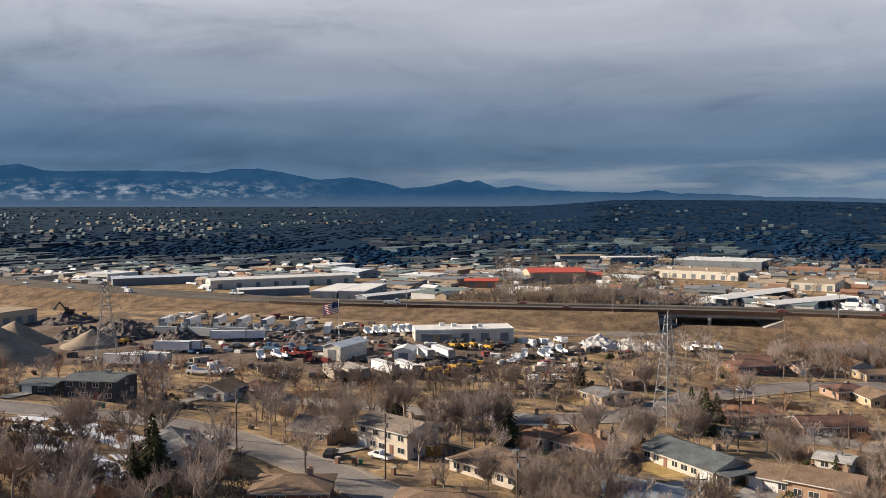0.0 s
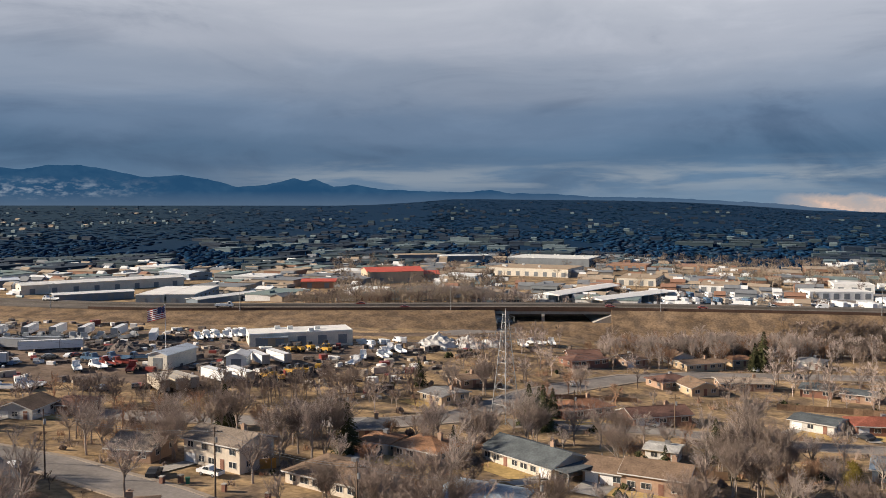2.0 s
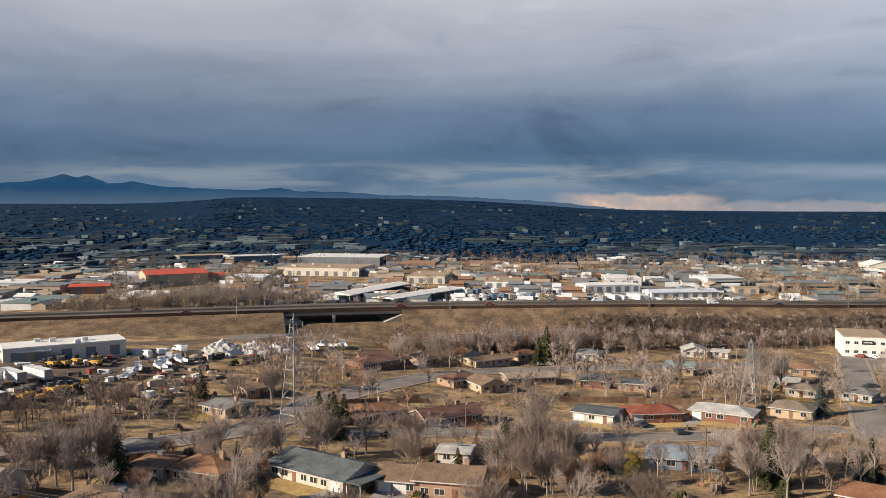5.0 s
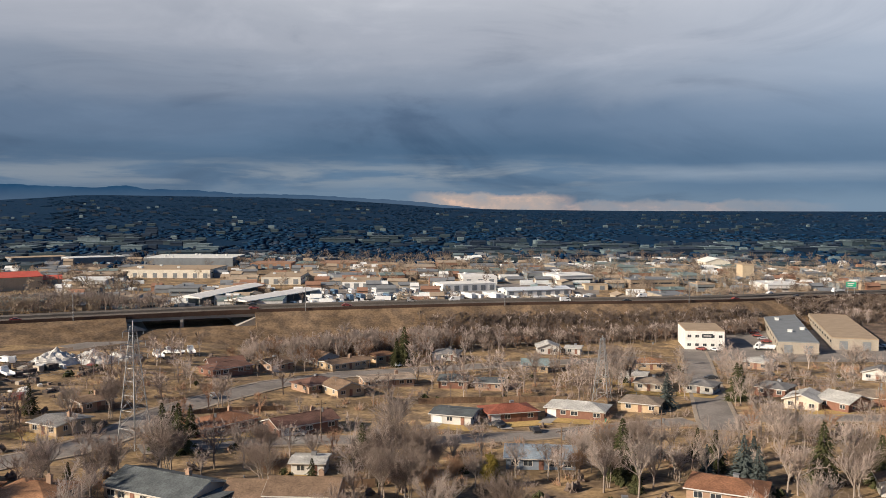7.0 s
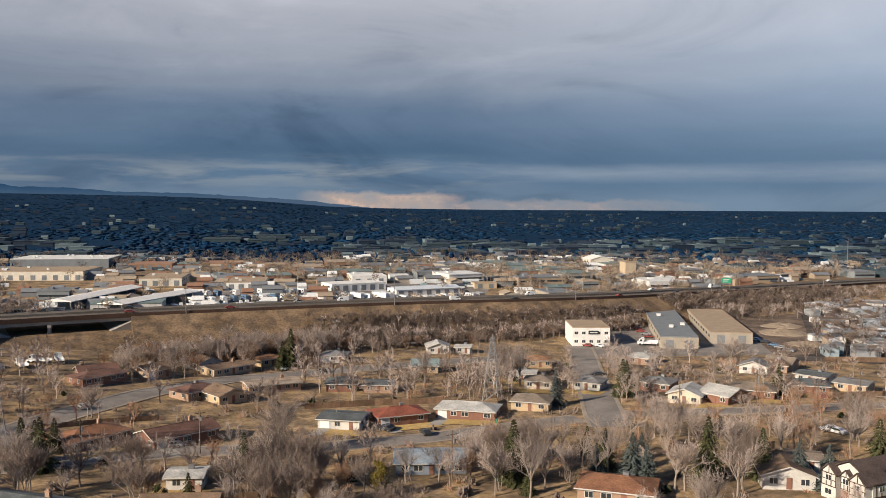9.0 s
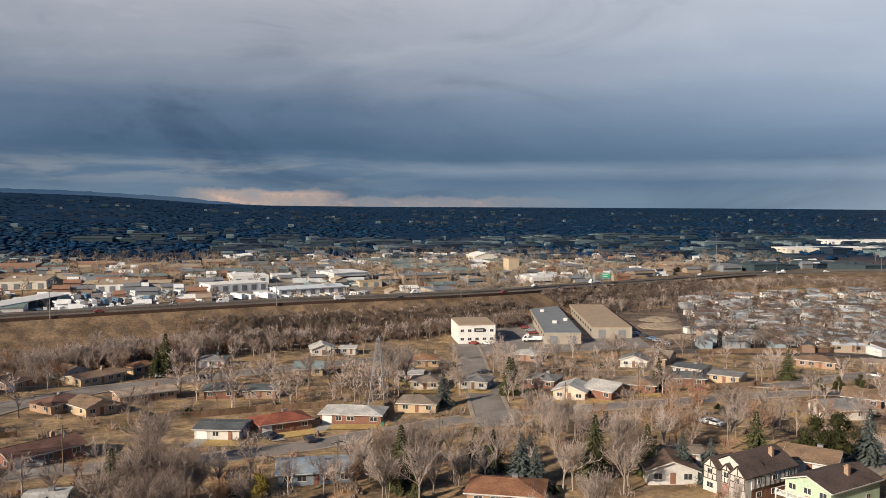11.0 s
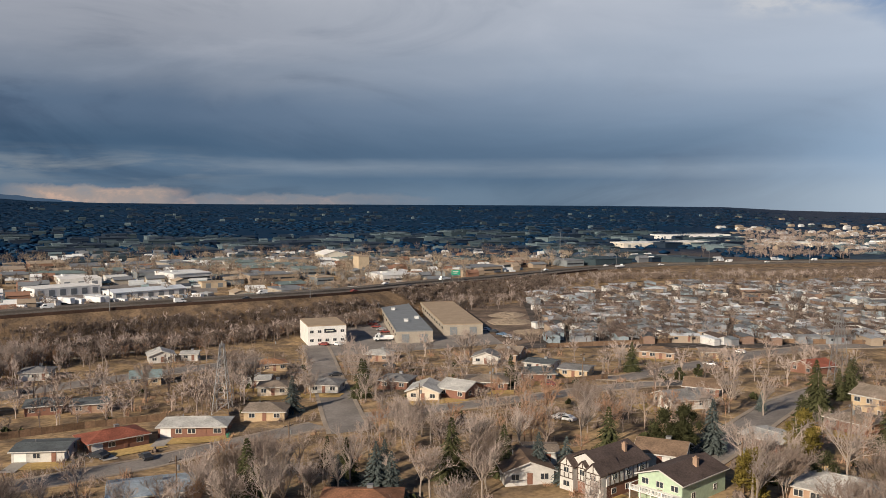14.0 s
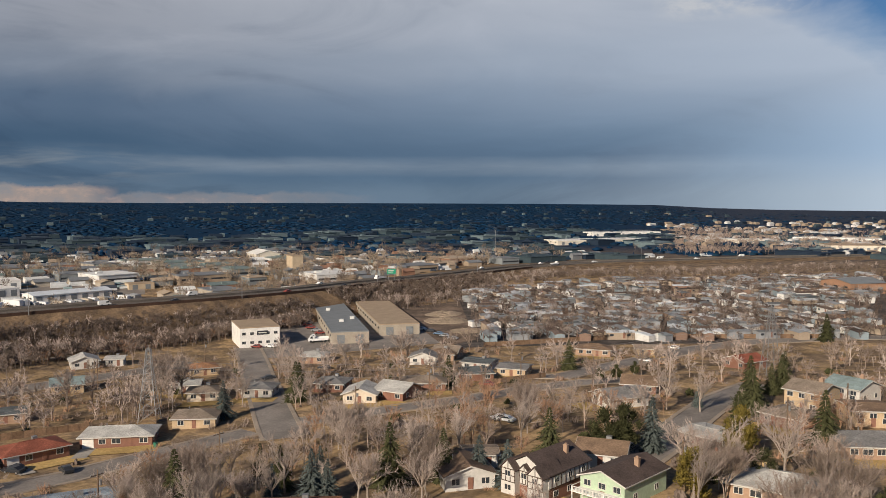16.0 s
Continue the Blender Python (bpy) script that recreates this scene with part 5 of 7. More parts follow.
def bins():
    b = thing("wheelie_bin", "green wheeled rubbish bin by the kerb", "bin", "rubbish bins")
    part("body", Mesh().add([(-0.28, -0.3, 0), (0.28, -0.3, 0), (0.28, 0.3, 0), (-0.28, 0.3, 0), (-0.36, -0.4, 1.05), (0.36, -0.4, 1.05), (0.36, 0.4, 1.05), (-0.36, 0.4, 1.05)],
                            [(0, 3, 2, 1), (4, 5, 6, 7), (0, 1, 5, 4), (1, 2, 6, 5), (2, 3, 7, 6), (3, 0, 4, 7)]), paint("bin_green", (0.03, 0.16, 0.10)), b)
    part("lid", Mesh().prism_x([(-0.45, 1.05), (0.42, 1.05), (0.42, 1.12), (0.0, 1.2), (-0.45, 1.1)], -0.39, 0.39), paint("bin_lid", (0.02, 0.10, 0.07)), b)
    part("wheels", Mesh().wheel(-0.3, 0.3, 0.1, 0.12, 0.06, 8).wheel(0.3, 0.3, 0.1, 0.12, 0.06, 8), RUBBER, b)
    b.matrix_basis = pose(-160, 121, ground_z(-160, 121) + 0.25)
    for x, y in ((-158.8, 121.4), (-92, 126), (56, 233), (150, 217)):
        copy_thing(b, pose(x, y, ground_z(x, y) + 0.25, 0, 0, 30))


bins()


def gate_post(x, y):
    p = thing("gate_post", "squat brick gate post with a pale cap", "gate post", "gate posts by the driveways", pose(x, y, ground_z(x, y) + 0.1))
    part("shaft", Mesh().box(-0.35, 0.35, -0.35, 0.35, -0.3, 1.15), W_BRICK, p)
    part("cap", Mesh().box(-0.43, 0.43, -0.43, 0.43, 1.15, 1.3), CONCRETE, p)


for px, py in ((-96.2, 124.5), (-94.0, 126.7), (-84.5, 125.8), (-75.5, 125.0)):
    gate_post(px, py)


def excavator(x, y, z, rot):
    e = thing("excavator", "dark crawler excavator with a raised boom on scrap", "excavator", "", pose(x, y, z, 0, 0, rot))
    for s in (-1, 1):
        part("track", Mesh().prism_x([(-1.9, 0.35), (-1.5, 0.0), (1.5, 0.0), (1.9, 0.35), (1.9, 0.6), (1.5, 0.95), (-1.5, 0.95), (-1.9, 0.6)], s * 1.1 - 0.3, s * 1.1 + 0.3), RUBBER, e)
    part("body", Mesh().box(-1.3, 1.3, -2.2, 1.2, 1.0, 2.1), TIMBER, e)
    part("cab", Mesh().box(-1.3, -0.3, -0.2, 1.3, 2.1, 3.2), GLASS, e)
    part("boom", Mesh().prism_x([(0.9, 1.7), (3.6, 5.2), (4.2, 5.2), (1.4, 1.5)], 0.1, 0.55), TIMBER, e)
    part("stick", Mesh().prism_x([(3.5, 5.3), (4.1, 5.5), (6.3, 2.6), (6.0, 2.4)], 0.15, 0.5), TIMBER, e)
    part("bucket", Mesh().prism_x([(5.8, 2.6), (6.5, 2.7), (6.6, 1.7), (5.6, 1.6)], -0.25, 0.9), STEEL, e)


excavator(-325, 232, ground_z(-325, 232) + 3.4, 120)
# ---- works and sheds ----
F_WHITE, F_CREAM, F_TAN = paint("white_panel", (0.74, 0.72, 0.68)), paint("cream_panel", (0.66, 0.60, 0.50)), paint("tan_gravel_roof", (0.37, 0.28, 0.19))
F_GREY, F_BLUE, F_SAND = paint("grey_membrane", (0.20, 0.215, 0.225)), paint("blue_grey_panel", (0.17, 0.21, 0.25)), paint("sand_stucco", (0.50, 0.40, 0.28))
F_RED, F_BRICK, F_METAL, F_PALE = paint("red_metal_roof", (0.52, 0.10, 0.07)), paint("orange_brick", (0.33, 0.19, 0.12)), paint("pale_metal_roof", (0.62, 0.66, 0.70), 0.45), paint("pale_membrane", (0.66, 0.66, 0.63))
F_BLOCK = paint("beige_block_wall", (0.36, 0.315, 0.255))
FW = {F_BLOCK: "beige block", F_WHITE: "white", F_CREAM: "cream", F_TAN: "tan", F_GREY: "grey", F_BLUE: "blue-grey", F_SAND: "sand-coloured", F_RED: "red", F_BRICK: "orange-brick", F_METAL: "pale metal", F_PALE: "pale"}
ribs = [(0.05, 0.02), (0.05, 3.5)]
for k in range(6):
    top_z = 3.5 - k * 0.58
    ribs += [(-0.08, top_z), (-0.08, top_z - 0.5), (-0.03, top_z - 0.52), (-0.03, top_z - 0.58)]
DOCK = Mesh().prism_x(ribs, -1.6, 1.6)
DOCK = DOCK.data("roller_door", F_GREY)
VENT = Mesh().box(-0.9, 0.9, -0.9, 0.9, -0.3, 0.9).box(-1.0, 1.0, -1.0, 1.0, 0.8, 1.0).data("roof_unit", F_PALE)
STRIP_WIN = Mesh().box(-1.5, 1.5, -0.05, 0.05, -0.5, 0.5).data("window", GLASS)


def works(x, y, rot, w, d, h, walls, cover, doors=3, vents=0, gable=0, office=0):
    z = min(ground_z(x, y), ground_z(x + 5, y - 5)) + 0.1
    if y > 480 and w > 10 and cover is not F_RED:
        h *= 0.74
    b = thing("warehouse", "%s warehouse with a %s %s roof" % (FW[walls], FW[cover], "gabled" if gable else "flat"), "warehouse", "industrial buildings", pose(x, y, z, 0, 0, rot))
    long, slim = max(w, d), min(w, d)
    if long > 2.5 * slim:
        way = radians(rot + (0 if w > d else 90))
        for k in range(int(long / slim) + 1):
            o = -long / 2 + long * (k + 0.5) / (int(long / slim) + 1)
            TAKEN.append((x + math.cos(way) * o, y + math.sin(way) * o, slim * 0.75))
    else:
        TAKEN.append((x, y, long / 2))
    if y > 400:
        TAKEN.append((x * 0.94, y * 0.94, max(w, d) / 2))
        TAKEN.append((x * 0.88, y * 0.88, max(w, d) / 2))
    body = Mesh().box(-w / 2, w / 2, -d / 2, d / 2, -2.5, h)
    if gable:
        top, rise = roof_mesh(w, d, h, "front" if gable == 1 else "low", 0.5, 0.25, 0.30 if gable == 1 else 0.16)
        if gable == 1:
            body.prism([(-w / 2, h), (w / 2, h), (0, h + rise * 0.93)], -d / 2, d / 2)
        else:
            body.prism_x([(-d / 2, h), (d / 2, h), (0, h + rise * 0.93)], -w / 2, w / 2)
        part("wall", body, walls, b)
        part("roof", top, cover, b)
    else:
        part("wall", body, walls, b)
        part("roof", Mesh().box(-w / 2 + 0.3, w / 2 - 0.3, -d / 2 + 0.3, d / 2 - 0.3, h - 0.05, h + 0.15), cover, b)
        p = Mesh().box(-w / 2 - 0.05, w / 2 + 0.05, -d / 2 - 0.05, -d / 2 + 0.3, h - 0.2, h + 0.22).box(-w / 2 - 0.05, w / 2 + 0.05, d / 2 - 0.3, d / 2 + 0.05, h - 0.2, h + 0.22)
        p.box(-w / 2 - 0.05, -w / 2 + 0.3, -d / 2 + 0.3, d / 2 - 0.3, h - 0.2, h + 0.22).box(w / 2 - 0.3, w / 2 + 0.05, -d / 2 + 0.3, d / 2 - 0.3, h - 0.2, h + 0.22)
        part("parapet", p, cover, b)
    for k in range(doors):
        px = -w / 2 + w * (k + 0.5) / doors
        door = put("roller_door", DOCK, b, px, -d / 2 - 0.02, 0.1)
        door.scale = (min(1.0, w / doors / 4.2), 1, min(1.0, h / 4.4))
    rng = random.Random(int(x))
    for k in range(vents):
        put("roof_unit", VENT, b, rng.uniform(-0.4, 0.4) * w, rng.uniform(-0.38, 0.38) * d, h + 0.3)
    if office:
        for row_z in (2.0, 5.6):
            for k in range(5):
                window(b, -w / 2 + w * (k + 0.5) / 5, -d / 2 - 0.01, row_z)
        part("sign", Mesh().box(-1.2, 3.2, -d / 2 - 0.15, -d / 2, 5.0, 6.6), GLASS, b, "black sign board with a blank face")
        part("sign_mark", Mesh().box(-0.6, 2.6, -d / 2 - 0.19, -d / 2 - 0.15, 5.6, 6.0), TRIM, b)
    elif h > 4 and w > 14:
        n = int(d / 8)
        for s in (-1, 1):
            for k in range(n):
                ob = put("window", STRIP_WIN, b, s * (w / 2 + 0.02), -d / 2 + d * (k + 0.5) / n, h * 0.62, 90 * s)
    return b


def canopy(x, y, rot, w, d, h):
    z = ground_z(x, y)
    c = thing("storage_canopy", "long white metal canopy roof over dark open bays", "canopy", "storage canopies", pose(x, y, z, 0, 0, rot))
    part("roof", Mesh().prism_x([(-d / 2, h), (-d / 2, h + 0.35), (0, h + 1.5), (d / 2, h + 0.35), (d / 2, h)][::-1], -w / 2, w / 2), WHITE, c)
    part("back_wall", Mesh().box(-w / 2, w / 2, -0.1, 0.1, -0.5, h), F_BLUE, c)
    for k in range(9):
        for s in (-1, 1):
            px = -w / 2 + w * k / 8
            part("post", Mesh().box(px - 0.12, px + 0.12, s * (d / 2 - 0.5) - 0.12, s * (d / 2 - 0.5) + 0.12, -0.5, h), STEEL, c)
    for k in range(1, 8):
        px = -w / 2 + w * k / 8
        part("bay_wall", Mesh().box(px - 0.06, px + 0.06, -d / 2 + 0.6, d / 2 - 0.6, -0.5, h), F_BLUE, c)


works(-159.4, 286.1, 37, 38.1, 14.0, 5.0, F_CREAM, F_WHITE, doors=5, vents=4)
works(-165.3, 276.4, 28, 11.9, 7.0, 3.4, F_TAN, F_WHITE, doors=2)
works(-172.8, 228.4, 3, 6.9, 16.0, 4.4, F_CREAM, F_METAL, doors=1, gable=1)
works(-153.8, 236.5, 22, 6.3, 8.0, 3.6, F_WHITE, F_WHITE, doors=1, gable=1)
works(-490.4, 426.3, 57, 66.7, 14.0, 5.0, F_GREY, F_METAL, doors=6, gable=2)
works(-402.0, 458.0, 58, 104.0, 15.0, 5.8, F_CREAM, F_WHITE, doors=8, gable=2)
works(-362.0, 404.0, 52, 44.0, 10.0, 4.2, F_BLUE, F_WHITE, doors=5, gable=2)
works(-324.0, 420.0, 19, 16.0, 50.0, 5.2, F_BLUE, F_WHITE, doors=2)
works(-307.0, 425.0, 19, 16.0, 50.0, 5.6, F_BLUE, F_WHITE, doors=2)
works(-278.0, 412.0, 78, 46.0, 9.0, 3.4, F_BLUE, F_WHITE, doors=5, gable=2)
works(-243.3, 574.7, 34, 40.7, 30.0, 8.0, F_SAND, F_RED, doors=2, gable=2)
works(-220.2, 594.8, 22, 11.2, 22.0, 5.0, F_GREY, F_RED, doors=1, gable=2)
works(-271.5, 515.1, 22, 22.9, 15.0, 4.5, F_BRICK, F_RED, doors=2, gable=2)
works(-157.9, 670.5, -7, 67.5, 42.0, 8.5, F_CREAM, F_TAN, doors=9, vents=5)
works(-167.5, 788.9, -3, 76.6, 50.0, 10, F_GREY, F_PALE, doors=5, vents=8)
works(-68.9, 614.8, -3, 26.6, 40.0, 7, F_CREAM, F_TAN, doors=4, vents=3)
works(-14.3, 578.6, -3, 23.9, 34.0, 6.5, F_WHITE, F_TAN, doors=4, vents=3)
works(-93.8, 749.7, -3, 34.0, 30.0, 6, F_BRICK, F_BRICK, doors=5)
works(-38.5, 753.0, -3, 32.0, 30.0, 6, F_BRICK, F_BRICK, doors=5)
works(1.2, 739.7, -3, 23.7, 20.0, 5, F_BRICK, F_TAN, doors=3)
works(-319.6, 823.3, 35, 47.9, 25.0, 7, F_GREY, F_TAN, doors=5)
works(-267.7, 821.0, 33, 50.4, 25.0, 7, F_GREY, F_PALE, doors=5)
works(52.0, 566.1, 16, 36.8, 20.0, 6, F_WHITE, F_WHITE, doors=6)
works(65.1, 598.9, 1, 23.4, 20.0, 7, F_WHITE, F_WHITE, doors=3)
works(89.1, 614.7, -2, 13.6, 15.0, 5, F_WHITE, F_PALE, doors=3)
works(97.1, 559.5, 13, 44.5, 16.0, 5.5, F_WHITE, F_METAL, doors=7, gable=2)
works(142.2, 579.0, 0, 15.5, 10.0, 5, F_SAND, F_TAN, doors=2)
works(277.2, 709.7, -3, 20.3, 25.0, 9, F_CREAM, F_WHITE, doors=1, gable=1)
works(259.7, 607.6, -3, 8.0, 12.0, 11.5, F_SAND, F_TAN, doors=1)
works(134.8, 370.7, -12, 15.9, 22.0, 8.0, F_WHITE, F_TAN, doors=0, office=1)
works(474.6, 308.8, -20, 23.8, 25.0, 6, F_BRICK, F_GREY, doors=3, gable=2)
works(701.6, 752.9, -10, 115.5, 30.0, 7, F_CREAM, F_WHITE, doors=8)
works(879.2, 878.3, -15, 107.4, 30.0, 7, F_WHITE, F_WHITE, doors=8)
works(851.5, 671.6, -47, 92.8, 30.0, 7, F_CREAM, F_PALE, doors=8)
works(987.6, 623.7, -62, 98.4, 30.0, 7, F_WHITE, F_WHITE, doors=8)
works(840.2, 520.1, -42, 52.7, 40.0, 8, F_CREAM, F_TAN, doors=8)
works(-345.5, 215.2, 98, 18.8, 18.0, 6, F_SAND, F_TAN, doors=3)
works(-405.0, 549.8, -22, 41.4, 20.0, 6, F_BLUE, F_METAL, doors=4, gable=2)
works(182.0, 388.0, -21, 15.4, 92.0, 4.9, F_BLOCK, F_GREY, doors=2, vents=3)
works(207.0, 388.0, -21, 17.5, 80.0, 4.8, F_BLOCK, F_TAN, doors=2)
canopy(-93.0, 512.0, 71, 76.0, 15.0, 4.4)
canopy(-62.0, 494.0, 61, 68.0, 15.0, 4.4)
# ---- vehicles ----
PAINTS = {"white": material("white_car_paint", (0.74, 0.74, 0.73), 0.35, 0.04, 0.6, 0.05, 3), "dark": material("dark_car_paint", (0.035, 0.037, 0.042), 0.3, 0.04, 0.6, 0.05, 3),
          "silver": material("silver_car_paint", (0.42, 0.43, 0.44), 0.3, 0.04, 0.6, 0.05, 3, metal=0.4), "red": material("red_car_paint", (0.24, 0.055, 0.045), 0.35, 0.04, 0.6, 0.05, 3),
          "blue": material("blue_car_paint", (0.10, 0.17, 0.26), 0.35, 0.04, 0.6, 0.05, 3), "tan": material("tan_vehicle_paint", (0.46, 0.40, 0.32), 0.4, 0.05, 0.6, 0.08, 3), "yellow": material("yellow_machine_paint", (0.52, 0.30, 0.05), 0.5, 0.08, 0.6, 0.1, 3)}
TYRE = Mesh().wheel(0, 0, 0, 0.34, 0.22, 12).data("wheel", RUBBER)
HUB = Mesh().wheel(0, 0, 0, 0.20, 0.235, 8).data("rim", CHROME)
AXLE = Mesh().wheel(-1.05, 0, 0, 0.49, 0.3, 10).wheel(1.05, 0, 0, 0.49, 0.3, 10).tube((-1.05, 0, 0), (1.05, 0, 0), 0.09, 0.09, 5).data("axle", RUBBER)


def wheels(v, spots, big=1.0):
    """Four wheels with rims for what is seen close by, whole axles for the lorries of the far lots."""
    for x, y in spots:
        if big > 1.0:
            if x > 0:
                put("axle", AXLE, v, 0, y, 0.34 * big).scale = (1, big / 1.45, big / 1.45)
            continue
        put("wheel", TYRE, v, x, y, 0.34)


def near_car(kind, x, y, rot):
    """A car by the houses, with its rims."""
    v = parked(kind, x, y, rot)
    for w in list(v.children):
        if w.name.startswith("wheel"):
            rim = new("rim", HUB)
            rim.parent = w


def slab_body(m, profile, half, tuck=0.12):
    """A side profile in y, z swept across, drawn in towards the top."""
    top, n = max(z for y, z in profile), len(profile)
    verts = []
    for s in (-1, 1):
        verts += [(s * (half - tuck * max(0.0, (z - 0.8) / max(0.1, top - 0.8))), y, z) for y, z in profile]
    m.add(verts, [tuple(range(n)), tuple(range(2 * n - 1, n - 1, -1))] + [(i, i + n, (i + 1) % n + n, (i + 1) % n)[::-1] for i in range(n)])
    return m


def vehicle(kind):
    """Builds one vehicle of a kind and colour, its nose towards +y."""
    form, _, tone = kind.partition(" ")
    col = PAINTS.get(tone or {"loader": "yellow", "rv": "white", "rvtan": "tan"}.get(form, "white"))
    tint = tone or {"loader": "yellow", "rv": "white", "rvtan": "tan"}.get(form, "white")
    v = thing({"car": "car", "van": "van", "truck": "truck", "semi": "semi_truck", "trailer": "box_trailer", "rv": "motorhome", "loader": "wheel_loader", "pickup": "pickup"}[form],
              {"car": "%s parked saloon car with dark windows", "van": "%s panel van standing on bare ground", "truck": "%s flatbed work truck with a boxy cab", "semi": "%s semi truck with a long box trailer",
               "trailer": "long %s box trailer standing on its legs", "rv": "%s motorhome with dark side windows", "loader": "worn %s wheel loader with a front bucket", "pickup": "%s pickup truck with an open bed"}[form] % tint,
              {"trailer": "trailer", "rv": "motorhome", "loader": "loader", "semi": "truck"}.get(form, form), "parked vehicles")
    if form in ("car", "van", "pickup"):
        if form == "car":
            prof = [(-2.25, 0.35), (2.2, 0.35), (2.25, 0.7), (1.1, 0.92), (0.45, 1.42), (-0.9, 1.45), (-1.7, 1.0), (-2.25, 0.9)]
            glass = [(0.95, 0.95), (0.42, 1.36), (-0.88, 1.39), (-1.55, 1.0)]
        elif form == "van":
            prof = [(-2.6, 0.4), (2.6, 0.4), (2.65, 0.95), (2.0, 1.2), (1.4, 2.1), (-2.55, 2.2), (-2.65, 1.2)]
            glass = [(1.9, 1.25), (1.35, 2.0), (0.3, 2.0), (0.3, 1.25)]
        else:
            prof = [(-2.7, 0.5), (2.6, 0.5), (2.65, 1.0), (1.3, 1.15), (0.7, 1.75), (-0.5, 1.78), (-0.7, 1.15), (-2.7, 1.1)]
            glass = [(1.15, 1.18), (0.65, 1.68), (-0.45, 1.7), (-0.5, 1.18)]
        part("body", slab_body(Mesh(), prof, 0.92), col, v)
        part("glazing", slab_body(Mesh(), glass, 0.93, 0.115), GLASS, v, "dark tinted side windows")
        front = 2.25 if form == "car" else 2.62
        part("light_bar", Mesh().box(-0.8, -0.5, front - 0.04, front + 0.03, 0.62, 0.78).box(0.5, 0.8, front - 0.04, front + 0.03, 0.62, 0.78), CHROME, v)
        if form == "pickup":
            part("bed", Mesh().box(-0.78, 0.78, -2.6, -0.8, 1.0, 1.14), RUBBER, v)
        wheels(v, [(s * 0.82, e) for s in (-1, 1) for e in (-1.4, 1.4)])
    elif form in ("truck", "semi"):
        part("cab", slab_body(Mesh(), [(2.0, 0.6), (4.2, 0.6), (4.25, 1.5), (3.6, 1.7), (3.2, 2.75), (2.0, 2.8)], 1.15, 0.1), col, v)
        part("glazing", slab_body(Mesh(), [(3.5, 1.75), (3.12, 2.6), (2.4, 2.6), (2.4, 1.75)], 1.16, 0.1), GLASS, v)
        part("chassis", Mesh().box(-0.5, 0.5, -4.0, 2.1, 0.55, 0.85), RUBBER, v)
        if form == "truck":
            part("bed", Mesh().box(-1.2, 1.2, -4.0, 1.8, 0.85, 1.05).box(-1.2, -1.1, -4.0, 1.8, 1.05, 1.7).box(1.1, 1.2, -4.0, 1.8, 1.05, 1.7).box(-1.1, 1.1, 1.65, 1.8, 1.05, 2.3), col, v)
        else:
            part("trailer", Mesh().box(-1.25, 1.25, -11.0, 1.7, 1.1, 3.9).box(-1.28, 1.28, -11.05, -10.9, 1.05, 3.95).box(-1.28, 1.28, 1.6, 1.75, 1.05, 3.95), PAINTS["white"], v)
            wheels(v, [(s * 1.05, e) for s in (-1, 1) for e in (-9.6, -8.4)], 1.45)
        wheels(v, [(s * 1.05, e) for s in (-1, 1) for e in (-2.8, 3.2)], 1.45)
    elif form == "trailer":
        part("box", Mesh().box(-1.25, 1.25, -6.5, 6.5, 1.1, 3.9), col, v)
        part("corner_rail", Mesh().box(-1.29, 1.29, -6.55, -6.4, 1.0, 3.95).box(-1.29, 1.29, 6.4, 6.55, 1.0, 3.95).box(-1.29, -1.2, -6.5, 6.5, 3.82, 3.96).box(1.2, 1.29, -6.5, 6.5, 3.82, 3.96), STEEL, v)
        part("landing_leg", Mesh().box(-0.8, -0.65, 4.0, 4.15, 0, 1.1).box(0.65, 0.8, 4.0, 4.15, 0, 1.1), STEEL, v)
        wheels(v, [(s * 1.05, e) for s in (-1, 1) for e in (-5.0, -3.8)], 1.45)
    elif form == "rv":
        part("body", slab_body(Mesh(), [(-4.2, 0.55), (4.2, 0.55), (4.25, 1.3), (3.9, 2.9), (3.4, 3.15), (-4.2, 3.15)], 1.2, 0.06), col, v)
        part("windscreen", slab_body(Mesh(), [(4.1, 1.5), (3.93, 2.5), (3.4, 2.5), (3.4, 1.5)], 1.22, 0.06), GLASS, v)
        part("side_glazing", Mesh().box(-1.22, 1.22, -3.2, -2.0, 1.7, 2.35).box(-1.22, 1.22, -0.9, 0.4, 1.7, 2.35).box(-1.22, 1.22, 1.2, 2.4, 1.7, 2.35), GLASS, v)
        part("stripe", Mesh().box(-1.215, 1.215, -4.18, 3.8, 1.05, 1.25), PAINTS["blue"], v)
        wheels(v, [(s * 1.0, e) for s in (-1, 1) for e in (-2.6, 2.8)], 1.2)
    else:
        part("body", Mesh().box(-0.9, 0.9, -2.8, 0.4, 1.0, 2.1).box(-0.6, 0.6, 0.4, 2.0, 0.9, 1.5), col, v)
        part("cab", slab_body(Mesh(), [(-0.9, 2.1), (0.4, 2.1), (0.3, 3.2), (-0.8, 3.2)], 0.75, 0.08), GLASS, v)
        for s in (-1, 1):
            part("arm", Mesh().prism_x([(0.4, 1.5), (2.9, 0.6), (2.9, 0.9), (0.4, 1.9)], s * 0.7 - 0.1, s * 0.7 + 0.1), col, v)
        part("bucket", Mesh().prism_x([(2.8, 0.2), (3.9, 0.2), (2.95, 0.35), (2.95, 1.2), (2.8, 1.2)], -1.3, 1.3), STEEL, v)
        wheels(v, [(s * 0.95, e) for s in (-1, 1) for e in (-1.8, 1.3)], 2.1)
    return v


FLEET = {}


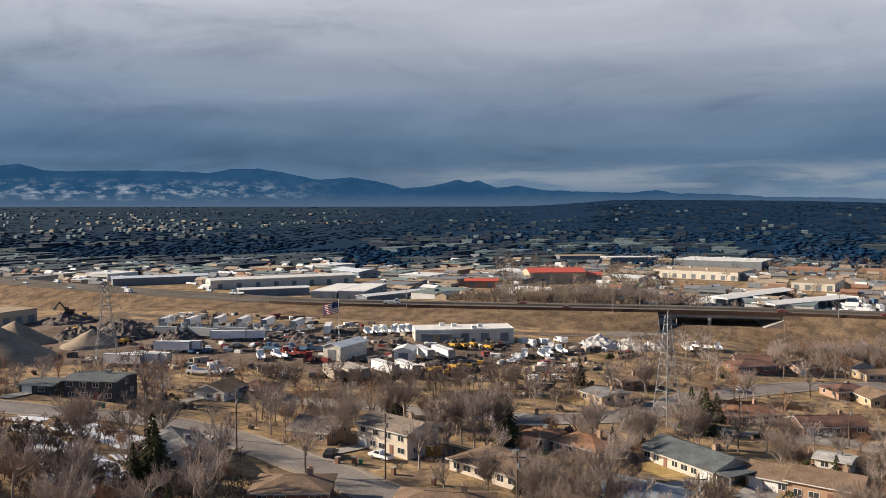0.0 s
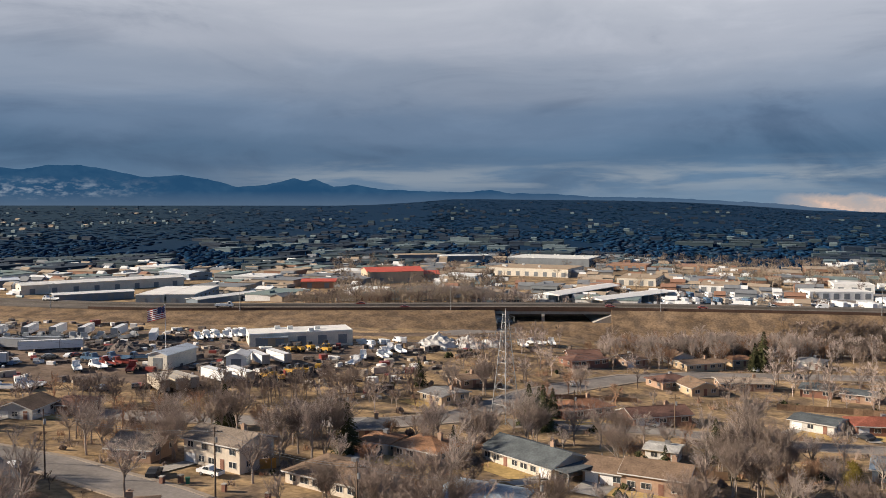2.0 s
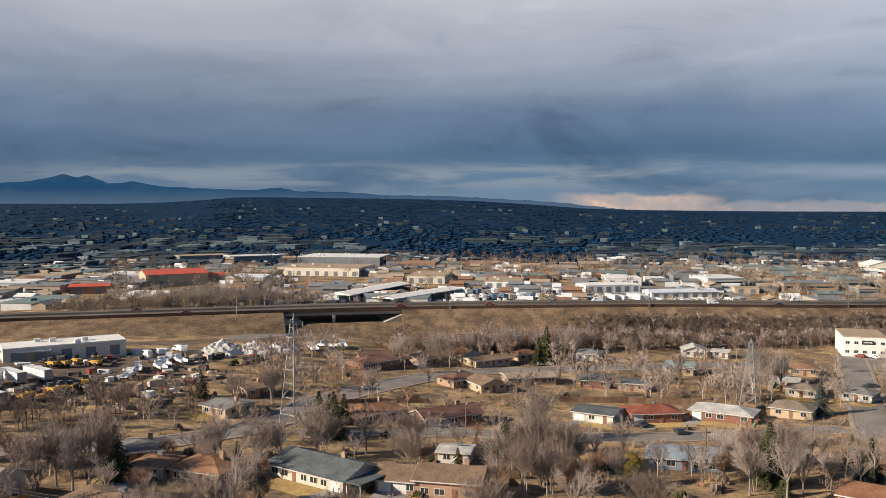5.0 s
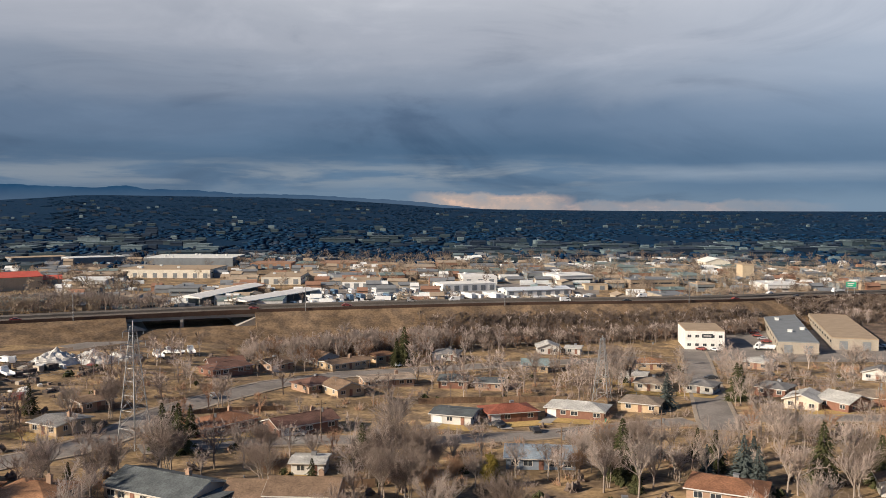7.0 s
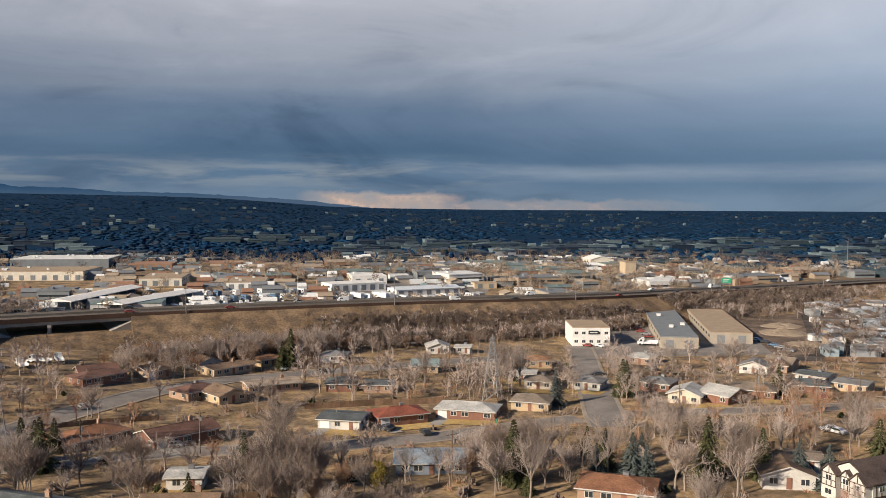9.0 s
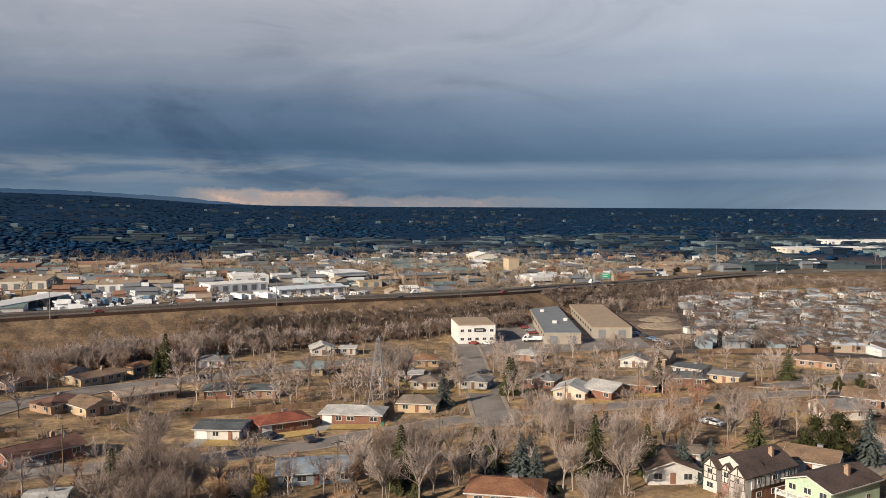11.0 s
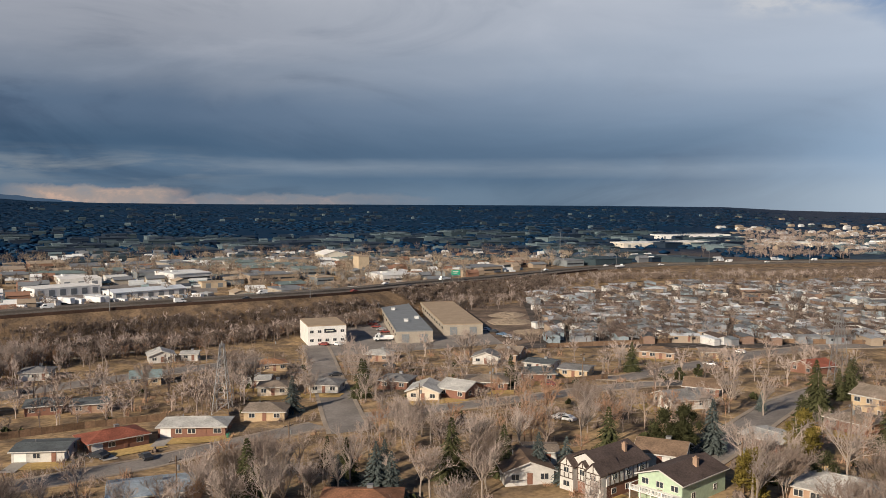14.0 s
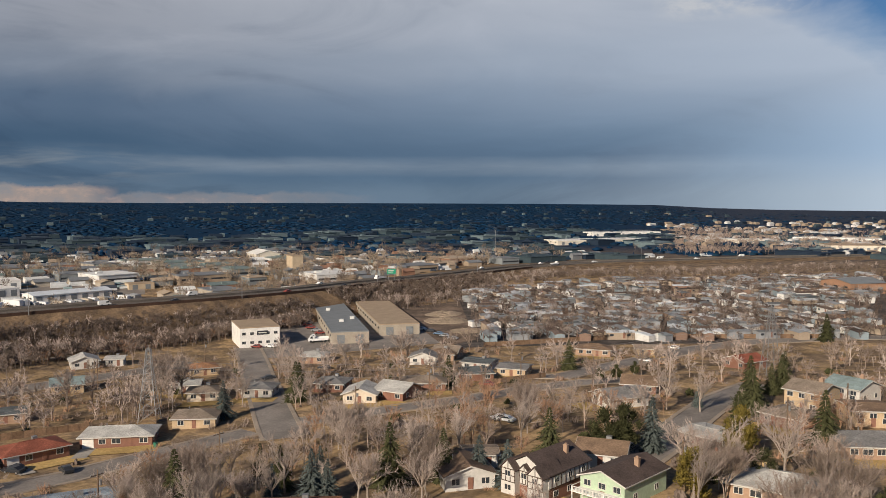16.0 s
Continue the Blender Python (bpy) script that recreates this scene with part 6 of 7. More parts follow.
def parked(kind, x, y, rot, lift=0.12, z=None):
    m = pose(x, y, (ground_z(x, y) if z is None else z) + lift, 0, 0, rot)
    TAKEN.append((x, y, 2.5))
    if kind not in FLEET:
        FLEET[kind] = vehicle(kind)
        FLEET[kind].matrix_basis = m
        return FLEET[kind]
    return copy_thing(FLEET[kind], m)


def row(kind, x0, y0, x1, y1, n, rot, jitter=1.0):
    rng = random.Random(x0 * 3 + y0)
    for k in range(n):
        f = (k + 0.5) / n
        swap = kind
        if kind == "rv":
            swap = rng.choice(("rv white", "rv white", "rv silver", "rv tan", "rv blue"))
        if kind.startswith("car"):
            swap = "car " + rng.choice(("white", "dark", "silver", "silver", "red", "blue", kind.split()[1], kind.split()[1]))
        parked(swap, x0 + (x1 - x0) * f + rng.uniform(-jitter, jitter), y0 + (y1 - y0) * f + rng.uniform(-jitter, jitter), rot + rng.uniform(-7, 7) * (1 if jitter < 2.5 else 6))


row("trailer white", -283, 243, -224, 272, 6, 27, 1.5)
row("truck silver", -272, 236, -217, 262, 13, 25, 2.5)
row("trailer silver", -256, 222, -226, 236, 3, 100, 2.0)
row("truck white", -197, 273, -183, 289, 6, 48, 1.0)
row("van white", -202, 283, -190, 300, 5, 54, 1.0)
row("trailer white", -230, 227, -218, 235, 2, 120, 1.0)
row("trailer white", -221, 174, -213, 183, 3, 110, 1.0)
row("trailer white", -227, 198, -221, 206, 2, 115, 1.0)
row("trailer tan", -155, 195, -149, 205, 3, 60, 1.0)
row("trailer white", -148, 210, -139, 219, 2, 60, 1.0)
row("trailer white", -151, 240, -143, 249, 2, 60, 1.0)
row("truck white", -190, 204, -187, 219, 3, 80, 3.0)
row("truck blue", -197, 218, -188, 232, 4, 70, 3.0)
row("car dark", -221, 202, -211, 228, 12, 20, 3.0)
row("loader", -137, 218, -127, 243, 7, 40, 4.0)
row("loader", -151, 263, -141, 279, 5, 30, 3.0)
row("truck red", -194, 221, -175, 215, 3, 60, 3.0)
row("truck white", -125, 257, -118, 291, 6, 40, 4.0)
row("semi white", -211, 261, -210, 274, 1, 30, 1.0)
row("car white", -194, 239, -174, 243, 3, 60, 3.0)
row("car dark", -163, 224, -159, 238, 5, 30, 2.0)
row("loader", -348, 245, -229, 191, 3, 30, 5.0)
row("truck white", -189, 180, -188, 188, 3, 80, 3.0)
row("car white", -172, 190, -159, 196, 5, 60, 3.0)
row("van white", -134, 290, -123, 308, 5, 40, 3.0)
row("truck white", -87, 317, -69, 338, 3, 30, 3.0)
row("rv", -52, 480, 12, 492, 10, 18, 1.5)
row("van white", -49, 489, 14, 502, 11, 11, 1.5)
row("rv", -47, 500, 17, 515, 11, 21, 1.5)
row("car white", -44, 514, 21, 527, 10, 70, 1.5)
row("rv", -42, 530, 24, 540, 8, 16, 1.5)
row("car blue", -39, 548, 27, 556, 6, 70, 1.5)
row("rv", 12, 503, 39, 524, 5, 45, 2.0)
row("semi white", 39, 527, 72, 542, 5, 24, 2.0)
row("rv", 74, 531, 135, 546, 12, 21, 2.0)
row("truck white", 71, 536, 127, 544, 10, 8, 2.0)
row("car white", 19, 524, 55, 549, 8, 60, 3.0)
row("car dark", 164, 372, 180, 424, 7, 70, 1.0)
row("truck white", 156, 355, 161, 363, 1, 70, 0.0)
row("car white", 209, 360, 202, 322, 5, 30, 1.0)
row("car dark", 128, 360, 138, 355, 2, 30, 0.0)
near_car("pickup white", -92.0, 132.5, 80)
near_car("car dark", -72.2, 159.7, 60)
near_car("car dark", 35.8, 225.8, 8)
near_car("car dark", 26.9, 232.4, 40)
near_car("car silver", -27.2, 223.6, 80)
near_car("car silver", -23.4, 222.7, 80)
near_car("car white", -57.9, 309.5, 40)
near_car("car white", 2.9, 326.6, 10)
near_car("car dark", 27.4, 233.7, 40)
near_car("car white", 125.8, 193.0, 20)
near_car("car red", 138.1, 251.8, 30)
near_car("car red", 151.6, 234.3, 30)
near_car("car white", 258.3, 256.0, 20)
near_car("car white", 225.6, 240.7, 20)
near_car("car silver", -51.3, 265.6, 30)
near_car("car dark", -32.4, 228.7, 60)
near_car("car dark", -100.5, 127.9, 20)
near_car("car white", -122.9, 118.4, 20)
near_car("car dark", 16.4, 319.2, 20)
near_car("car dark", 26.7, 344.0, 30)
near_car("car dark", 46.0, 373.2, 10)
near_car("car dark", 108.9, 294.7, 80)
parked("truck white", 156.5, 356.2, 70)
near_car("car white", 3.2, 326.9, 20)
near_car("car dark", 130.0, 240.6, 10)
near_car("car dark", 131.3, 299.7, 50)
near_car("car white", 125.9, 195.4, 60)

def highway_traffic():
    rng = random.Random(8)
    for k in range(34):
        p = WAY[rng.randrange(8, len(WAY) - 12)]
        i = WAY.index(p)
        d = (WAY[i + 1] - p).normalized()
        side = Vector((-d.y, d.x, 0))
        lane = rng.choice((4.5, 8.5, 18.5, 22.5))
        q = p + side * lane
        rot = math.degrees(math.atan2(-d.x, d.y)) + (180 if lane > 13 else 0)
        parked(rng.choice(("car dark", "car white", "car silver", "van white", "car red", "truck white")), q.x, q.y, rot, 0.0, p.z)


highway_traffic()

def yard_clutter():
    """Crates, pallets, tanks and parts lying about the depot."""
    rng = random.Random(91)
    for name, mat, n, label in (("depot_clutter", SCRAP, 420, "dark scrap and machine parts lying about"), ("depot_crates", F_WHITE, 130, "pale crates and tanks lying about"), ("depot_crates", PAINTS["red"], 40, "rusty red crates and parts lying about"), ("depot_crates", PAINTS["tan"], 120, "tan crates and pallets lying about")):
        m, made = Mesh(), 0
        while made < n:
            x, y = rng.uniform(-300, -95), rng.uniform(172, 300)
            if y > way_y(x) - 30 or y < 186 + (x + 190) * 0.33 or noise.noise((x * 0.05, y * 0.05, 2)) < -0.05:
                continue
            made += 1
            z, s = ground_z(x, y), rng.uniform(0.4, 1.6)
            a, w, d, h = rng.uniform(0, 6.28), s * rng.uniform(0.5, 1.6), s * rng.uniform(0.4, 1.0), s * rng.uniform(0.5, 1.3)
            c, q = math.cos(a), math.sin(a)
            m.add([(x + c * u - q * v, y + q * u + c * v, z + t) for t in (-0.2, h) for u, v in ((-w, -d), (w, -d), (w * 0.9, d), (-w, d * 0.8))],
                  [(3, 2, 1, 0), (4, 5, 6, 7), (0, 1, 5, 4), (1, 2, 6, 5), (2, 3, 7, 6), (3, 0, 4, 7)])
        setting(name, m, mat, label, "clutter", kind="stuff")


yard_clutter()

# ---- mobile home park ----
SKIN = [paint("white_home_siding", (0.64, 0.63, 0.60)), paint("grey_home_siding", (0.28, 0.29, 0.30)), paint("tan_home_siding", (0.36, 0.29, 0.22)), paint("pale_blue_home_siding", (0.27, 0.33, 0.36)), paint("brown_home_siding", (0.24, 0.16, 0.12))]
CAPS = [material(n, c, 0.9, 0.2, 0.4, 0.16, 3.5, per_object=0.55) for n, c in (("grey_home_roof", (0.17, 0.18, 0.19)), ("pale_home_roof", (0.38, 0.40, 0.42)), ("brown_home_roof", (0.13, 0.095, 0.078)))]
CROWD_ROOF = [island_tones(material(n, c, 0.9, 0.2, 0.4, 0.16, 3.5), 0.4, 1.6) for n, c in (("crowded_pale_roof", (0.40, 0.42, 0.44)), ("crowded_grey_roof", (0.17, 0.19, 0.20)), ("crowded_brown_roof", (0.14, 0.10, 0.08)))]


def mobile_home(k):
    w, d = 10.0 + 1.6 * (k % 3), 4.0 + 0.8 * (k % 2)
    h = thing("mobile_home", "%s mobile home with a %s low roof" % (("white", "grey", "tan", "pale blue", "brown")[k % 5], ("grey", "pale", "brown")[k % 3]), "mobile home", "homes of the park")
    top, rise = roof_mesh(w, d, 2.9, "low", 0.25, 0.15, 0.2)
    part("wall", Mesh().box(-w / 2, w / 2, -d / 2, d / 2, -0.6, 2.9).prism_x([(-d / 2, 2.9), (d / 2, 2.9), (0, 2.9 + rise * 0.9)], -w / 2, w / 2), SKIN[k % 5], h)
    part("roof", top, CAPS[k % 3], h)
    for j in range(2):
        put("window", STRIP_WIN, h, -w * 0.32 + w * 0.6 * j, -d / 2 - 0.01, 1.9).scale = (0.5, 1, 0.9)
    put("door", DOOR_ONE, h, w * 0.12, -d / 2 - 0.02, 0.55)
    return h


def home_park():
    rng = random.Random(14)
    kinds = [mobile_home(k) for k in range(10)]
    used, n = set(), 0
    A, B, C, D = Vector((206, 312)), Vector((345, 226)), Vector((585, 352)), Vector((312, 468))
    rows_, cols = 19, 13
    for j in range(rows_):
        for i in range(cols):
            f, g = (i + 0.5 + rng.uniform(-0.16, 0.16)) / cols, (j + 0.5 + rng.uniform(-0.12, 0.12)) / rows_
            p = A.lerp(B, f).lerp(D.lerp(C, f), g)
            if rng.random() < 0.06:
                continue
            k = rng.randrange(10)
            m = pose(p.x, p.y, ground_z(p.x, p.y) + 0.1, 0, 0, 62 + rng.choice((0, 0, 180, 90, 270)) + rng.uniform(-8, 8))
            if k in used:
                copy_thing(kinds[k], m)
            else:
                used.add(k)
                kinds[k].matrix_basis = m
            TAKEN.append((p.x, p.y, 4))
            if rng.random() < 0.15:
                parked(rng.choice(("car white", "car dark", "car silver", "car red", "pickup white")), p.x + rng.uniform(-5, 5), p.y + 6, rng.uniform(0, 360))
    for mat, roof_mat, count, words in ((SKIN[0], CROWD_ROOF[0], 170, "white"), (SKIN[1], CROWD_ROOF[1], 150, "grey"), (SKIN[2], CROWD_ROOF[2], 110, "tan")):
        m, top = Mesh(), Mesh()
        for k in range(count):
            f, g = rng.random(), rng.random() ** 0.8
            p = A.lerp(B, f).lerp(D.lerp(C, f), g)
            if any((p.x - a) ** 2 + (p.y - b) ** 2 < 22 for a, b, c in TAKEN[-900:]):
                continue
            z, w, d = ground_z(p.x, p.y), rng.uniform(2.2, 6), rng.uniform(1.5, 2.3)
            if k % 2:
                w, d = d, w
            m.box(p.x - w, p.x + w, p.y - d, p.y + d, z - 0.2, z + 2.6)
            top.prism_x([(p.y - d - 0.2, z + 2.6), (p.y + d + 0.2, z + 2.6), (p.y + d + 0.2, z + 2.72), (p.y, z + 3.3), (p.y - d - 0.2, z + 2.72)], p.x - w - 0.2, p.x + w + 0.2)
            TAKEN.append((p.x, p.y, 4))
        setting("crowded_mobile_homes", m, mat, "crowded %s mobile homes past counting" % words, "mobile homes", kind="stuff")
        setting("crowded_home_roofs", top, roof_mat, "low %s roofs of crowded mobile homes" % words, "roofs", kind="stuff")
    spots = []
    while len(spots) < 1300:
        f, g = rng.random(), rng.random()
        p = A.lerp(B, f).lerp(D.lerp(C, f), g)
        spots.append((p.x, p.y, rng.uniform(3.5, 7.5)))
    thicket("park_brush", [(x + 3, y - 4, h * 0.75) for x, y, h in spots], "dark bare shrubs between mobile homes", BARK_DARK, 2)
    thicket("park_trees", spots[:350], "bare grey trees between mobile homes", TWIG, True)
    thicket("park_trees", spots[350:], "bare brown trees between mobile homes", BRUSH, True)


home_park()
# ---- trees ----
from mathutils import Quaternion


def bare_tree_meshes(seed, height, spread, twig, trunks=1, fine=8):
    """Trunk with rising limbs, and the fine twigs round them, of a leafless tree."""
    rng = random.Random(seed)
    wood, fringe = Mesh(), Mesh()

    def turned(d, angle, lift):
        q = d.orthogonal().normalized()
        q.rotate(Quaternion(d, rng.uniform(0, 2 * math.pi)))
        return (d * math.cos(angle) + q * math.sin(angle) + Vector((0, 0, lift))).normalized()

    def grow(p, d, length, r, level):
        mid = p + d * length * 0.5
        bent = (d + Vector((rng.uniform(-0.12, 0.12), rng.uniform(-0.12, 0.12), 0.16 if level else 0.0))).normalized()
        tip = mid + bent * length * 0.5
        if level == 3:
            blade(fringe, p, tip, 0.026, rng)
            for k in range(3):
                q = p.lerp(tip, rng.uniform(0.3, 0.95))
                blade(fringe, q, q + turned(bent, rng.uniform(0.3, 0.8), 0.1) * length * rng.uniform(0.45, 0.75), 0.017, rng)
            return
        target, sides = (wood if level < 2 else fringe), (7, 5, 3)[level]
        target.tube(p, mid, r, r * 0.8, sides)
        target.tube(mid, tip, r * 0.8, r * 0.45 if level else r * 0.6, sides)
        for k in range((rng.randint(8, 10), rng.randint(7, 8), fine)[level]):
            f = rng.uniform((0.55, 0.22, 0.08)[level], 1.0)
            base = p.lerp(mid, f * 2) if f < 0.5 else mid.lerp(tip, f * 2 - 1)
            angle = rng.uniform(0.3, 1.12) * spread if level == 0 else rng.uniform(0.35, 0.95)
            reach = length * (rng.uniform(0.85, 1.25), rng.uniform(0.38, 0.62), rng.uniform(0.35, 0.6))[level] * (1.15 - 0.35 * f)
            grow(base, turned(bent, angle, (0.0, 0.22, 0.15)[level]), reach, max(0.034, r * (0.5, 0.42, 0.4)[level]), level + 1)

    for k in range(trunks):
        lean = Vector((rng.uniform(-0.3, 0.3), rng.uniform(-0.3, 0.3), 1)) if trunks > 1 else Vector((rng.uniform(-0.06, 0.06), rng.uniform(-0.06, 0.06), 1))
        base = Vector((rng.uniform(-0.5, 0.5), rng.uniform(-0.5, 0.5), -0.3)) if trunks > 1 else Vector((0, 0, -0.3))
        grow(base, lean.normalized(), height * 0.42, height * (0.017 if trunks == 1 else 0.010), 0)
    return wood.data("trunk", BARK), fringe.data("crown", twig)


def conifer_meshes(seed, height, radius, needle, droop=0.35, tiers=15):
    """Trunk, and a crown of many drooping boughs fringed with sprays of needles."""
    rng = random.Random(seed)
    trunk, crown = Mesh().tube((0, 0, -0.3), (0, 0, height * 0.95), height * 0.022, 0.02, 6), Mesh()
    for t in range(tiers):
        f = t / (tiers - 1)
        z = height * (0.07 + 0.88 * f)
        reach = radius * (1 - f) ** 0.85 * rng.uniform(0.85, 1.1) + 0.18
        n = int(6 + 8 * (1 - f))
        for k in range(n):
            a = 2 * math.pi * (k + rng.random()) / n
            r = reach * rng.uniform(0.55, 1.15)
            out, q = Vector((math.cos(a), math.sin(a), 0)), Vector((-math.sin(a), math.cos(a), 0))
            base, tip = Vector((0, 0, z + r * 0.22)), out * r + Vector((0, 0, z - r * droop + rng.uniform(-0.25, 0.25)))
            mid = base.lerp(tip, 0.6) + Vector((0, 0, 0.1))
            wide = max(0.10, r * 0.17)
            crown.add([base, mid + q * wide, tip, mid - q * wide, mid + Vector((0, 0, 0.16))], [(0, 1, 4), (1, 2, 4), (2, 3, 4), (3, 0, 4)])
            for j in range(9):
                e = base.lerp(tip, rng.uniform(0.25, 1.0)) + Vector((0, 0, rng.uniform(-0.05, 0.12)))
                way = (out * rng.uniform(0.3, 1.0) + q * rng.uniform(-1, 1) + Vector((0, 0, rng.uniform(-0.5, 0.35)))).normalized()
                blade(crown, e, e + way * max(0.3, r * rng.uniform(0.22, 0.42)), rng.uniform(0.06, 0.13), rng)
    return trunk.data("trunk", BARK), crown.data("crown", needle)


def round_evergreen_meshes(seed, height, radius, needle):
    """A broad evergreen: uneven lobes of fine sprays round a few leaders."""
    rng = random.Random(seed)
    trunk, crown = Mesh().tube((0, 0, -0.3), (0, 0, height * 0.7), height * 0.03, 0.05, 6), Mesh()
    lobes = []
    for k in range(26):
        u, a = rng.uniform(-0.7, 1.0), rng.uniform(0, 2 * math.pi)
        r = math.sqrt(max(0.0, 1 - u * u)) * radius * rng.uniform(0.45, 0.85)
        lobes.append((Vector((r * math.cos(a), r * math.sin(a), height * (0.46 + 0.38 * u))), radius * rng.uniform(0.26, 0.44)))
    for c, s in lobes:
        ring = [c + Vector((math.cos(j * 1.257), math.sin(j * 1.257), rng.uniform(-0.3, 0.3))) * s * 0.6 for j in range(5)]
        crown.add([c + Vector((0, 0, s * 0.8))] + ring + [c - Vector((0, 0, s * 0.8))], [(0, 1 + j, 1 + (j + 1) % 5) for j in range(5)] + [(6, 1 + (j + 1) % 5, 1 + j) for j in range(5)])
        for j in range(130):
            way = Vector((rng.gauss(0, 1), rng.gauss(0, 1), rng.gauss(0.25, 0.9))).normalized()
            e = c + Vector((way.x, way.y, way.z * 1.15)) * s * rng.uniform(0.45, 0.95)
            tipped = (way + Vector((rng.gauss(0, 0.4), rng.gauss(0, 0.4), 0.45))).normalized()
            blade(crown, e, e + tipped * s * rng.uniform(0.25, 0.5), s * rng.uniform(0.06, 0.11), rng)
    return trunk.data("trunk", BARK), crown.data("crown", needle)


def tree_kind(label, meshes, group):
    t = thing("tree", label, "tree", group)
    part("trunk", meshes[0], None, t)
    part("crown", meshes[1], None, t)
    return t


BARE = [tree_kind("tall bare deciduous tree with pale grey twigs", bare_tree_meshes(1, 12, 0.85, TWIG), "bare trees among the houses"),
        tree_kind("spreading bare deciduous tree with pale twigs", bare_tree_meshes(2, 12, 1.05, TWIG), "bare trees among the houses"),
        tree_kind("upright bare tree with tan twigs", bare_tree_meshes(3, 12, 0.6, TWIG), "bare trees among the houses"),
        tree_kind("bare tree with dense brown twigs", bare_tree_meshes(4, 12, 0.9, TWIG_DARK), "bare trees among the houses"),
        tree_kind("many-stemmed bare shrubby tree with russet twigs", bare_tree_meshes(5, 12, 0.75, TWIG_RUST, 3, 8), "bare trees among the houses"),
        tree_kind("many-stemmed bare tree with dark twigs", bare_tree_meshes(6, 12, 0.7, TWIG_DARK, 3, 8), "bare trees among the houses")]
EVER = {"G": tree_kind("dark green spruce with drooping branches", conifer_meshes(11, 10, 3.1, NEEDLE, 0.3, 20), "evergreens among the houses"),
        "U": tree_kind("blue-green spruce with dense branches", conifer_meshes(12, 10, 3.2, NEEDLE_BLUE, 0.2, 21), "evergreens among the houses"),
        "Y": tree_kind("yellowish green broad evergreen tree", round_evergreen_meshes(13, 10, 3.0, NEEDLE_GOLD), "evergreens among the houses"),
        "W": tree_kind("broad dark green juniper tree", round_evergreen_meshes(14, 10, 3.6, NEEDLE), "evergreens among the houses"),
        "B": tree_kind("rusty brown rounded evergreen shrub", round_evergreen_meshes(15, 10, 4.2, TWIG_DARK), "evergreens among the houses")}
USED = set()


def plant(kind, x, y, height, natural, rng):
    s = height / natural
    m = pose(x, y, ground_z(x, y), 0, 0, rng.uniform(0, 360))
    if kind not in USED:
        USED.add(kind)
        kind.matrix_basis = m
        ob = kind
    else:
        ob = copy_thing(kind, m)
    ob.scale = (s, s, s)
    return ob


def conifer(x, y, height, key):
    TAKEN.append((x, y, 1.5))
    plant(EVER[key], x, y, height, 10, random.Random(int(x * 7 + y)))


conifer(89, 172, 6.5, "G")
conifer(89, 165, 10.0, "G")
conifer(94, 161, 8.5, "U")
conifer(95, 154, 9.0, "U")
conifer(110, 160, 11.5, "G")
conifer(144, 243, 9.5, "G")
conifer(177, 163, 12.0, "G")
conifer(232, 191, 8.0, "G")
conifer(334, 239, 7.0, "W")
conifer(138, 138, 12.0, "Y")
conifer(-78, 160, 10.7, "G")
conifer(-112, 167, 10.6, "G")
conifer(-50, 212, 9.2, "G")
conifer(-48, 220, 7.9, "G")
conifer(6, 335, 14.0, "G")
conifer(-49, 152, 5.7, "B")
conifer(-93, 240, 8.1, "G")
conifer(-110, 94, 10.3, "G")
conifer(-112, 95, 11.7, "G")
conifer(-112, 91, 7.3, "G")
conifer(-7, 198, 8.8, "G")
conifer(-47, 204, 11.4, "G")
conifer(-51, 206, 10.9, "G")
conifer(78, 250, 10.3, "U")
conifer(101, 256, 11.7, "G")
conifer(44, 178, 12.9, "G")
conifer(65, 193, 6.6, "G")
conifer(64, 181, 8.7, "G")
conifer(65, 170, 10.0, "U")
conifer(67, 168, 8.1, "U")
conifer(80, 169, 12.1, "G")
conifer(18, 176, 7.3, "Y")
conifer(3, 327, 10.7, "G")
conifer(123, 158, 9.9, "W")
conifer(127, 156, 10.5, "W")
conifer(132, 154, 11.3, "U")
conifer(183, 168, 13.4, "G")
conifer(147, 145, 12.3, "G")
conifer(208, 176, 10.5, "G")
conifer(202, 175, 8.6, "G")
conifer(191, 242, 10.2, "G")
conifer(114, 129, 10.0, "Y")
conifer(130, 127, 7.4, "W")
conifer(163, 136, 12.2, "G")
conifer(172, 175, 5.4, "U")
conifer(133, 119, 5.6, "W")
conifer(71, 179, 7.4, "U")
conifer(108, 269, 9.0, "G")
conifer(325, 234, 11.9, "G")
conifer(183, 220, 4.0, "W")
conifer(187, 217, 4.7, "W")
conifer(198, 220, 4.5, "W")


def bare(x, y, height, k):
    TAKEN.append((x, y, 1.5))
    plant(BARE[k], x, y, height, 12, random.Random(int(x * 3 + y)))


bare(-96, 115, 13.3, 0)
bare(-106, 104, 13.7, 1)
bare(-88, 151, 12.3, 5)
bare(-82, 152, 13.4, 2)
bare(-63, 167, 8.8, 1)
bare(-118, 156, 12.4, 0)
bare(-119, 136, 10.1, 1)
bare(-72, 237, 12.1, 5)
bare(-80, 231, 11.9, 2)
bare(-48, 254, 10.9, 1)
bare(0, 211, 16.4, 0)
bare(-8, 167, 10.7, 1)
bare(5, 182, 14.3, 5)
bare(1, 215, 13.8, 2)
bare(70, 278, 15.9, 1)
bare(77, 281, 17.2, 0)
bare(88, 263, 10.0, 1)
bare(40, 174, 10.3, 5)
bare(48, 171, 11.4, 2)
bare(79, 157, 12.5, 1)
bare(92, 203, 11.6, 0)
bare(88, 212, 11.9, 1)
bare(125, 186, 14.0, 5)
bare(48, 293, 13.6, 2)
bare(-17, 194, 9.9, 1)
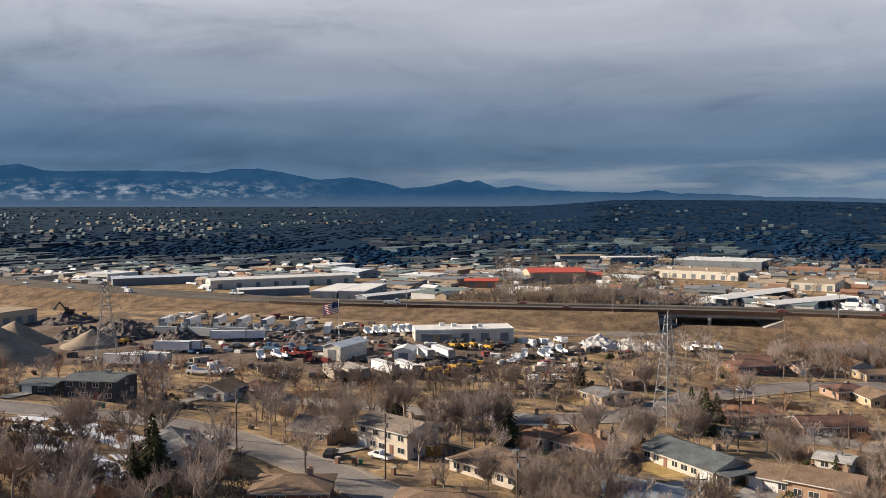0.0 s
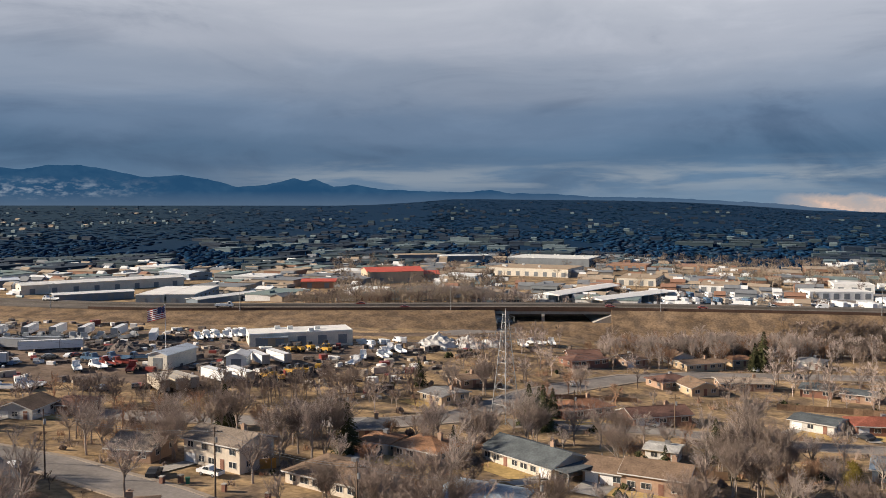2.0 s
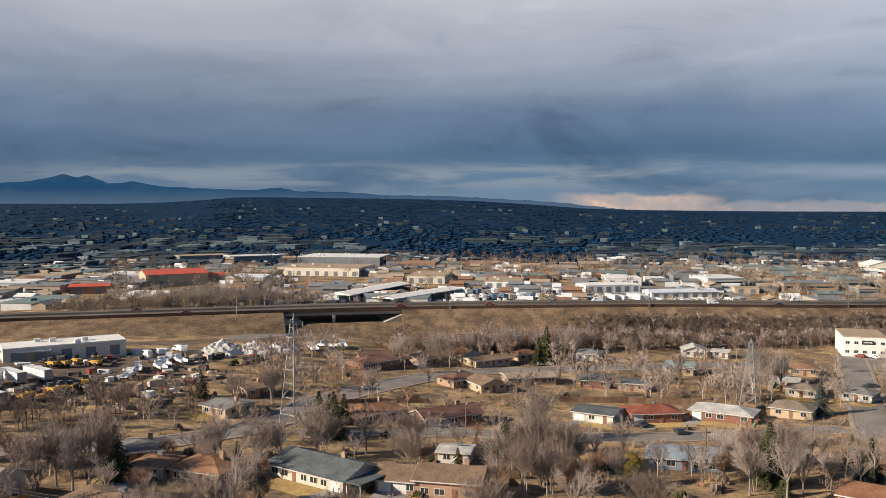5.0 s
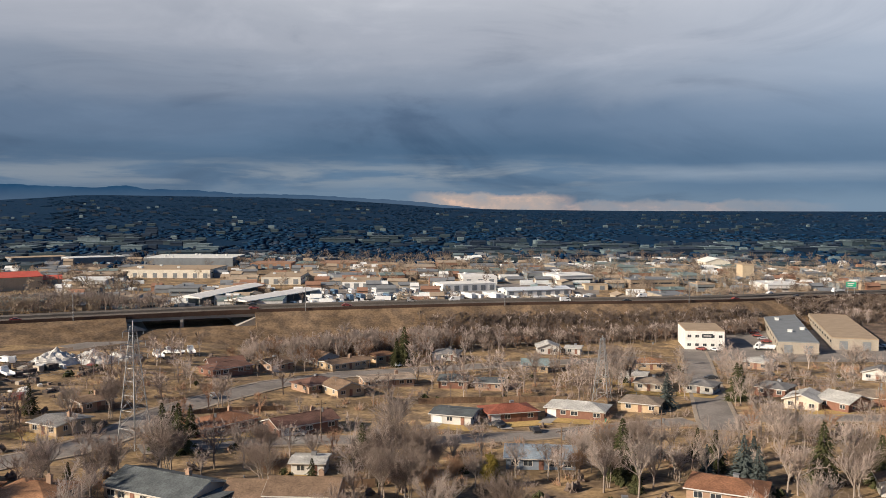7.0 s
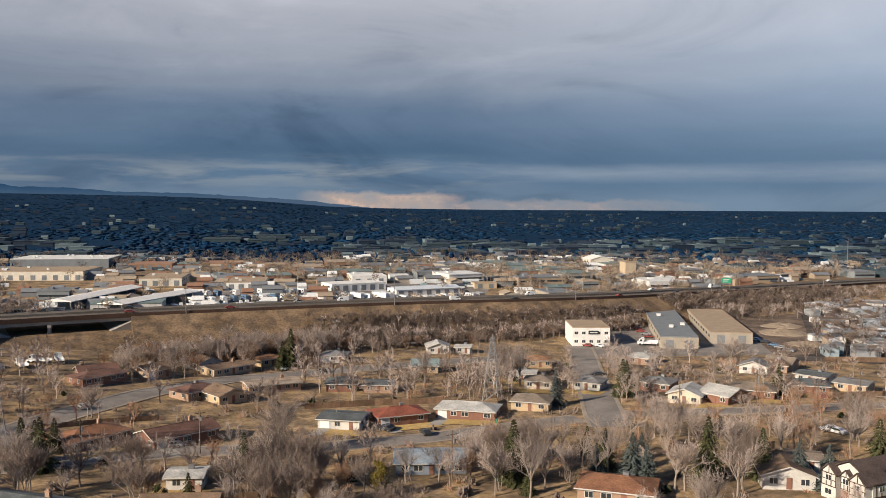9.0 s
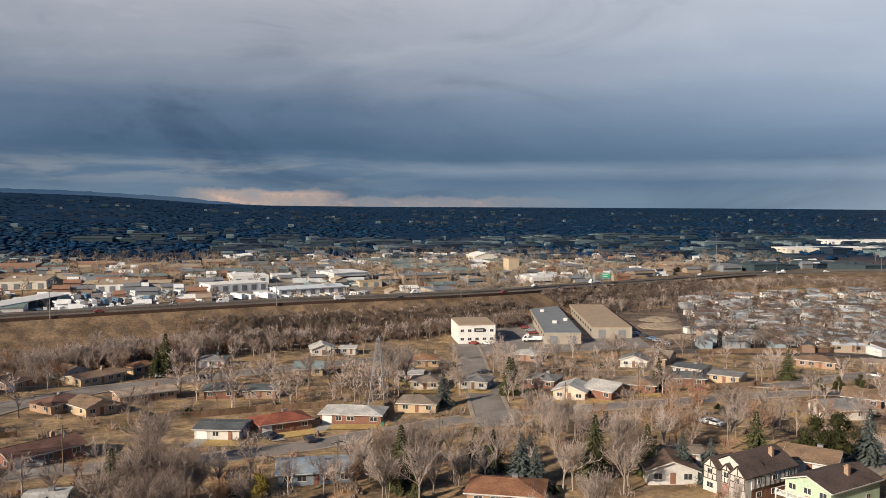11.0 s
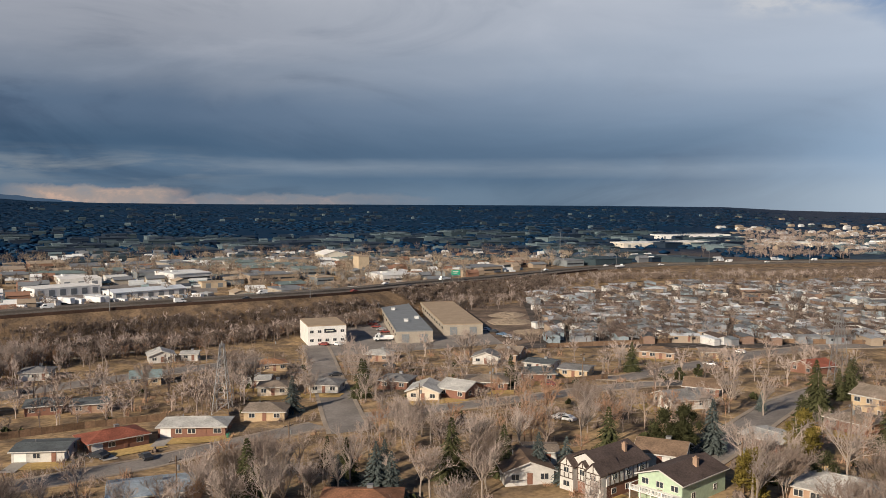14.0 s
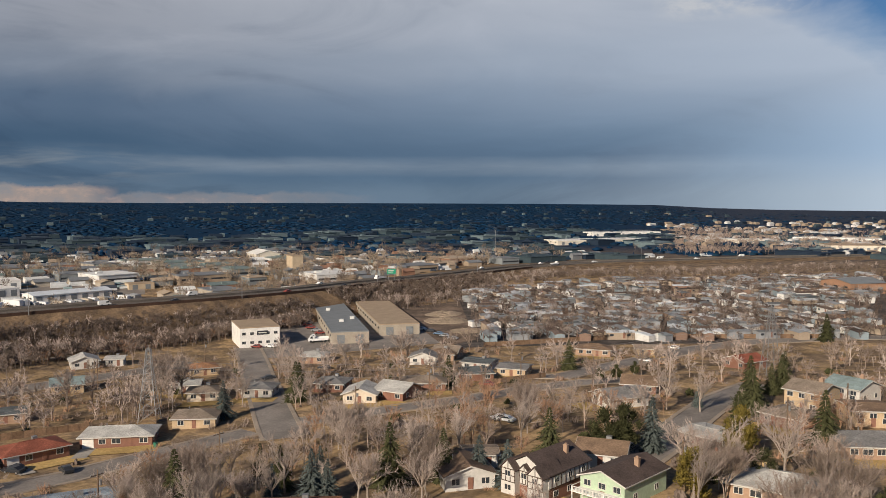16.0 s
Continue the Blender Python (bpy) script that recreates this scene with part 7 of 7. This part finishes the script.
bare(-47, 255, 11.7, 0)
bare(-48, 309, 12.2, 1)
bare(82, 160, 10.7, 5)
bare(99, 174, 12.1, 2)
bare(114, 173, 13.3, 1)
bare(85, 199, 10.5, 0)
bare(90, 195, 10.4, 1)
bare(74, 296, 15.2, 5)
bare(164, 178, 12.2, 2)
bare(168, 171, 12.1, 1)
bare(136, 127, 15.1, 0)
bare(145, 125, 9.7, 1)
bare(44, 191, 10.4, 5)
bare(52, 183, 11.3, 2)
bare(138, 297, 12.4, 1)
bare(159, 294, 14.8, 0)
bare(15, 177, 9.0, 1)
bare(7, 182, 9.3, 5)
bare(24, 184, 9.5, 1)
bare(30, 181, 10.0, 3)
bare(37, 184, 11.0, 2)


def scatter_trees():
    rng = random.Random(5)
    made, tries, far = 0, 0, []
    while made < 900 and tries < 60000:
        tries += 1
        az, r = radians(rng.uniform(-66, 72)), math.sqrt(rng.uniform(112 ** 2, 350 ** 2 if made > 60 else 195 ** 2))
        x, y = r * math.sin(az), 10 + r * math.cos(az)
        if y > way_y(x) - 34 or near_road(x, y, 3.0) or (-2 < x < 78 and 198 < y < 264) or any((x - a) ** 2 + (y - b) ** 2 < (c + 0.6) ** 2 for a, b, c in TAKEN):
            continue
        if x < -100 and 168 < y:                 # works yard
            continue
        if x > 120 and y > 325 - 0.28 * (x - 120) and x < 600:        # factories and home park
            continue
        if -20 < x < 125 and y > 352 and rng.random() < 0.9:        # open grass strip
            continue
        if noise.noise((x * 0.024, y * 0.024, 3)) < -0.02 and rng.random() < 0.85:
            continue
        k = rng.choice((0, 0, 1, 1, 2, 3, 3, 4, 4, 5, 5))
        h = rng.uniform(7.5, 14.5) if k not in (4,) else rng.uniform(4, 8)
        TAKEN.append((x, y, 1.2))
        if r > 188:
            far.append((x, y, h * 0.8))
        elif rng.random() < 0.06:
            plant(EVER[rng.choice("GGWU")], x, y, rng.uniform(3, 8), 10, rng)
        else:
            plant(BARE[k], x, y, h, 12, rng)
        made += 1
    return far


def belt(points, wide, n, low, high, seed):
    """Spots along a path, thicker towards its middle."""
    rng, out = random.Random(seed), []
    for k in range(n):
        i = rng.randrange(len(points) - 1)
        t = rng.random()
        x = points[i][0] + (points[i + 1][0] - points[i][0]) * t + rng.gauss(0, wide)
        y = points[i][1] + (points[i + 1][1] - points[i][1]) * t + rng.gauss(0, wide)
        if not near_road(x, y, 1.0) and not any((x - a) ** 2 + (y - b) ** 2 < c * c for a, b, c in TAKEN):
            out.append((x, y, rng.uniform(low, high)))
    return out


mixed = scatter_trees()
deep = [p for p in mixed if math.hypot(p[0], p[1]) > 255]
mixed = [p for p in mixed if math.hypot(p[0], p[1]) <= 255]
thicket("garden_trees", deep[::2], "bare grey trees among the far gardens", TWIG, True)
thicket("garden_trees", deep[1::2], "bare brown trees among the far gardens", TWIG_DARK, True)
thicket("garden_trees", mixed[::3], "bare grey garden trees between far houses", TWIG)
thicket("garden_trees", mixed[1::3], "bare brown garden trees between far houses", TWIG_DARK)
thicket("garden_trees", mixed[2::3], "russet bare garden trees between far houses", TWIG_RUST)
CREEK = ((-30, 350), (10, 370), (60, 381), (110, 394), (160, 407), (205, 424), (245, 436))
thicket("creek_woods", belt(CREEK, 6, 380, 4, 8.5, 21), "tangled bare trees along the creek by the highway", TWIG, True)
thicket("creek_brush", belt(CREEK, 6.5, 2800, 2.8, 6.8, 22), "brown bare brush along the creek by the highway", BRUSH, 2)
thicket("creek_brush", belt(CREEK[1:], 6, 900, 2.2, 5.5, 25), "russet bare brush along the creek by the highway", TWIG_RUST, 2)
thicket("creek_brush", belt(CREEK, 6, 400, 2.2, 5, 29), "pale bare brush along the creek by the highway", TWIG, 2)
GROVE = ((-40, 322), (-20, 338), (0, 352), (25, 362))
thicket("cottonwood_grove", belt(GROVE, 9, 130, 7, 12, 31), "grove of pale bare cottonwoods below the bridge", TWIG)
thicket("cottonwood_grove", belt(GROVE, 10, 110, 5, 10, 32), "grove of russet bare trees below the bridge", TWIG_RUST)
BANKSIDE = ((20, 388), (70, 398), (130, 409), (180, 422), (235, 444), (290, 462), (340, 482))
for words, mat, n in (("grey bare brush climbing the highway bank", TWIG, 250), ("brown bare brush climbing the highway bank", BRUSH, 2800)):
    spots = [(x, y, h) for x, y, h in belt(BANKSIDE, 7, n, 2.0, 4.6, n) if y < way_y(x) - (9 if x < 190 else 3)]
    thicket("bank_brush", spots, words, mat, 2, bank_z)
thicket("avenue_trees", belt(((124, 330), (112, 290), (100, 250), (90, 215), (80, 180)), 9, 60, 6, 11, 26), "bare street trees beside the avenue", TWIG)
EASTBANK = ((250, 432), (330, 478), (420, 470), (520, 420), (640, 400))
thicket("east_bank_brush", belt(EASTBANK, 10, 1500, 2, 5, 27), "brown bare brush between the home park and the highway", BRUSH, 2)
thicket("east_bank_brush", belt(EASTBANK, 10, 260, 3, 7, 28), "pale bare brush between the home park and the highway", TWIG, True)
thicket("hillside_brush", belt(((-128, 84), (-112, 88), (-98, 84), (-150, 92), (-140, 98)), 9, 900, 1.2, 3.6, 23), "dark bare brush on the near hillside", BARK_DARK, 2)
thicket("yard_edge_trees", belt(((-165, 172), (-140, 190), (-118, 204), (-95, 222)), 6, 90, 5, 10, 24), "bare trees at the depot's edge", TWIG_DARK)


def undergrowth():
    """Low dry brush at the feet of the trees and along the plots' edges."""
    rng = random.Random(71)
    for mat, n, label in ((TWIG_DARK, 1500, "dark dry undergrowth beneath garden trees"), (TWIG_RUST, 600, "russet dry undergrowth beneath garden trees")):
        m, made, tries = Mesh(), 0, 0
        while made < n and tries < 40000:
            tries += 1
            az, r = radians(rng.uniform(-64, 70)), math.sqrt(rng.uniform(108 ** 2, 350 ** 2))
            x, y = r * math.sin(az), 10 + r * math.cos(az)
            if noise.noise((x * 0.035, y * 0.035, 11)) < 0.02 or y > way_y(x) - 30 or near_road(x, y, 1.0) or (x < -100 and y > 168) or (x > 120 and y > 325 - 0.28 * (x - 120)):
                continue
            if any((x - a) ** 2 + (y - b) ** 2 < (c * 0.9) ** 2 for a, b, c in TAKEN if c > 2):
                continue
            made += 1
            z, h = ground_z(x, y), rng.uniform(0.7, 2.3)
            for k in range(22):
                p = Vector((x + rng.gauss(0, 0.5), y + rng.gauss(0, 0.5), z))
                blade(m, p, p + Vector((rng.gauss(0, 0.35) * h, rng.gauss(0, 0.35) * h, h * rng.uniform(0.5, 1.1))), rng.uniform(0.05, 0.09), rng)
        setting("undergrowth", m, mat, label, "brush", kind="stuff")


undergrowth()
# ---- far town ----
def far_woods():
    rng = np.random.default_rng(4)

    def spots(n, r0, r1, a0, a1, dark=False):
        out, tries = [], 0
        while len(out) < n and tries < 30 * n:
            tries += 1
            r = r0 * (r1 / r0) ** rng.random()
            a = math.radians(rng.uniform(a0, a1))
            x, y = r * math.sin(a), r * math.cos(a)
            if y < way_y(x) + 58 and x < 900:
                continue
            if noise.noise((x * 0.006, y * 0.003, 7)) < -0.32 or (r < 1000 and any((x - p) ** 2 + (y - q) ** 2 < s * s for p, q, s in TAKEN)):
                if rng.random() < 0.97:
                    continue
            if r > 1200 and x / y < -0.54 and rng.random() < (0.4 if dark else 0.1):
                continue
            if rng.random() < (math.degrees(a) - 47) / 20:
                continue
            out.append((x, y, r))
        return out

    # Cloud shade and haze on these crowns are painted into their materials.
    for name, mat, n, r0, r1, tall, label in (("far_woodland", SHADED_WOODS, 17000, 760, 4250, 1.0, "leafless woodland with cloud shade painted in, over the far town"),
                                              ("far_conifers", SHADED_WOODS, 1300, 760, 2600, 1.5, "pointed evergreens with cloud shade painted in, over the far town"),
                                              ("far_pale_woodland", HAZED_WOODS, 7000, 760, 3600, 0.9, "leafless grey woodland with haze painted in, over the far town")):
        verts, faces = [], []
        for x, y, r in spots(n, r0, r1, -64, 70, mat is SHADED_WOODS):
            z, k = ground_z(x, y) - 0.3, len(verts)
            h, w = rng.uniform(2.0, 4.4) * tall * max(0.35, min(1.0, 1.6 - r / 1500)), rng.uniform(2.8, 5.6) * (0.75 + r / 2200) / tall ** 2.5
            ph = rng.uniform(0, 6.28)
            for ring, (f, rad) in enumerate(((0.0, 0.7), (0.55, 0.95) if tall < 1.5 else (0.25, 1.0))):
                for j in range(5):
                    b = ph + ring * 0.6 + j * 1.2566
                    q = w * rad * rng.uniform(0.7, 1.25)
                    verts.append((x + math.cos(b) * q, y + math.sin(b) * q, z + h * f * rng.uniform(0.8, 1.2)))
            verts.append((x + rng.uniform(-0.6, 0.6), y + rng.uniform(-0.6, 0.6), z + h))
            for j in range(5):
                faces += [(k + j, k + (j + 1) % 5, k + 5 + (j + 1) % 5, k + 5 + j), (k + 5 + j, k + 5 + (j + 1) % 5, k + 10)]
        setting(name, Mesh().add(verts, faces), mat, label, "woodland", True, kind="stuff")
    for name, mat, n, r0, r1, a0, a1, label in (("pale_woodland", PALE_TWIG, 1300, 440, 780, -27, 60, "pale bare cottonwoods beyond the highway"),
                                                ("brown_woodland", TWIG_DARK, 900, 440, 900, -27, 62, "brown bare trees beyond the highway"),
                                                ("east_woodland", TWIG_DARK, 900, 700, 1500, 48, 76, "sunlit bare trees on the eastern plain")):
        thicket(name, [(x, y, float(rng.uniform(5, 11))) for x, y, r in spots(n, r0, r1, a0, a1)], label, mat, True)


def far_vehicles():
    """Cars and trailers past counting on the lots beyond the highway."""
    rng = random.Random(53)
    for mat, n in ((CARS[0], 560), (CARS[1], 380), (CARS[2], 240)):
        m, made, tries = Mesh(), 0, 0
        while made < n and tries < 30 * n:
            tries += 1
            a, r = radians(rng.uniform(-48, 50)), 470 * (840 / 470) ** rng.random()
            x, y = r * math.sin(a), r * math.cos(a)
            if noise.noise((x * 0.016, y * 0.016, 5)) < 0.05 or y < way_y(x) + 50 or any((x - p) ** 2 + (y - q) ** 2 < (s * 0.9) ** 2 for p, q, s in TAKEN):
                continue
            made += 1
            z, w, d = ground_z(x, y) + 0.3, rng.choice((2.2, 2.3, 2.5, 4.5)), 0.95
            k = 1.0 if w < 3 else 2.0
            m.prism_x([(y - d, z), (y + d, z), (y + d, z + 0.6 * k), (y + 0.7, z + 1.2 * k), (y - 0.7, z + 1.2 * k), (y - d, z + 0.6 * k)], x - w, x + w)
        setting("parked_vehicles", m, mat, "crowded parked cars and trailers on far lots", "vehicles", kind="stuff")


CARS = [paint("far_white_car_paint", (0.62, 0.63, 0.62), 0.4), paint("far_dark_car_paint", (0.07, 0.08, 0.10), 0.4), paint("far_teal_car_paint", (0.28, 0.36, 0.36), 0.4)]
TOWN = [paint("far_cream_wall", (0.38, 0.335, 0.275)), paint("far_grey_wall", (0.20, 0.22, 0.23)), paint("far_brick_wall", (0.27, 0.15, 0.10)), paint("far_white_wall", (0.58, 0.57, 0.55)), paint("far_tan_wall", (0.33, 0.26, 0.19))]
# Building tones darkened and blued to show the cloud shade far off.
SHADE_TONES = [paint("far_slate_shade_paint", (0.014, 0.027, 0.048)), paint("far_green_grey_shade_paint", (0.040, 0.062, 0.074)), paint("far_pale_shade_paint", (0.13, 0.175, 0.190))]
TOPS = [paint("far_white_roof", (0.68, 0.68, 0.66)), paint("far_grey_roof", (0.19, 0.20, 0.21)), paint("far_tan_roof", (0.38, 0.30, 0.22)), paint("far_green_roof", (0.17, 0.22, 0.21))]


def town_block(k):
    """A distant commercial block: walls, flat roof with an edge, a band of windows, roof plant."""
    rng = random.Random(k + 40)
    w, d, h = (12, 17, 26, 34, 10, 18)[k % 6], (14, 20, 28, 22, 10, 24)[k % 6], (3.8, 4.6, 5.2, 4.4, 3.4, 5.0)[k % 6]
    b = thing("town_block", "%s low commercial block in the far town" % ("cream", "grey", "brick", "white", "tan")[k % 5], "building", "far town blocks")
    part("wall", Mesh().box(-w / 2, w / 2, -d / 2, d / 2, -3, h), TOWN[k % 5], b)
    part("roof", Mesh().box(-w / 2 - 0.3, w / 2 + 0.3, -d / 2 - 0.3, d / 2 + 0.3, h, h + 0.5).box(-w * 0.3, -w * 0.15, -1, 2, h + 0.5, h + 1.6), TOPS[k % 4], b)
    band = Mesh().box(-w * 0.46, w * 0.46, -d / 2 - 0.06, -d / 2 + 0.05, h * 0.35, h * 0.6)
    part("window_band", band, GLASS, b)
    return b


def far_house(k):
    w, d = 11 + k % 3, 8.0
    b = thing("far_house", "small %s house in the far town" % ("cream", "grey", "brick", "white", "tan")[k % 5], "house", "far town houses")
    top, rise = roof_mesh(w, d, 2.8, "gable")
    part("wall", Mesh().box(-w / 2, w / 2, -d / 2, d / 2, -3, 2.8).prism_x([(-d / 2, 2.8), (d / 2, 2.8), (0, 2.8 + rise * 0.92)], -w / 2, w / 2), TOWN[k % 5], b)
    part("roof", top, TOPS[(k + 1) % 4], b)
    return b


def far_town():
    rng = random.Random(31)
    blocks, homes = [town_block(k) for k in range(12)], [far_house(k) for k in range(6)]
    used = set()

    def stand(ob, x, y, rot):
        m = pose(x, y, ground_z(x, y), 0, 0, rot)
        if ob in used:
            copy_thing(ob, m)
        else:
            used.add(ob)
            ob.matrix_basis = m

    def clear(x, y, r):
        return not any((x - a) ** 2 + (y - b) ** 2 < (c + r) ** 2 for a, b, c in TAKEN) and not near_road(x, y, 12) and y > way_y(x) + 60 + (0 if -640 < x < 900 else -400)

    made = tries = 0
    while made < 110 and tries < 4000:
        tries += 1
        a, r = radians(rng.uniform(-60, 70)), 480 * (760 / 480) ** rng.random()
        x, y = r * math.sin(a), r * math.cos(a)
        if clear(x, y, 12):
            TAKEN.append((x, y, 13))
            stand(rng.choice(blocks), x, y, rng.choice((0, 0, 0, 90, 12)) + rng.uniform(-4, 4))
            made += 1
    made = tries = 0
    while made < 110 and tries < 4000:
        tries += 1
        a, r = radians(rng.uniform(-60, 70)), 470 * (760 / 470) ** rng.random()
        x, y = r * math.sin(a), r * math.cos(a)
        if clear(x, y, 7):
            TAKEN.append((x, y, 8))
            stand(rng.choice(homes), x, y, rng.choice((0, 90, 180, 0)) + rng.uniform(-6, 6))
            made += 1


def far_roofs():
    """Blocks and houses past counting among the far trees."""
    rng = random.Random(77)
    # The bluish sets carry cloud shade in their colour.
    for name, k, n, r0, r1, big in (("far_roofs", SHADE_TONES[0], 520, 950, 3900, 1.0), ("far_roofs", SHADE_TONES[1], 240, 900, 3600, 0.9), ("far_roofs", SHADE_TONES[2], 130, 850, 3200, 0.55),
                                    ("far_blocks", SHADE_TONES[0], 150, 740, 1350, 1.5), ("far_blocks", SHADE_TONES[1], 170, 740, 1350, 1.6), ("far_blocks", SHADE_TONES[2], 95, 740, 1300, 1.3), ("town_sheds", TOPS[0], 120, 470, 840, 0.5), ("town_sheds", TOPS[1], 170, 470, 900, 0.6), ("town_sheds", TOWN[4], 130, 470, 860, 0.5), ("town_sheds", TOWN[2], 60, 480, 800, 0.6), ("plain_houses", SHADE_TONES[2], 100, 1500, 3200, 0.5),
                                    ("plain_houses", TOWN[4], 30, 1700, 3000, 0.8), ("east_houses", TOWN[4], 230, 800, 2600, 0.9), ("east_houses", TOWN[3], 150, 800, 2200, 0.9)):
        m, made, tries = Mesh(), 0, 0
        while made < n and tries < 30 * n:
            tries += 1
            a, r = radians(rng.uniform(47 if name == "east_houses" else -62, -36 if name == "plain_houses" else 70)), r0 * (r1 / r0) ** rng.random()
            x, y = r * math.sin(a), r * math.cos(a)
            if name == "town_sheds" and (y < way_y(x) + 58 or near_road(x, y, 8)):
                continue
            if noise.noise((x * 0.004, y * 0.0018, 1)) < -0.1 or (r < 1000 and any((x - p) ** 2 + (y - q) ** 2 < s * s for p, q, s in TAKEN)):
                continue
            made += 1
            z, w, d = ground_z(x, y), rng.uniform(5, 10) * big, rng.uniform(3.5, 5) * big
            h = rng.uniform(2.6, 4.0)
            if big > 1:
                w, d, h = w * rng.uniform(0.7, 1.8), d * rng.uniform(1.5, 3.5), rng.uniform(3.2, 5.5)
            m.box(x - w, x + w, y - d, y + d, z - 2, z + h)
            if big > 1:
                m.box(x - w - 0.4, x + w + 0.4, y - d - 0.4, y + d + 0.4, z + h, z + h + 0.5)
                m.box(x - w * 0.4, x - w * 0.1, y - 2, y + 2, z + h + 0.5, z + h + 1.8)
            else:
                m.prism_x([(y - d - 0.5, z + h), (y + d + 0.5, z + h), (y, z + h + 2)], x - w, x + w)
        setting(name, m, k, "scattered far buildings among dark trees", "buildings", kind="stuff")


def roadside_woods():
    """Pale trees along the far foot of the highway."""
    rng = random.Random(88)
    for mat, n, words in ((PALE_TWIG, 520, "pale bare trees behind the highway"), (TWIG_DARK, 300, "brown bare trees behind the highway")):
        spots, tries = [], 0
        while len(spots) < n and tries < 9000:
            tries += 1
            x = rng.uniform(-225, 420)
            y = way_y(x) + 50 + abs(rng.gauss(0, 28))
            if noise.noise((x * 0.012, y * 0.012, 9)) < 0.0 or near_road(x, y, 2) or any((x - a) ** 2 + (y - b) ** 2 < (c * 0.85) ** 2 for a, b, c in TAKEN):
                continue
            spots.append((x, y, rng.uniform(4, 9)))
        thicket("roadside_woods", spots, words, mat, True)
    grove = [(rng.gauss(-150, 22), rng.gauss(452, 10), rng.uniform(6, 11)) for k in range(170)]
    thicket("grey_grove", grove, "grove of grey bare trees beside the storage sheds", TWIG, True)


far_town()
roadside_woods()
far_roofs()
far_woods()
far_vehicles()
